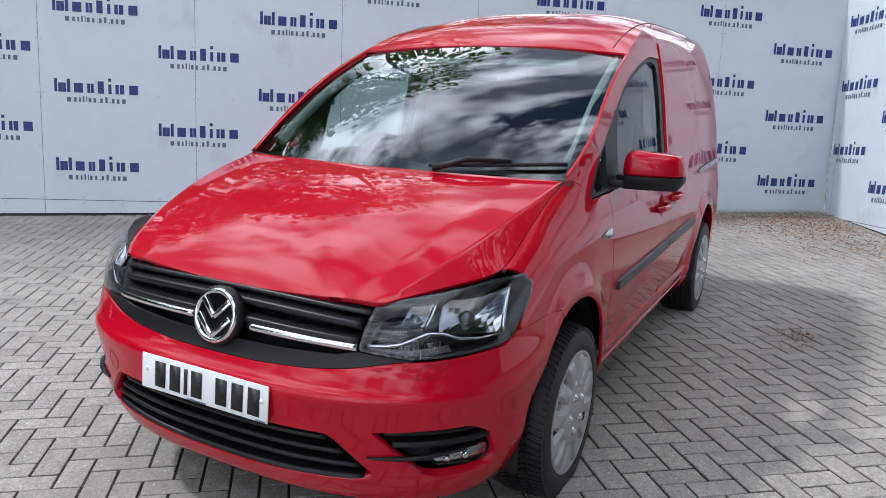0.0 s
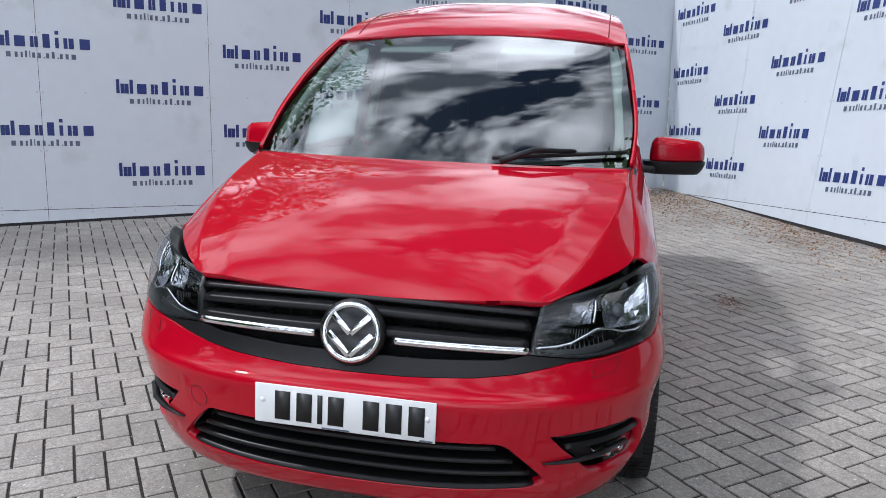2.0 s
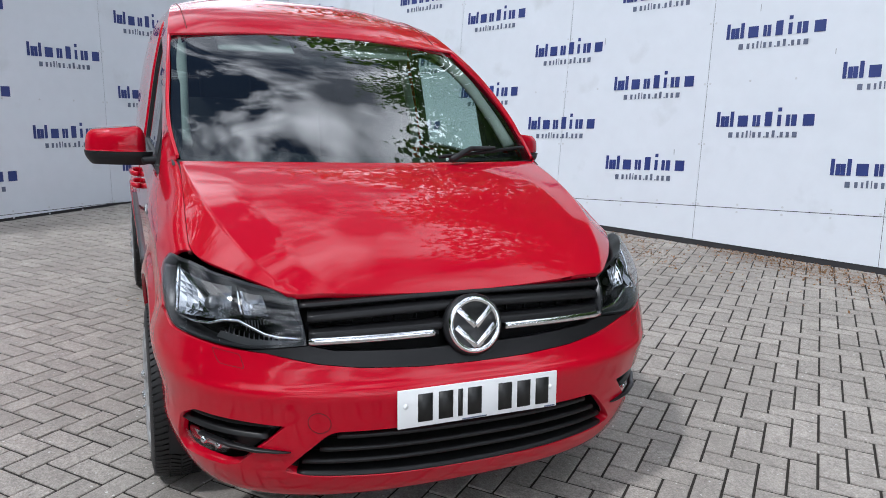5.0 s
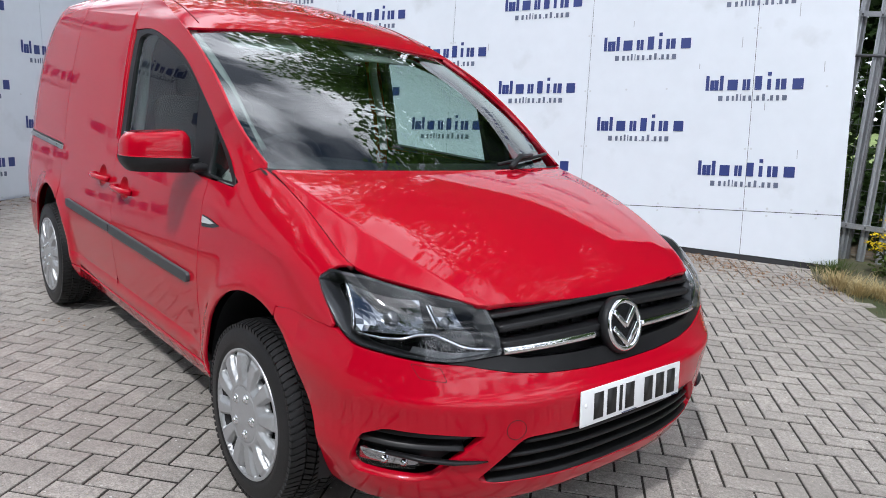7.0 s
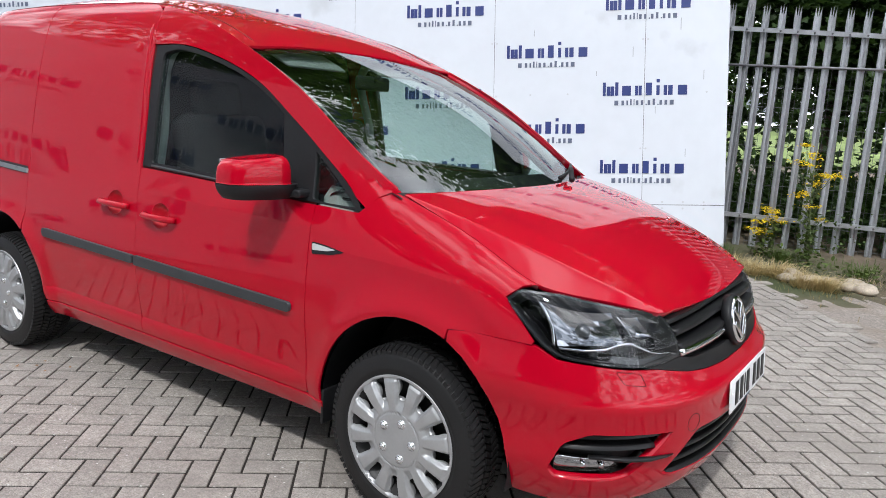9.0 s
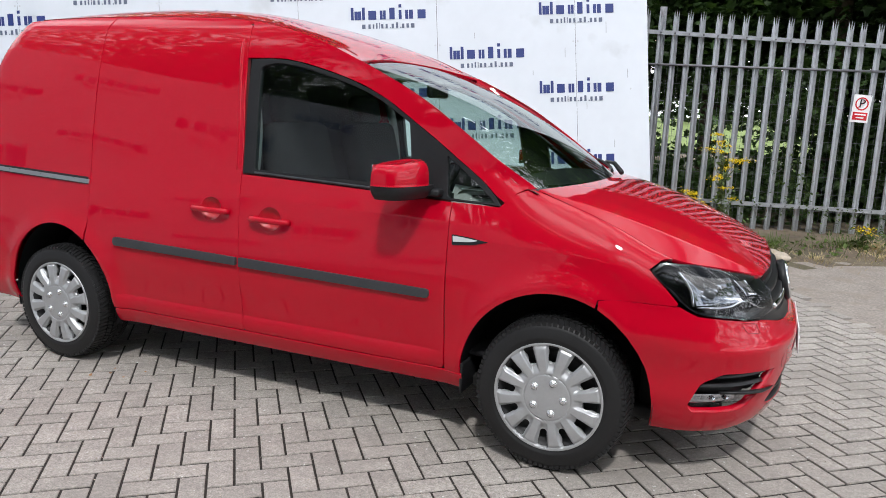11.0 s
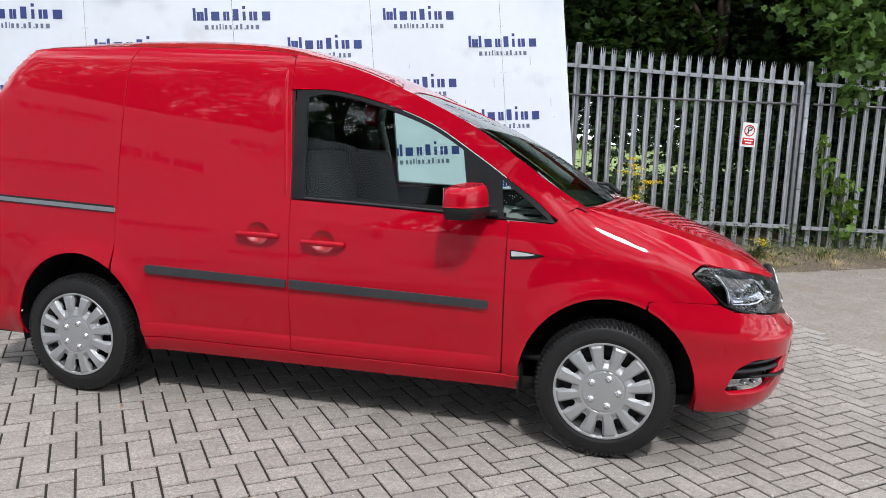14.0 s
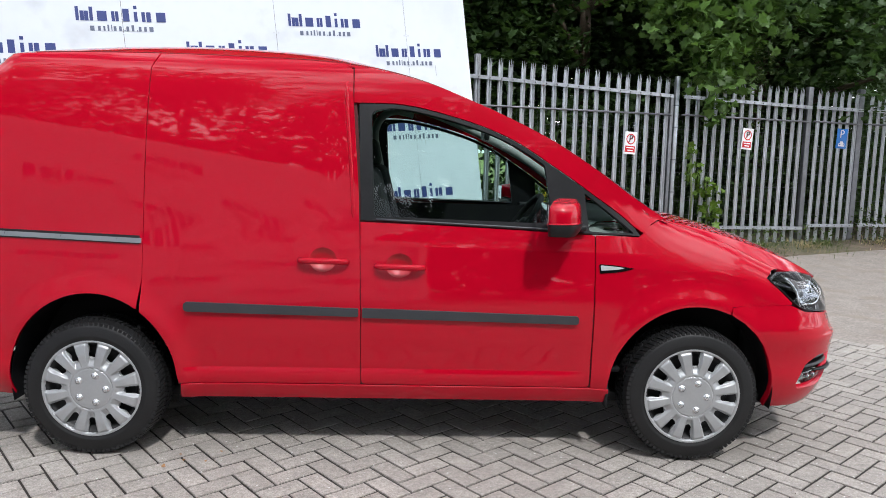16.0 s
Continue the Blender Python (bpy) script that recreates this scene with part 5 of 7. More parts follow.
grid_ob("dashboard", dash, 36, 18, TRIM, van, "dark grey moulded dashboard")
for y in (-0.56, 0.02, 0.10, 0.56):
    bm = box_bm(0.02, 0.10, 0.06, (-0.505, y, 0.955), bevel=0.008)
    vent = part("air_vent", bm, BLACK, van)
    for k in range(4):
        part("vent_slat", box_bm(0.012, 0.086, 0.004, (-0.516, y, 0.934 + 0.013 * k)), ALUDARK, vent)
steer = new("steering_wheel")
steer.parent = van
sm = Matrix.Translation((-0.75, -0.36, 1.00)) @ Matrix.Rotation(radians(-54), 4, "Y")
bm = bmesh.new()
nu, nv = 40, 10
vs = [[bm.verts.new(((0.18 + 0.016 * math.cos(2 * math.pi * j / nv)) * math.cos(2 * math.pi * i / nu), (0.18 + 0.016 * math.cos(2 * math.pi * j / nv)) * math.sin(2 * math.pi * i / nu), 0.016 * math.sin(2 * math.pi * j / nv))) for j in range(nv)] for i in range(nu)]
for i in range(nu):
    for j in range(nv):
        bm.faces.new((vs[i][j], vs[(i + 1) % nu][j], vs[(i + 1) % nu][(j + 1) % nv], vs[i][(j + 1) % nv]))
bmesh.ops.transform(bm, matrix=sm, verts=bm.verts)
part("rim", bm, TRIM, steer)
for a in (0, 180, 90):
    bm = box_bm(0.13, 0.04, 0.018, (0.10, 0, -0.008), bevel=0.006)
    bmesh.ops.transform(bm, matrix=sm @ Matrix.Rotation(radians(a + 90), 4, "Z"), verts=bm.verts)
    part("spoke", bm, TRIM, steer)
bm = lathe([(0.0, 0.02), (0.045, 0.016), (0.062, 0.0), (0.060, -0.06)], 24, "z", (0, 0, -0.01))
bmesh.ops.transform(bm, matrix=sm, verts=bm.verts)
part("hub", bm, TRIM, steer)
tube("column", [sm @ Vector((0, 0, -0.05)), sm @ Vector((0, 0, -0.16)), sm @ Vector((0.02, 0, -0.30))], [0.050, 0.062, 0.075], TRIM, steer, sides=12)
for y in (-0.37, 0.37):
    seat = new("cab_seat")
    seat.parent = van
    part("cushion", box_bm(0.50, 0.50, 0.15, (-1.12, y, 0.66), bevel=0.05, seg=4), CLOTH, seat)
    part("backrest", box_bm(0.14, 0.48, 0.58, (-1.46, y, 0.99), bevel=0.055, seg=4, turn=Matrix.Rotation(radians(-14), 4, "Y")), CLOTH, seat)
    part("headrest", box_bm(0.10, 0.26, 0.17, (-1.545, y, 1.345), bevel=0.045, seg=4, turn=Matrix.Rotation(radians(-10), 4, "Y")), CLOTH, seat)
    for dy in (-0.06, 0.06):
        tube("headrest_post", [(-1.52, y + dy, 1.22), (-1.54, y + dy, 1.31)], 0.006, CHROME, seat, sides=6)
for sd in (-1, 1):
    def card(u, v, sd=sd):
        x, z = -0.48 - 1.02 * u, 0.34 + 0.69 * v
        return Vector((x, sd * (float(side_w(x, z)) - 0.055 - 0.02 * math.sin(math.pi * v)), z))
    grid_ob("door_card", card, 14, 10, TRIM, van)
    # pale pillar trim at the rear of the door window
    pts = [(-1.500, 1.03), (-1.515, 1.30), (-1.530, 1.52), (-1.45, 1.60), (-1.30, 1.585)]
    line = [Vector((x, sd * (float(side_w(x, z)) - 0.075), z)) for x, z in curve_line(pts, 16)]
    tube("pillar_trim", line, 0.024, LINER, van, sides=10)
    line = [Vector((x, sd * (float(side_w(x, float(CANT(x)) - 0.04)) - 0.06), float(CANT(x)) - 0.05)) for x in np.linspace(-1.30, -0.28, 16)]
    tube("screen_pillar_trim", line, 0.026, LINER, van, sides=8)


    # pale trim with a demister slot behind the quarter glass
    def corner_trim(u, v, sd=sd):
        x = -0.50 + 0.25 * u
        z = 0.985 + (0.055 + 0.02 * (1 - u)) * v
        return Vector((x, sd * (float(side_w(x, z)) - 0.050 - 0.055 * v), z))
    trim = grid_ob("corner_trim", corner_trim, 8, 5, LINER, van, "pale grey corner trim with a dark vent slot")
    q = corner_trim(0.55, 0.55)
    part("vent_slot", box_bm(0.085, 0.020, 0.006, q + Vector((0, sd * 0.004, 0)), bevel=0.002, turn=Matrix.Rotation(sd * radians(42), 4, "X")), DARK, trim)


def headliner(u, v):
    x = -1.64 + (-1.07 + 1.64) * u
    y = (v - 0.5) * 2 * (float(side_w(x, CANT(x))) - 0.04)
    return Vector((x, y, float(roof_z(np.array([x]), np.array([y]))[0]) - 0.03))


grid_ob("headliner", headliner, 10, 14, LINER, van, "pale grey headlining")
rv = new("rear_view_mirror")
rv.parent = van
part("housing", box_bm(0.03, 0.22, 0.065, (-0.90, 0.0, 1.455), bevel=0.014, seg=3), BLACK, rv)
tube("stem", [(-0.86, 0, 1.49), (-0.89, 0, 1.465)], 0.010, BLACK, rv)
for y in (-0.30, 0.28):
    part("sun_visor", box_bm(0.16, 0.34, 0.012, (-1.02, y, 1.53), bevel=0.005, turn=Matrix.Rotation(radians(24), 4, "Y")), LINER, van)
part("paper", box_bm(0.13, 0.05, 0.004, (-0.40, -0.655, 1.045), bevel=0.001), WHITE, van)


# ---- fence, verge, trees ----
FENCE_O, FENCE_D, FENCE_N = Vector((-0.45, 5.395, 0)), Vector((0.968, 0.252, 0)), Vector((-0.252, 0.968, 0))


def on_fence(s, off=0.0, z=0.0):
    return FENCE_O + FENCE_D * s + FENCE_N * off + Vector((0, 0, z))


FENCE_M = Matrix(((FENCE_D.x, FENCE_N.x, 0, 0), (FENCE_D.y, FENCE_N.y, 0, 0), (0, 0, 1, 0), (0, 0, 0, 1)))


def pale_mesh(height):
    cols = ((-0.034, 0.0, -0.055), (-0.021, 0.013, -0.006), (-0.009, 0.010, -0.050), (0.0, 0.003, 0.0), (0.009, 0.010, -0.050), (0.021, 0.013, -0.006), (0.034, 0.0, -0.055))
    verts, faces, k = [], [], len(cols)
    for off in (0.0, 0.003):
        for x, y, dz in cols:
            verts.append((x, -y + off, 0.0))
        for x, y, dz in cols:
            lean = 0.012 if abs(x) > 0.015 and dz > -0.01 else 0.0
            verts.append((x * (1 + lean * 8 if abs(x) < 0.03 else 1), -y + off, height - 0.11))
        for x, y, dz in cols:
            verts.append((x * (1.25 if 0.015 < abs(x) < 0.03 else 1), -y + off - (0.012 if dz == 0 else 0), height + dz))
    for layer in range(2):
        o = layer * 3 * k
        for row in range(2):
            for i in range(k - 1):
                a = o + row * k + i
                q = (a, a + 1, a + 1 + k, a + k)
                faces.append(q if layer == 0 else q[::-1])
    me = bpy.data.meshes.new("pale")
    me.from_pydata(verts, [], faces)
    me.materials.append(STEEL)
    return me


def fence_run(name, label, s0, s1, top0, top1, rail0, rail1, foot, spacing, n_pales, low_rail, mid_rail=None, first=None):
    f = new(name)
    tagged(f, label, "fence", group="palisade fence")
    me = pale_mesh(1.0)
    start = first if first is not None else s0 + 0.12
    rnd = random.Random(int(s0 * 100) + 7)
    for i in range(n_pales):
        s = start + spacing * i
        t = (s - s0) / (s1 - s0)
        h = top0 + (top1 - top0) * t - foot
        p = new("pale", me)
        p.parent = f
        p.matrix_basis = Matrix.Translation(on_fence(s, -0.004, foot)) @ FENCE_M @ Matrix.Rotation(rnd.uniform(-0.006, 0.006), 4, "Y") @ Matrix.Diagonal((1, 1, h, 1))
    for z0, z1, sz in ((rail0, rail1, 0.045), (low_rail, low_rail - 0.04 * (s1 - s0) / 2.8, 0.045)):
        line = [on_fence(s0, -0.046, z0), on_fence(s1, -0.046, z1)]
        verts, faces = [], []
        for p in line:
            for dx, dz in ((-0.022, -sz / 2), (-0.022, sz / 2), (0.022, sz / 2), (0.022, sz / 2 - 0.005), (-0.016, sz / 2 - 0.006), (-0.016, -sz / 2)):
                verts.append(p + FENCE_N * dx + Vector((0, 0, dz)))
        for j in range(6):
            a, b = j, (j + 1) % 6
            faces.append((a, b, b + 6, a + 6))
        mesh_ob("rail", verts, faces, STEEL, f, flat=True)
        # a second, front face of the rail seen between the pales, with its bolts
    bm = bmesh.new()
    for i in range(n_pales):
        s = start + spacing * i
        t = (s - s0) / (s1 - s0)
        for z0, z1 in ((rail0, rail1), (low_rail, low_rail - 0.04 * (s1 - s0) / 2.8)):
            c = on_fence(s, -0.070, z0 + (z1 - z0) * t)
            r = bmesh.ops.create_icosphere(bm, subdivisions=1, radius=0.011)
            bmesh.ops.translate(bm, vec=c, verts=r["verts"])
    part("bolts", bm, STEELDARK, f)["kind"] = "stuff"
    if mid_rail:
        tube("mid_rail", [on_fence(s0, -0.034, mid_rail), on_fence(s1, -0.034, mid_rail - 0.02)], 0.014, STEELDARK, f, sides=6)
    return f


fence_run("palisade_fence", "galvanised steel palisade fence with pointed pales", -0.95, 2.80, 2.640, 2.470, 2.365, 2.216, 0.14, 0.1548, 24, 0.475, 1.985, first=-0.815)
fence_run("palisade_fence", "galvanised steel palisade fence half hidden by leaves", 2.97, 5.16, 2.46, 2.45, 2.215, 2.155, 0.14, 0.149, 14, 0.41, 1.97)
fence_run("palisade_fence", "short galvanised palisade fence panel carrying a blue sign", 5.24, 6.12, 2.44, 2.43, 2.16, 2.15, 0.14, 0.142, 6, 0.42, 1.96, first=5.33)
fence_run("palisade_fence", "galvanised steel palisade fence running into the distance", 6.20, 12.0, 2.42, 2.40, 2.15, 2.10, 0.14, 0.150, 38, 0.42, 1.95)


def post(s, top, w, d, material, label):
    p = new("fence_post")
    tagged(p, label, "fence post")
    p.location = on_fence(s, 0.05, 0)
    bm = box_bm(w, d, top + 0.1, (0, 0, (top - 0.1) / 2), bevel=0.006, turn=FENCE_M.to_3x3().to_4x4())
    part("shaft", bm, material, p)
    bm = box_bm(w * 1.5, d * 1.2, 0.02, (0, 0, 0.03), bevel=0.004, turn=FENCE_M.to_3x3().to_4x4())
    part("base_plate", bm, material, p)
    return p


post(-0.02, 2.62, 0.075, 0.06, STEELDARK, "weathered steel post of the palisade fence")
post(2.845, 2.22, 0.05, 0.06, STEELDARK, "weathered steel post of the palisade fence")
gp = post(2.925, 2.50, 0.06, 0.06, STEEL, "pale galvanised round gate post with bands")
for z in (0.45, 0.9, 1.35, 1.8, 2.1):
    part("band", lathe([(0.046, -0.006), (0.046, 0.006)], 16, "z", (0, 0, z)), STEELDARK, gp)
post(5.20, 2.46, 0.085, 0.07, STEELDARK, "weathered steel post of the palisade fence")
post(6.16, 2.47, 0.10, 0.07, STEELDARK, "weathered steel post of the palisade fence")
post(8.95, 2.45, 0.10, 0.07, STEELDARK, "weathered steel post of the palisade fence")

# welded wire mesh behind the pales
verts, faces = [], []


def wire(a, b, r):
    d = (b - a).normalized()
    s = d.cross(FENCE_N).normalized() * r
    n = FENCE_N * r
    o = len(verts)
    for p in (a, b):
        for q in (s, n, -s, -n):
            verts.append(p + q)
    for j in range(4):
        faces.append((o + j, o + (j + 1) % 4, o + 4 + (j + 1) % 4, o + 4 + j))


for i in range(int(10.5 / 0.06)):
    wire(on_fence(-1.0 + 0.06 * i, 0.10, 0.1), on_fence(-1.0 + 0.06 * i, 0.10, 1.98), 0.0016)
for k in range(10):
    wire(on_fence(-1.0, 0.10, 0.18 + 0.2 * k), on_fence(9.5, 0.10, 0.17 + 0.2 * k), 0.0022)
wire_ob = tagged(mesh_ob("wire_mesh", verts, faces, STEELDARK), "thin welded wire mesh behind the fence pales", "wire mesh", kind="stuff")


# signs
def letter(ch, size, at, material, parent, m):
    cu = bpy.data.curves.new("letter", "FONT")
    cu.body, cu.size, cu.extrude, cu.align_x, cu.align_y = ch, size, 0.0006, "CENTER", "CENTER"
    tmp = bpy.data.objects.new("letter", cu)
    me = bpy.data.meshes.new_from_object(tmp)
    bpy.data.objects.remove(tmp)
    me.transform(m @ Matrix.Translation(at) @ Matrix.Rotation(radians(90), 4, "X"))
    me.materials.append(material)
    ob = new("letter", me)
    ob.parent = parent
    return ob


SIGNRED = mat("sign_red", (0.55, 0.012, 0.02), 0.4)
SIGNBLUE = mat("sign_blue", (0.02, 0.20, 0.66), 0.4)


def sign(s, z0, z1, width, blue, label, lean):
    sg = tagged(new("parking_sign"), label, "sign", group="parking signs")
    m = Matrix.Translation(on_fence(s, -0.025, (z0 + z1) / 2)) @ FENCE_M @ Matrix.Rotation(radians(lean), 4, "Y")
    h = z1 - z0

    def sheet(x, z):
        w = 0.006 * np.sin(x * 21 + z * 9)
        q = np.stack([x, -0.002 + w, z], 1)
        q = q @ np.array(m.to_3x3()).T + np.array(m.translation)
        return q[:, 0], q[:, 1], q[:, 2]

    ow = tuple(-FENCE_N)
    panel("sheet", fillet([(-width / 2, -h / 2), (width / 2, -h / 2), (width / 2, h / 2), (-width / 2, h / 2)], 0.006), sheet, SIGNBLUE if blue else WHITE, sg, step=0.02, thick=0.003, out=ow)
    if blue:
        letter("P", 0.17, (-0.01, -0.011, 0.062), WHITE, sg, m)
        # a plain car shape below
        car = fillet([(-0.06, -0.115), (0.06, -0.115), (0.062, -0.075), (0.04, -0.068), (0.028, -0.040), (-0.028, -0.040), (-0.04, -0.068), (-0.062, -0.075)], 0.008)
        panel("car_symbol", car, sheet, WHITE, sg, step=0.02, thick=0.001, out=ow, lift=0.002)
        for x in (-0.035, 0.035):
            panel("car_lamp", [(x + 0.012 * math.cos(a), -0.09 + 0.010 * math.sin(a)) for a in np.linspace(0, 6.28, 12, endpoint=False)], sheet, SIGNBLUE, sg, step=0.02, thick=0.001, out=ow, lift=0.004)
    else:
        c, r = (0.0, 0.052), 0.072
        circ_o = [(c[0] + r * math.cos(a), c[1] + r * math.sin(a)) for a in np.linspace(0, 2 * math.pi, 40, endpoint=False)]
        circ_i = [(c[0] + r * 0.80 * math.cos(a), c[1] + r * 0.80 * math.sin(a)) for a in np.linspace(0, 2 * math.pi, 40, endpoint=False)]
        panel("ring", circ_o, sheet, SIGNRED, sg, holes=[circ_i], step=0.02, thick=0.001, out=ow, lift=0.002)
        letter("P", 0.13, (0.0, -0.011, 0.052), INK, sg, m)
        panel("slash", [(-0.046, 0.010), (-0.040, 0.003), (0.046, 0.094), (0.040, 0.101)], sheet, SIGNRED, sg, step=0.02, thick=0.001, out=ow, lift=0.008)
        panel("red_box", [(-0.078, -0.125), (0.078, -0.125), (0.078, -0.040), (-0.078, -0.040)], sheet, SIGNRED, sg, step=0.02, thick=0.001, out=ow, lift=0.002)
        for z, w in ((-0.065, 0.060), (-0.100, 0.042)):
            panel("text_bar", [(-w, z - 0.007), (w, z - 0.007), (w, z + 0.007), (-w, z + 0.007)], sheet, WHITE, sg, step=0.02, thick=0.001, out=ow, lift=0.004)
    for x in (-width / 2 + 0.012, width / 2 - 0.012):
        tube("tie", [m @ Vector((x, -0.004, h / 2 - 0.01)), m @ Vector((x, 0.02, h / 2 + 0.02))], 0.002, INK, sg, sides=5)
    return sg


sign(2.19, 1.413, 1.715, 0.19, False, "white paper no-parking sign tied to the fence", 3)
sign(4.09, 1.520, 1.822, 0.19, False, "white paper no-parking sign tied to the fence beside ivy", 4)
sign(5.79, 1.575, 1.868, 0.20, True, "blue parking sign with white letter tied to the fence", 2)


# ---- plants ----
def leaf_mat(name, color, through_color, vary=0.45):
    m = mat(name, color, 0.5, vary=0.2, vscale=3.0, island=vary, spec=0.35)
    n, l = m.node_tree.nodes, m.node_tree.links
    out = n["Material Output"]
    b = n["Principled BSDF"]
    tr, mix = n.new("ShaderNodeBsdfTranslucent"), n.new("ShaderNodeMixShader")
    tr.inputs["Color"].default_value = (*through_color, 1)
    mix.inputs["Fac"].default_value = 0.30
    l.new(b.outputs["BSDF"], mix.inputs[1])
    l.new(tr.outputs["BSDF"], mix.inputs[2])
    l.new(mix.outputs["Shader"], out.inputs["Surface"])
    return m


LEAF = leaf_mat("sycamore_leaf", (0.080, 0.145, 0.034), (0.15, 0.29, 0.04))
# leaf tone darkened to carry the shade within trees and wood
LEAFDARK = leaf_mat("shade_dark_leaf", (0.048, 0.088, 0.028), (0.08, 0.16, 0.025))
LEAFBRIGHT = leaf_mat("young_leaf", (0.11, 0.19, 0.030), (0.22, 0.34, 0.04))
IVY = leaf_mat("ivy_leaf", (0.075, 0.115, 0.035), (0.08, 0.14, 0.02))
GRASS = leaf_mat("green_grass", (0.085, 0.125, 0.030), (0.10, 0.16, 0.03))
DRY = leaf_mat("dry_grass", (0.60, 0.49, 0.27), (0.50, 0.40, 0.20), 0.3)
YELLOW = leaf_mat("yellow_petal", (0.86, 0.66, 0.015), (0.6, 0.44, 0.01), 0.15)
BARK = mat("bark", (0.105, 0.078, 0.058), 0.9, vary=0.4, vscale=6, bump=0.9, bscale=18)
STEM = mat("weed_stem", (0.10, 0.13, 0.05), 0.7, vary=0.2)
LITTER = mat("fallen_leaf", (0.24, 0.125, 0.055), 0.85, island=0.5)
FIELD = mat("sunlit_meadow", (0.17, 0.23, 0.06), 0.95, vary=0.25, vscale=0.6)
STONE = mat("rubble_stone", (0.36, 0.31, 0.25), 0.9, vary=0.3, vscale=9, bump=0.6, bscale=40, island=0.3)
MAPLE = np.array([(0, -0.5), (0.16, -0.30), (0.46, -0.30), (0.36, -0.02), (0.52, 0.22), (0.24, 0.20), (0.0, 0.55), (-0.24, 0.20), (-0.52, 0.22), (-0.36, -0.02), (-0.46, -0.30), (-0.16, -0.30)])
OVAL = np.array([(0, -0.5), (0.26, -0.18), (0.24, 0.16), (0, 0.5), (-0.24, 0.16), (-0.26, -0.18)])


def leaves(name, centres, sizes, shape, material, parent, rng, label="", droop=0.5):
    """Many small leaves, each turned its own way, in one mesh."""
    n, k = len(centres), len(shape)
    a = rng.uniform(0, 2 * np.pi, n)
    tilt = rng.normal(0, 0.55, n) + droop
    az = rng.uniform(0, 2 * np.pi, n)
    u = np.stack([np.cos(az), np.sin(az), np.zeros(n)], 1)
    w = np.stack([-np.sin(az) * np.cos(tilt), np.cos(az) * np.cos(tilt), -np.sin(tilt)], 1)
    ca, sa = np.cos(a)[:, None], np.sin(a)[:, None]
    e1, e2 = u * ca + w * sa, -u * sa + w * ca
    nn = np.cross(e1, e2)
    fold = np.abs(shape[:, 0])[None, :, None] * 0.35
    v = centres[:, None] + (e1[:, None] * shape[None, :, :1] + e2[:, None] * shape[None, :, 1:] + nn[:, None] * fold) * np.asarray(sizes).reshape(-1, 1, 1)
    me = bpy.data.meshes.new(name)
    me.from_pydata(v.reshape(-1, 3).tolist(), [], (np.arange(n * k).reshape(n, k)).tolist())
    me.materials.append(material)
    ob = new(name, me)
    if parent:
        ob.parent = parent
    if label:
        ob["label"] = label
    return ob


def clumps(rng, n, balls):
    """Places in the outer part of several flattened balls (x, y, z, radius, flatness)."""
    balls = np.array(balls, float)
    wgt = balls[:, 3] ** 2
    idx = rng.choice(len(balls), n, p=wgt / wgt.sum())
    d = rng.normal(size=(n, 3))
    d /= np.linalg.norm(d, axis=1, keepdims=True)
    r = rng.uniform(0.25, 1.0, n) ** 0.5 * (1 + 0.15 * rng.normal(size=n))
    q = d * (balls[idx, 3] * r)[:, None]
    q[:, 2] *= balls[idx, 4]
    return balls[idx, :3] + q


def tree(x, y, height, girth, spread, seed, label, n_leaves=7000, crown_low=0.35, leaf=0.16, material=None):
    rng = np.random.default_rng(seed)
    t = tagged(new("tree"), label, "tree", group="trees behind the boards and fence")
    t.location = (x, y, 0)
    base = Vector((0, 0, -0.1))
    bend = Vector((rng.normal() * 0.3, rng.normal() * 0.3, 0))
    trunk = [base + Vector((0, 0, height * 0.8 * k / 9)) + bend * (k / 9) ** 2 for k in range(10)]
    tube("trunk", trunk, [girth * (1.25 - 0.25 * min(k, 1)) * (1 - 0.085 * k) for k in range(10)], BARK, t, sides=12)
    balls = []
    for i in range(11):
        a = rng.uniform(0, 2 * math.pi)
        f = rng.uniform(crown_low, 0.78)
        k0 = trunk[min(9, int(f * 9 / 0.8 * 0.8))]
        reach = spread * rng.uniform(0.45, 1.0) * (1.15 - 0.5 * abs(f - 0.5))
        tip = k0 + Vector((math.cos(a) * reach, math.sin(a) * reach, rng.uniform(0.5, 1.9)))
        mid = k0.lerp(tip, 0.5) + Vector((0, 0, 0.25))
        line = [Vector(p) for p in curve_line([tuple(k0), tuple(mid), tuple(tip)], 7)]
        tube("limb", line, [girth * 0.42 * (1 - 0.13 * j) for j in range(7)], BARK, t, sides=7)
        balls.append((tip.x, tip.y, tip.z, spread * rng.uniform(0.30, 0.48), 0.75))
        balls.append((mid.x, mid.y, mid.z + 0.5, spread * rng.uniform(0.20, 0.36), 0.8))
    balls.append((trunk[-1].x, trunk[-1].y, height * 0.85, spread * 0.5, 0.9))
    c = clumps(rng, n_leaves, balls)
    c = c[c[:, 2] > height * crown_low * 0.7]
    leaves("crown", c, rng.uniform(0.6, 1.25, len(c)) * leaf, MAPLE, material or LEAF, t, rng)
    return t


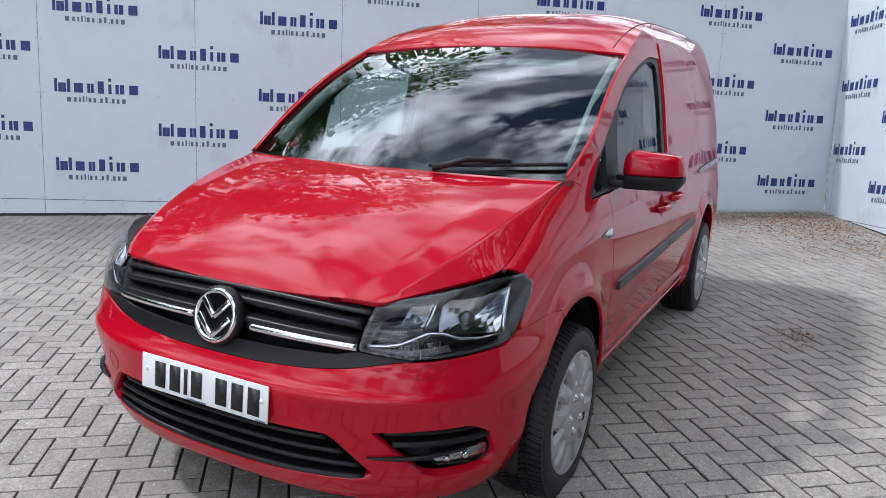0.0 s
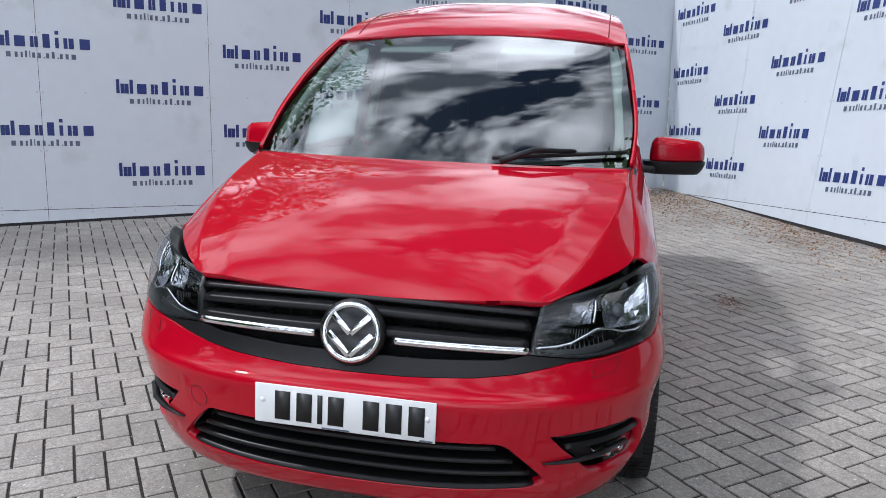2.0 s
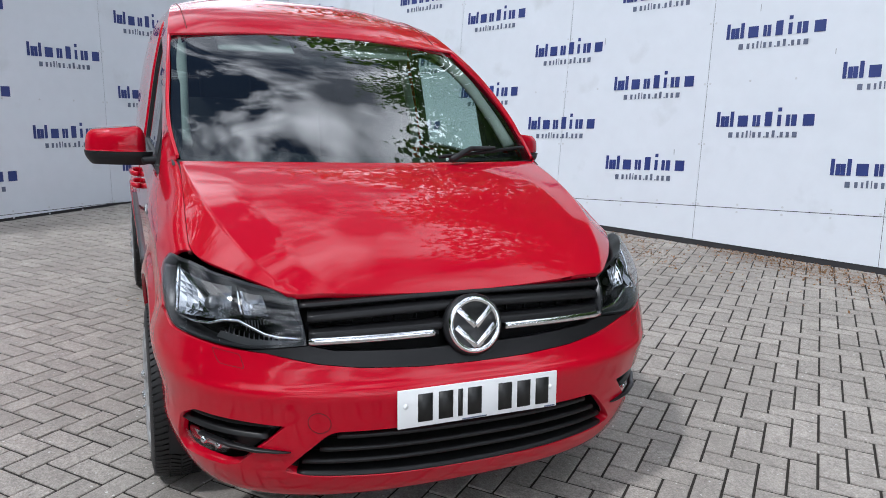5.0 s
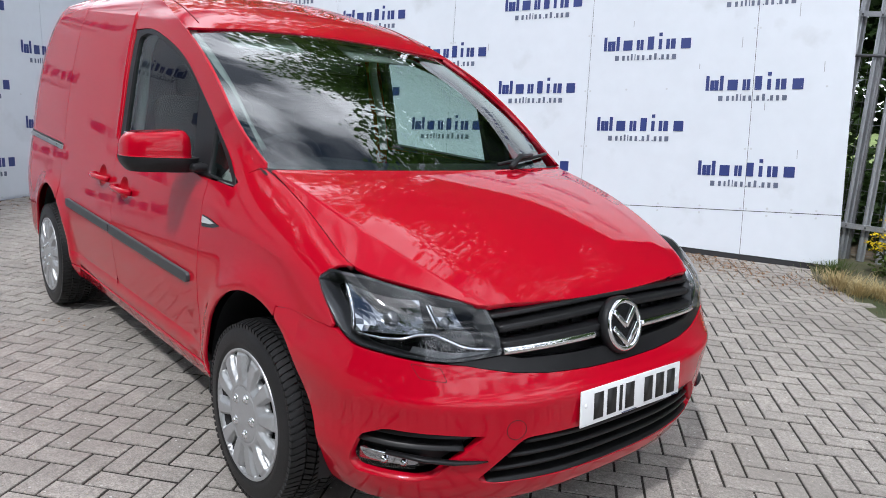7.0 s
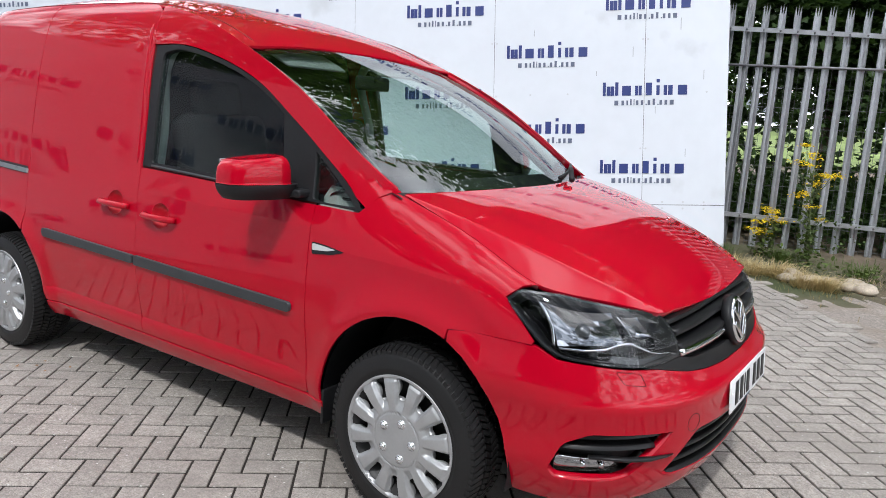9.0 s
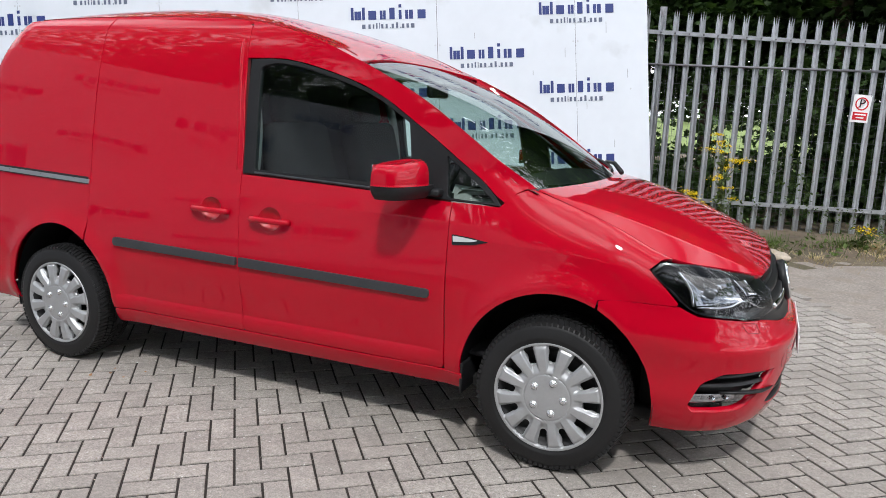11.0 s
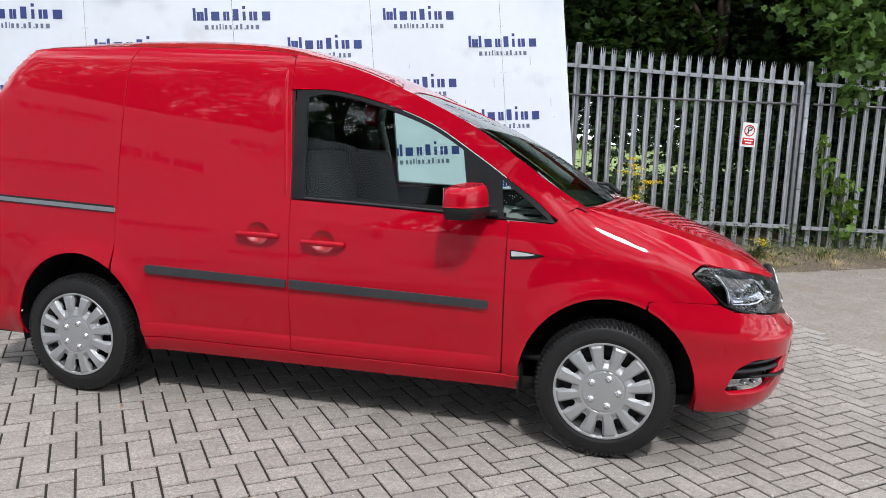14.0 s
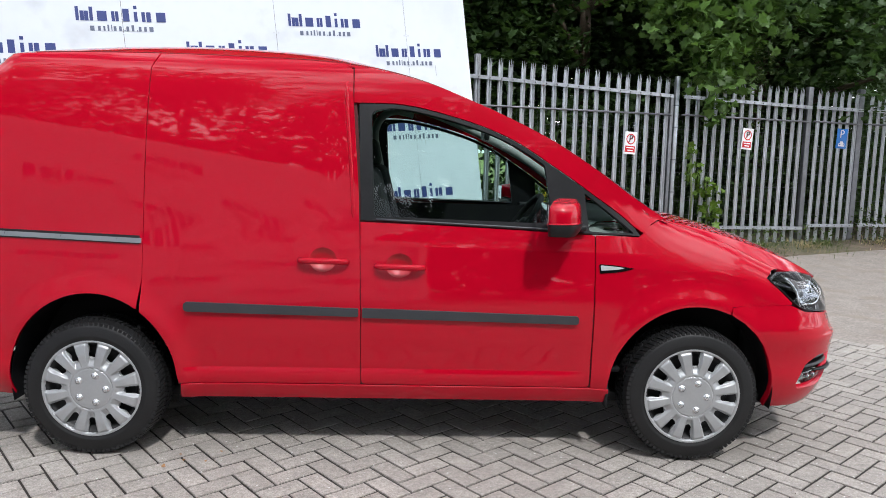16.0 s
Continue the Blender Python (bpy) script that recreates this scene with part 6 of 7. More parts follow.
tree(1.60, 8.55, 11.0, 0.145, 3.6, 11, "tall sycamore with a bare brown trunk behind the fence", 16000, 0.42)
tree(-2.6, 8.2, 12.0, 0.20, 4.0, 12, "tall leafy sycamore rising over the white boards", 17000, 0.40)
tree(-7.6, 6.6, 12.0, 0.20, 4.0, 13, "tall leafy sycamore behind the corner of the boards", 14000, 0.35)
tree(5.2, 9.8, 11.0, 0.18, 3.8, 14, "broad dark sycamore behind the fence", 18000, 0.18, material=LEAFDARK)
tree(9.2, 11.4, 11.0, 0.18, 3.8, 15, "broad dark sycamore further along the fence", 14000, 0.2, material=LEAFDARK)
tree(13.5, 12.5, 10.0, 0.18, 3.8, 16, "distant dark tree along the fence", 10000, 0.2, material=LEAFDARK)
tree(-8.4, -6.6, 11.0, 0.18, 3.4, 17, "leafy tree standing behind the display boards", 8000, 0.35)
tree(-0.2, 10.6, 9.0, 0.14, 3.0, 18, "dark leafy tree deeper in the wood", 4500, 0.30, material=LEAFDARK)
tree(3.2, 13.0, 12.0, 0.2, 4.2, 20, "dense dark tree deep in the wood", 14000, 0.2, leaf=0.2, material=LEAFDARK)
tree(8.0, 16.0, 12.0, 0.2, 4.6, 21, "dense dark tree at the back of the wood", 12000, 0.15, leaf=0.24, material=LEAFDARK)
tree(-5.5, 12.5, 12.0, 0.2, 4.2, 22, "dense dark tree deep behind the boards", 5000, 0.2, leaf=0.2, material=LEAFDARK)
tree(18.0, 9.5, 10.0, 0.2, 4.0, 19, "distant tree at the end of the track", 6000, 0.2, material=LEAFDARK)

tree(5.0, -12.0, 9.0, 0.2, 3.8, 23, "broad leafy tree across the yard, mirrored in the paint", 9000, 0.08, leaf=0.22, material=LEAFDARK)
tree(0.6, -13.5, 9.5, 0.2, 3.8, 24, "dark leafy tree across the yard, mirrored in the paint", 9000, 0.08, leaf=0.22, material=LEAFDARK)
tree(10.5, -10.5, 9.0, 0.2, 4.0, 25, "broad tree at the far side of the yard", 8000, 0.08, leaf=0.24, material=LEAFDARK)

hedge_rng = np.random.default_rng(27)
hedge = tagged(new("tall_hedge"), "dense dark row of trees closing the far side of the yard", "hedge", kind="stuff")
hedge.location = (2.0, -15.0, 0)
balls = [(-13.0 + 2.1 * i, 1.2 * math.sin(i * 2.3), z, 1.75, 0.95) for i in range(15) for z in (1.2, 3.4, 5.6 + 1.0 * math.sin(i * 1.9))]
leaves("foliage", clumps(hedge_rng, 15000, balls), hedge_rng.uniform(0.30, 0.62, 15000), MAPLE, LEAFDARK, hedge, hedge_rng)
tree(-4.9, -9.0, 9.5, 0.2, 3.6, 26, "dark tree standing behind the display boards", 11000, 0.12, leaf=0.2, material=LEAFDARK)


def shrub(name, label, balls, n, leaf, shape, material, seed, droop=0.5, stems=()):
    rng = np.random.default_rng(seed)
    sh = tagged(new(name), label, "shrub")
    sh.location = (balls[0][0], balls[0][1], 0)
    loc = np.array([balls[0][0], balls[0][1], 0.0])
    for line in stems:
        tube("stem", [Vector(p) - Vector(loc) for p in line], [0.014 * (1 - 0.6 * i / len(line)) + 0.003 for i in range(len(line))], STEM, sh, sides=5)
    c = clumps(rng, n, balls) - loc
    c = c[c[:, 2] > 0.02]
    leaves("foliage", c, rng.uniform(0.55, 1.3, len(c)) * leaf, shape, material, sh, rng, droop=droop)
    return sh


def fb(s, off, z, r, f=0.9):
    p = on_fence(s, off, z)
    return (p.x, p.y, p.z, r, f)


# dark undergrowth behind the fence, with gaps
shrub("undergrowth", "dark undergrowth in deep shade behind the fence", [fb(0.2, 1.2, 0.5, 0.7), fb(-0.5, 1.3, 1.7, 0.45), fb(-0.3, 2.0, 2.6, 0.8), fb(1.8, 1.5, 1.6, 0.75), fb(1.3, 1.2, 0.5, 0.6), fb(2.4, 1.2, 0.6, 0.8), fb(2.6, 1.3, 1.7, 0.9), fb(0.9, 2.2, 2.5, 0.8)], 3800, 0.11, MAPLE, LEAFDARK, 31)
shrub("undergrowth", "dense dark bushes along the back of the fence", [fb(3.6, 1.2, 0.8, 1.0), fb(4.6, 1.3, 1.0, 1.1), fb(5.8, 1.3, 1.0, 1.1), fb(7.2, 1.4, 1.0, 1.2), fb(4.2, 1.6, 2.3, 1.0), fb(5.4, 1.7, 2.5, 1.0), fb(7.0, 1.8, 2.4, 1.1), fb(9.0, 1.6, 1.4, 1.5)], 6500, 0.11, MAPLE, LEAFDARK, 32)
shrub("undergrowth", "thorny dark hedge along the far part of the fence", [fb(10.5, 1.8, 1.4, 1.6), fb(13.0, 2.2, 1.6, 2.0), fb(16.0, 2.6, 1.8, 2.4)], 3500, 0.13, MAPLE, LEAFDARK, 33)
shrub("ivy", "ivy covering a dead stem over the fence", [fb(4.15, 0.15, 2.45, 0.28), fb(4.2, 0.15, 2.15, 0.20), fb(4.25, 0.25, 2.8, 0.42), fb(4.1, 0.4, 3.3, 0.5), fb(4.25, -0.02, 1.85, 0.10)], 1500, 0.055, OVAL, IVY, 34)
shrub("sycamore_branch", "sycamore branches hanging over the fence", [fb(3.35, -0.15, 2.35, 0.36), fb(3.2, -0.10, 2.75, 0.50), fb(3.7, 0.0, 2.55, 0.38), fb(3.5, -0.10, 3.2, 0.65), fb(2.9, 0.1, 3.4, 0.60), fb(4.4, 0.2, 3.5, 0.60), fb(3.4, -0.20, 2.0, 0.22), fb(3.0, 0.3, 4.2, 0.9), fb(4.6, 0.5, 4.3, 0.9), fb(2.2, 0.6, 4.0, 0.7)], 1900, 0.150, MAPLE, LEAF, 35, droop=0.9, stems=([tuple(on_fence(3.4, 0.5, 3.0)), tuple(on_fence(3.4, 0.1, 2.7)), tuple(on_fence(3.35, -0.12, 2.2))],))
shrub("climbing_plant", "young sycamore shoots with yellow-green leaves against the fence", [fb(3.42, -0.08, 0.95, 0.18), fb(3.50, -0.08, 0.65, 0.16), fb(3.18, -0.06, 1.20, 0.13), fb(3.12, -0.06, 1.48, 0.10), fb(3.45, -0.1, 0.40, 0.16)], 130, 0.115, MAPLE, LEAFBRIGHT, 36, droop=1.0, stems=([tuple(on_fence(3.45, -0.05, 0.0)), tuple(on_fence(3.45, -0.08, 0.6)), tuple(on_fence(3.40, -0.08, 1.05))], [tuple(on_fence(3.2, -0.03, 0.0)), tuple(on_fence(3.2, -0.05, 0.8)), tuple(on_fence(3.12, -0.06, 1.55))]))
shrub("bramble", "brambles and dry twigs in the foot of the fence", [fb(1.6, -0.05, 0.55, 0.30), fb(1.5, 0.05, 0.85, 0.25), fb(2.1, -0.15, 0.35, 0.30), fb(2.7, -0.2, 0.25, 0.28), fb(1.0, -0.1, 0.35, 0.3)], 800, 0.042, OVAL, IVY, 37)
shrub("bramble", "low green weeds along the foot of the fence", [fb(3.6, -0.25, 0.20, 0.35), fb(4.4, -0.25, 0.18, 0.35), fb(5.1, -0.3, 0.22, 0.34), fb(6.3, -0.25, 0.25, 0.4), fb(6.3, -0.15, 0.5, 0.25)], 900, 0.045, OVAL, GRASS, 38)

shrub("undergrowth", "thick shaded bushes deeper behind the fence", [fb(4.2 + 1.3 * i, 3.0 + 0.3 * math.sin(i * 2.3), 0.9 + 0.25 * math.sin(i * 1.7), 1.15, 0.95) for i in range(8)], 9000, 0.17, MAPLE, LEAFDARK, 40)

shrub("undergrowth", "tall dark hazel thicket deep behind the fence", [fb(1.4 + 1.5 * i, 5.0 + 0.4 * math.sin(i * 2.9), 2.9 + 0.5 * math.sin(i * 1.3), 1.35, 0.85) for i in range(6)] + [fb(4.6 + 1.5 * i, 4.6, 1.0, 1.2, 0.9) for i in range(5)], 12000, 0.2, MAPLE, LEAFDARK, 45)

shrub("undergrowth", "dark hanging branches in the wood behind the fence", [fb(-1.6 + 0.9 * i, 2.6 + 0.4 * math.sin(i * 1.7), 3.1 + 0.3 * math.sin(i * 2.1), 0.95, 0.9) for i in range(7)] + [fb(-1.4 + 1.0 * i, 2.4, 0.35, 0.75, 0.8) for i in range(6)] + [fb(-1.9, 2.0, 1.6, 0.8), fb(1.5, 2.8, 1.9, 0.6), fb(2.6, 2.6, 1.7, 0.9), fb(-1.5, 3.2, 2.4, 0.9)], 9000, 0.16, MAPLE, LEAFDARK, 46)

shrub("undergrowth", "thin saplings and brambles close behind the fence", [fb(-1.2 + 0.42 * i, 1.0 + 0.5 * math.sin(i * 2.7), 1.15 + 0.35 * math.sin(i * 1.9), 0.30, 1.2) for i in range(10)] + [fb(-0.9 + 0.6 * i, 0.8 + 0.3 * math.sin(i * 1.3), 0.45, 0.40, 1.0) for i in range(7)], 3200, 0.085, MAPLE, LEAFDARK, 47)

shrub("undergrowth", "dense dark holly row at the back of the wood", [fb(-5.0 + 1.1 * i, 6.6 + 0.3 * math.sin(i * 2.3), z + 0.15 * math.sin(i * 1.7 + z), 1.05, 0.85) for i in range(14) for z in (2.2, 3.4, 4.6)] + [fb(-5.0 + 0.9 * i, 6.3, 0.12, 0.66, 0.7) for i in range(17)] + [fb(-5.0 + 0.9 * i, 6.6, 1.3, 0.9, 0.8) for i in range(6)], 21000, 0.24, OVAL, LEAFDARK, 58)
# boughs out of view, added to keep the sun off the wood
shrub("undergrowth", "unseen leafy boughs added overhead to shade the wood behind the fence", [fb(-4.0 + 1.3 * i, 2.9 + 0.6 * math.sin(i * 2.3), 5.4 + 0.4 * math.sin(i * 1.7), 1.2, 0.85) for i in range(11)] + [fb(-4.0 + 1.3 * i, 4.4, 6.4, 1.2, 0.85) for i in range(11)], 15000, 0.22, MAPLE, LEAFDARK, 59)

# far meadow in the sun, seen between the pales
meadow = mesh_ob("meadow", [(-60, 24, 0.25), (60, 28, 0.25), (90, 120, 1.9), (-90, 110, 1.9)], [(0, 1, 2, 3)], FIELD)
tagged(meadow, "sunlit green meadow beyond the wood", "meadow", kind="structure")
shrub("far_trees", "far line of trees closing the meadow", [(-30.0 + 9 * i, 75.0 + 3 * math.sin(i * 2.1), 4.0, 7.0, 0.8) for i in range(9)], 5000, 0.9, OVAL, LEAFDARK, 39)

# verge
VERGE_EDGE = [(-1.2, 4.86), (-0.55, 4.86), (-0.30, 4.38), (0.03, 4.08), (0.40, 3.62), (0.74, 3.48), (1.05, 3.72), (1.47, 4.22), (2.2, 4.62), (4.0, 5.65), (6.0, 6.45), (13.0, 8.4)]


def verge_surf(x, y):
    d = (y - (5.395 + 0.26 * (x + 0.45)))
    z = 0.024 * np.clip(y - 1.2, 0, 8) + 0.045 * smooth(-1.3, -0.2, d) + 0.012 * np.sin(x * 9 + y * 3) * np.sin(y * 11) + 0.008 * np.sin(x * 23) * np.sin(y * 19) - 0.006
    return x, y, z


panel("verge", VERGE_EDGE + [(13.0, 10.6), (6.0, 8.9), (0.0, 7.3), (-1.2, 7.0)], verge_surf, EARTH, None, step=0.09, thick=0.06)
tagged(bpy.data.objects["verge"], "rough earth verge with weeds below the fence", "verge", kind="structure")


def blades(name, label, spots, n, height, width, material, seed, lean=0.5, comb=(0, 0)):
    """Tufts of thin bent blades, joined."""
    rng = np.random.default_rng(seed)
    spots = np.array(spots, float)
    i = rng.integers(0, len(spots), n)
    r = np.abs(rng.normal(0, 0.5, n)) * spots[i, 2]
    a = rng.uniform(0, 2 * np.pi, n)
    b = np.stack([spots[i, 0] + r * np.cos(a), spots[i, 1] + r * np.sin(a)], 1)
    z0 = np.asarray(verge_surf(b[:, 0], b[:, 1])[2]) - 0.01
    h = height * rng.uniform(0.5, 1.3, n)
    dr = np.stack([np.cos(a), np.sin(a)], 1) * rng.uniform(0.2, 1.0, n)[:, None] * lean + np.array(comb) + rng.normal(0, 0.15, (n, 2))
    sd_ = np.stack([-np.sin(a), np.cos(a)], 1) * width
    v = np.zeros((n, 5, 3))
    for k, (f, wd) in enumerate(((0.0, 1.0), (0.0, -1.0), (0.6, 0.7), (0.6, -0.7), (1.0, 0.0))):
        bend = f**1.8
        v[:, k, :2] = b + dr * (h * bend)[:, None] + sd_ * wd
        v[:, k, 2] = z0 + h * f * (1 - 0.35 * bend)
    f = np.arange(n)[:, None] * 5
    fs = np.concatenate([f + np.array([[0, 1, 3, 2]])], 0).tolist() + (f + np.array([[2, 3, 4]])).tolist()
    me = bpy.data.meshes.new(name)
    me.from_pydata(v.reshape(-1, 3).tolist(), [], fs)
    me.materials.append(material)
    return tagged(new(name, me), label, "grass", kind="stuff")


blades("dry_grass", "bleached dry grass lying in tufts on the verge", [(-0.12, 4.42, 0.22), (0.08, 4.28, 0.25), (0.25, 4.40, 0.24), (0.50, 4.14, 0.22), (0.68, 4.10, 0.18)], 2600, 0.17, 0.0022, DRY, 41, 1.0, (0.30, -0.60))
blades("dry_grass", "thin straw-coloured grass along the verge", [(1.9, 5.2, 0.4), (2.6, 5.5, 0.5), (3.4, 5.8, 0.5), (4.4, 6.2, 0.6), (5.8, 6.7, 0.7), (7.6, 7.3, 0.9)], 1700, 0.11, 0.002, DRY, 42, 1.1, (0.1, -0.3))
blades("green_grass", "green grass and weeds below the fence", [(0.2, 4.98, 0.25), (0.9, 4.85, 0.4), (1.6, 5.2, 0.6), (2.6, 5.6, 0.7), (3.6, 5.95, 0.7), (4.8, 6.4, 0.8), (6.2, 6.8, 0.9), (-0.35, 4.8, 0.2), (8.5, 7.4, 1.4)], 2600, 0.14, 0.003, GRASS, 43, 0.9)


def ragwort(x, y, height, seed, label, heads=7):
    rng = np.random.default_rng(seed)
    r = tagged(new("ragwort"), label, "wildflower", group="yellow wildflowers")
    r.location = (x, y, 0.09)
    top = Vector((rng.normal() * 0.05, rng.normal() * 0.05, height * 0.72))
    tube("stem", [Vector((0, 0, 0)), top * 0.5 + Vector((0.02, 0, 0)), top], [0.006, 0.005, 0.004], STEM, r, sides=6)
    petals = []
    for i in range(heads):
        a, e = rng.uniform(0, 2 * math.pi), rng.uniform(0.03, 0.20) * height
        k0 = top * rng.uniform(0.55, 1.0)
        tip = k0 + Vector((math.cos(a) * e, math.sin(a) * e, rng.uniform(0.12, 0.30) * height))
        tube("branch", [k0, k0.lerp(tip, 0.6) + Vector((0, 0, -0.01)), tip], [0.004, 0.003, 0.002], STEM, r, sides=5)
        m = 42
        q = rng.normal(size=(m, 3)) * (0.042, 0.042, 0.011) + np.array(tip)
        petals.append(q)
    fl = leaves("flowers", np.concatenate(petals), rng.uniform(0.020, 0.036, heads * 42), OVAL, YELLOW, r, rng, "clusters of bright yellow flowers", droop=0.0)
    fl["kind"] = "stuff"
    c = np.array([tuple(top * f + Vector((rng.normal() * 0.045, rng.normal() * 0.045, 0))) for f in rng.uniform(0.05, 1.0, 90)])
    leaves("leaves", c, rng.uniform(0.03, 0.075, 90), OVAL, GRASS, r, rng, droop=0.6)
    return r


ragwort(0.36, 5.18, 1.25, 51, "tall yellow ragwort in front of the fence", 11)
ragwort(0.10, 4.98, 0.55, 52, "low yellow ragwort among dry grass", 7)
ragwort(-0.02, 5.02, 0.42, 53, "low yellow ragwort at the end of the boards", 5)
ragwort(0.42, 5.0, 0.72, 54, "yellow ragwort beside the tall one", 4)
ragwort(1.75, 5.3, 0.28, 55, "small yellow ragwort in the verge", 3)
for i, (x, y, n) in enumerate(((-0.92, 4.80, 26), (-1.42, 4.60, 10), (-0.72, 4.86, 12))):
    shrub("weed", "small green weed growing at the foot of the boards", [(x, y, 0.12, 0.10, 0.6)], n * 2, 0.06, OVAL, LEAFBRIGHT, 60 + i, droop=0.3)

rng = np.random.default_rng(71)
for i in range(16):
    x, y = 0.55 + rng.normal() * 0.18 + (0.35 if i % 2 else 0), 4.25 + rng.normal() * 0.12
    bm = bmesh.new()
    bmesh.ops.create_icosphere(bm, subdivisions=2, radius=1.0)
    for v in bm.verts:
        v.co *= 1 + 0.25 * noise.noise(v.co * 1.7 + Vector((i, 0, 0)))
    bmesh.ops.scale(bm, vec=(0.05 + 0.05 * rng.random(), 0.05 + 0.03 * rng.random(), 0.03 + 0.02 * rng.random()), verts=bm.verts)
    st = part("stone", bm, STONE, None)
    st.location = (x, y, 0.10)
    tagged(st, "pale broken stone lying in the verge", "stone", group="stones in the verge")


blades("dry_grass", "sparse broken straw on the bare soil of the verge", [(0.7, 4.1, 0.5), (1.3, 4.4, 0.5), (1.9, 4.8, 0.5), (2.6, 5.1, 0.6)], 900, 0.07, 0.0024, DRY, 48, 1.4)
shrub("bramble", "low green weeds creeping over the bare verge", [(0.85, 4.45, 0.12, 0.28, 0.5), (1.35, 4.75, 0.12, 0.30, 0.5), (0.45, 4.75, 0.15, 0.25, 0.6), (1.9, 5.1, 0.14, 0.3, 0.5)], 420, 0.055, OVAL, GRASS, 49, droop=0.2)


# ---- track and paving ----
CONCRETE = mat("worn_concrete", (0.285, 0.250, 0.222), 0.92, vary=0.13, vscale=5.0, bump=0.8, bscale=70, dirt=(0.25, 0.205, 0.165), dirt_scale=3.5, dirt_lo=0.50, dirt_hi=0.78, specks=(0.50, 0.46, 0.42), grain=0.35)
RUBBLE = mat("red_brown_crumbs", (0.22, 0.135, 0.095), 0.95, island=0.4)
PAVER = mat("grey_block_paver", (0.350, 0.320, 0.290), 0.9, vary=0.13, vscale=9.0, bump=0.85, bscale=150, island=0.10, dirt=(0.245, 0.222, 0.200), dirt_scale=0.9, dirt_lo=0.48, dirt_hi=0.72, specks=(0.60, 0.59, 0.57), grain=0.30)
PAVERONE = mat("grey_block_paver_single", (0.350, 0.320, 0.290), 0.9, vary=0.13, vscale=9.0, bump=0.85, bscale=150, ob_rand=0.10, dirt=(0.245, 0.222, 0.200), dirt_scale=0.9, dirt_lo=0.48, dirt_hi=0.72, specks=(0.60, 0.59, 0.57), grain=0.30)
JOINT = mat("joint_sand", (0.026, 0.0215, 0.018), 0.95, vary=0.4, vscale=40, bump=0.5, bscale=90)
EDGE = [(0.42, 3.72), (0.64, 3.32), (0.87, 3.10), (1.09, 2.84), (1.31, 2.46), (1.45, 2.12), (1.64, 1.62), (2.0, 1.30), (2.6, 0.90), (9.0, -4.0)]
track_pts = [(x - 0.17, y - 0.15) for x, y in EDGE] + [(40, -30), (60, 10), (40, 17), (13.0, 8.45), (6.0, 6.6), (4.0, 5.8), (2.2, 4.8), (1.47, 4.4), (0.80, 4.0)]
panel("track", track_pts, lambda x, y: (x, y, -0.014 + np.interp(y, *FALL) + 0.006 * np.sin(x * 2.1) * np.sin(y * 1.7)), CONCRETE, None, step=0.6, thick=0.05)
tagged(bpy.data.objects["track"], "worn concrete track with grit along the verge", "track", kind="structure")

pave_area = [(-9.6, 1.9), (-2.0, -7.4), (1.5, -9.0), (9.0, -9.0)] + EDGE[::-1] + [(0.20, 3.95), (0.0, 4.18), (-0.30, 4.50), (-0.50, 5.2)]
pavement = tagged(new("pavement"), "grey block paving laid in a herringbone pattern", "pavement", kind="structure")
bed_area = pave_area[:4] + [(x - 0.09, y - 0.08) for x, y in EDGE[::-1]] + pave_area[4 + len(EDGE):]
bed = panel("joint_bed", bed_area, lambda x, y: (x, y, -0.0052 + np.array([ground_z(float(a), float(b)) for a, b in zip(np.ravel(x), np.ravel(y))])), JOINT, pavement, step=0.17, thick=0.04)
PAVE_M = Matrix.Rotation(radians(38.5), 4, "Z")
PW, PL = 0.1005, 0.201


def paver_shape(lx, ly, jog):
    g, c, top, low = 0.0049, 0.0020, 0.0, -0.014
    hx, hy = lx / 2 - g, ly / 2 - g
    vs = [(-hx, -hy, low), (hx, -hy, low), (hx, hy, low), (-hx, hy, low), (-hx, -hy, top - 0.002), (hx, -hy, top - 0.002), (hx, hy, top - 0.002), (-hx, hy, top - 0.002), (-hx + c, -hy + c, top), (hx - c, -hy + c, top), (hx - c, hy - c, top), (-hx + c, hy - c, top)]
    fs = [(8, 9, 10, 11)] + [(4 + i, 4 + (i + 1) % 4, 8 + (i + 1) % 4, 8 + i) for i in range(4)] + [(i, (i + 1) % 4, 4 + (i + 1) % 4, 4 + i) for i in range(4)]
    return np.array(vs), fs


SHAPES = {"h": paver_shape(PL, PW, 0), "v": paver_shape(PW, PL, 0)}
meshes = {}
for key, (vs, fs) in SHAPES.items():
    me = bpy.data.meshes.new("paver")
    me.from_pydata(vs.tolist(), [], fs)
    me.materials.append(PAVERONE)
    meshes[key] = me
prng = np.random.default_rng(5)
cells = []
for i in range(-110, 110):
    for j in range(-110, 110):
        m4 = (i - j) % 4
        if m4 == 0:
            cells.append(("h", (i + 1) * PW, (j + 0.5) * PW))
        elif m4 == 3:
            cells.append(("v", (i + 0.5) * PW, (j + 1) * PW))
c2 = np.array([(x, y) for _, x, y in cells])
R2 = np.array([[math.cos(radians(38.5)), -math.sin(radians(38.5))], [math.sin(radians(38.5)), math.cos(radians(38.5))]])
wc = c2 @ R2.T
keep = inside(wc, pave_area)
verts, faces, base = [], [], 0
allv, allf = [], []
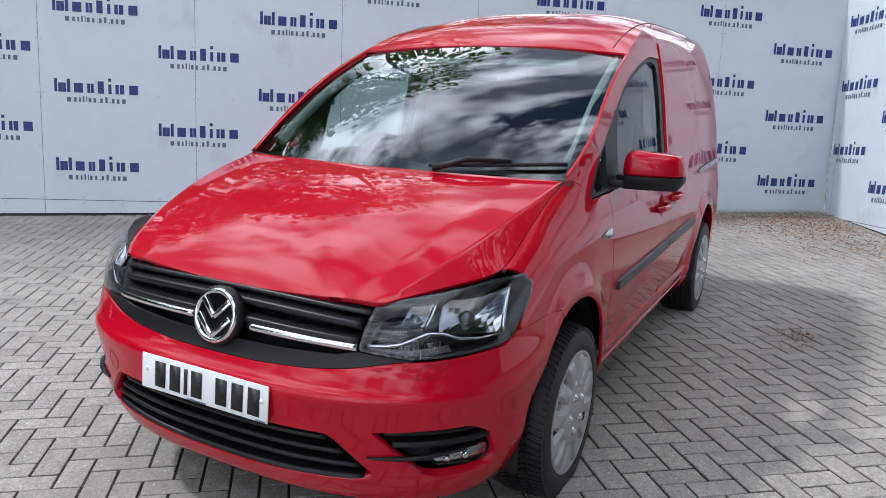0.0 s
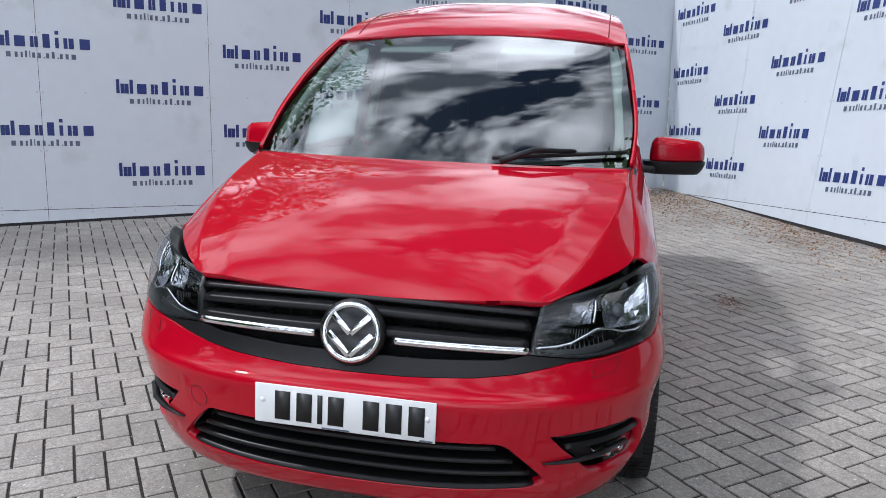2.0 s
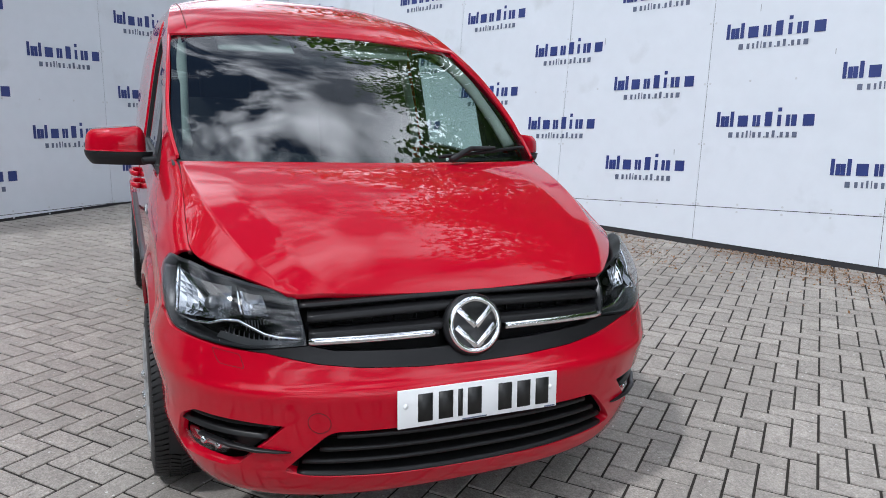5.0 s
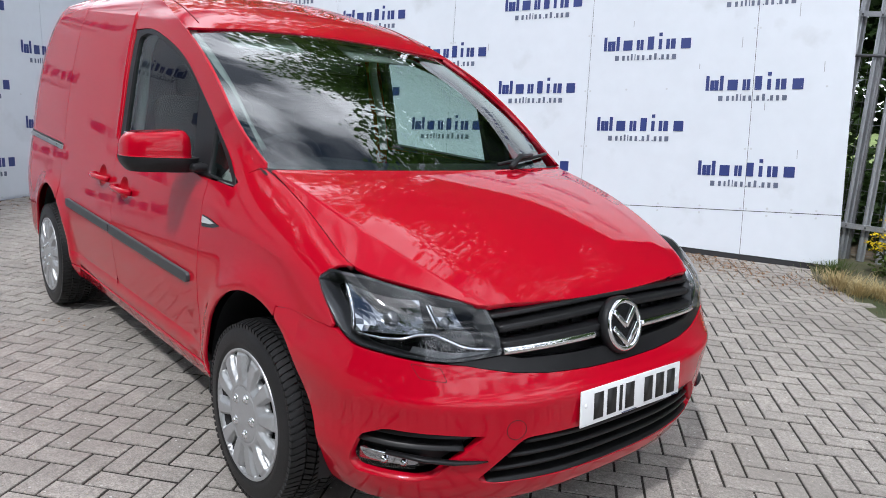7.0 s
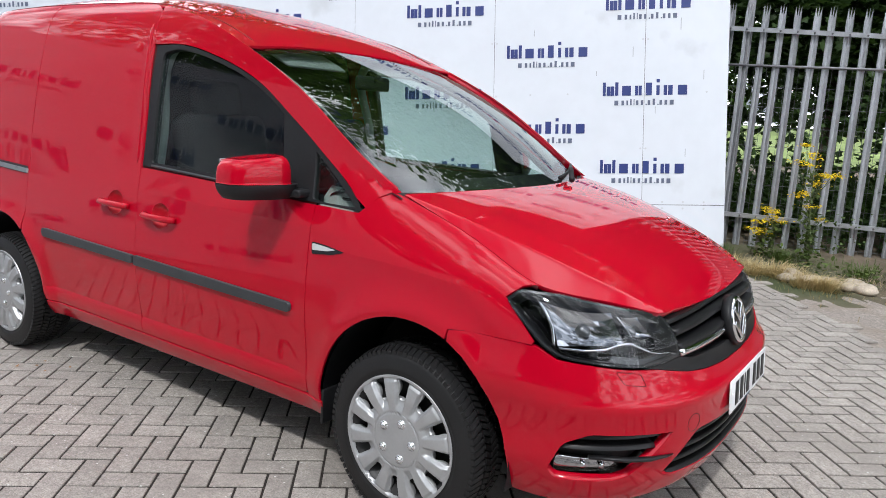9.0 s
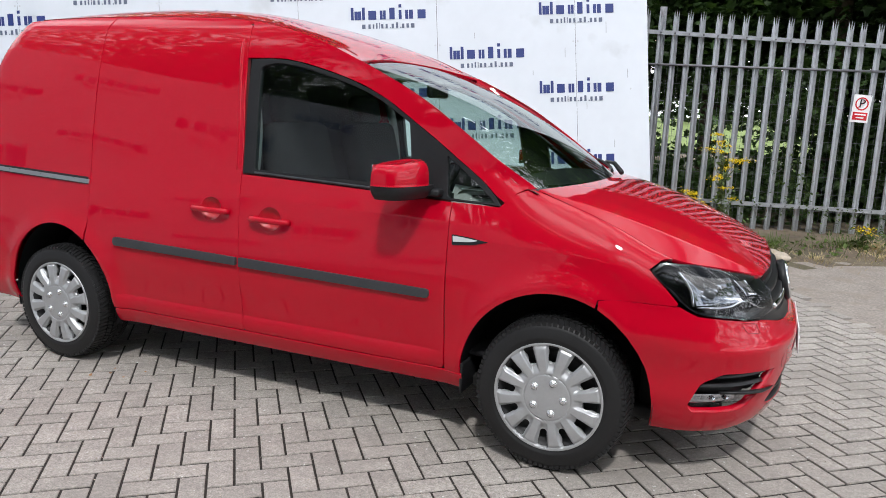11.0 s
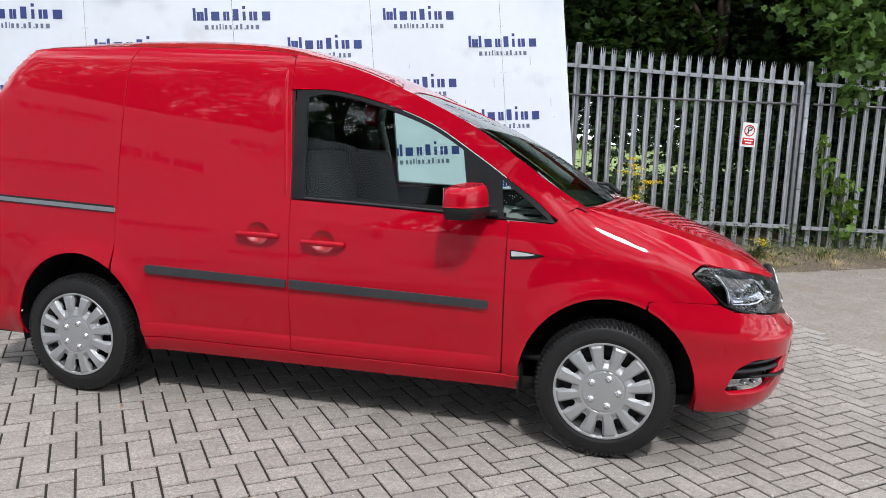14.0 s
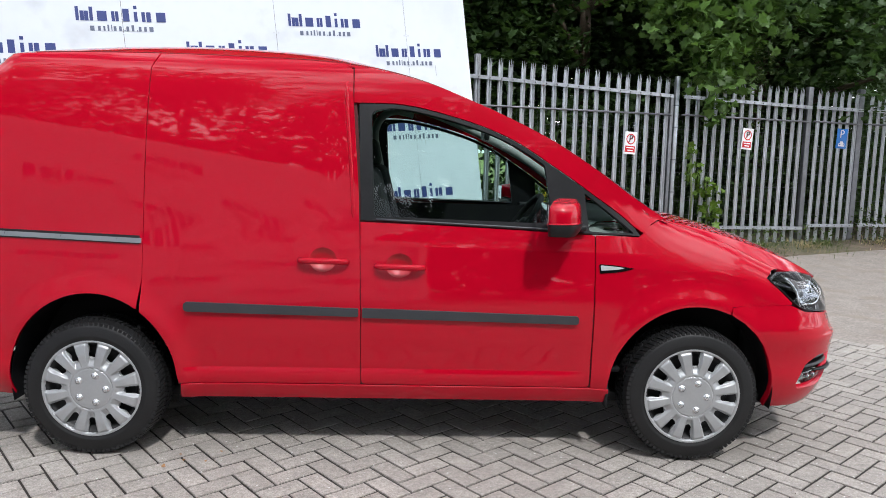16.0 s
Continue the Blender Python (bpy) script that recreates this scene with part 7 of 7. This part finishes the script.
for (key, _, _), (x, y), k in zip(cells, wc, keep):
    if not k:
        continue
    near = (-2.3 < x < 0.85 and -1.95 < y < -1.10) or (0.95 < x < 1.5 and -1.0 < y < 0.9)
    dz, tx, ty = min(max(prng.normal(0, 0.0009), -0.0012), 0.002), prng.normal(0, 0.0035), prng.normal(0, 0.0035)
    gz = ground_z(x, y)
    if near:
        p = new("paver", meshes[key])
        p.parent = pavement
        p.matrix_basis = Matrix.Translation((x, y, gz + dz)) @ PAVE_M @ Matrix.Rotation(tx, 4, "X") @ Matrix.Rotation(ty, 4, "Y")
        continue
    vs, fs = SHAPES[key]
    q = vs.copy()
    q[:, 2] += vs[:, 0] * ty + vs[:, 1] * tx + dz
    w2 = q[:, :2] @ R2.T + (x, y)
    allv.append(np.column_stack([w2, q[:, 2] + gz]))
    allf += [tuple(base + t for t in f) for f in fs]
    base += len(vs)
ob = mesh_ob("far_pavers", np.concatenate(allv), allf, PAVER, pavement, flat=True)
ob["kind"] = "stuff"

# loose bits on the paving

def scatter(name, label, spots, n, size, shape, material, seed):
    r_ = np.random.default_rng(seed)
    s_ = np.array(spots, float)
    i = r_.integers(0, len(s_), n)
    p = np.stack([s_[i, 0] + r_.normal(0, 1, n) * s_[i, 2], s_[i, 1] + r_.normal(0, 1, n) * s_[i, 3]], 1)
    ok = inside(p, pave_area)
    p = p[ok]
    z = np.array([ground_z(a, b) for a, b in p]) + 0.006
    c = np.column_stack([p, z])
    ob_ = leaves(name, c, r_.uniform(0.5, 1.4, len(c)) * size, shape, material, None, r_, droop=0.0)
    return tagged(ob_, label, "litter", kind="stuff")


scatter("leaf_litter", "brown fallen leaf litter swept against the boards", [(-7.6, 1.2, 0.5, 0.6), (-6.6, 1.7, 0.8, 0.35), (-7.0, 0.6, 0.6, 0.5), (-5.2, 2.6, 0.8, 0.25), (-3.6, 3.3, 0.9, 0.2), (-1.6, 4.2, 0.8, 0.2)], 15000, 0.020, OVAL, LITTER, 82)
scatter("grit", "pale grit and crumbs lying on the paving", [(-1.0, -1.5, 2.5, 1.0), (-1.5, 2.0, 2.5, 1.2), (1.5, 0.5, 0.7, 1.5), (-4, -2, 2, 2), (0.3, -1.6, 1.2, 0.6), (-1.5, -1.7, 1.3, 0.5)], 9000, 0.0065, OVAL, STONE, 83)
scatter("dry_leaf", "dry leaves blown under the van's flank", [(-2.20, -0.72, 0.09, 0.05), (-1.25, -1.78, 0.02, 0.02), (-2.3, -0.85, 0.1, 0.05)], 9, 0.020, MAPLE, LITTER, 84)
scatter("rubble", "red-brown crumbs on a sunken spot in the paving", [(-2.31, 1.55, 0.10, 0.055)], 260, 0.016, OVAL, RUBBLE, 86)
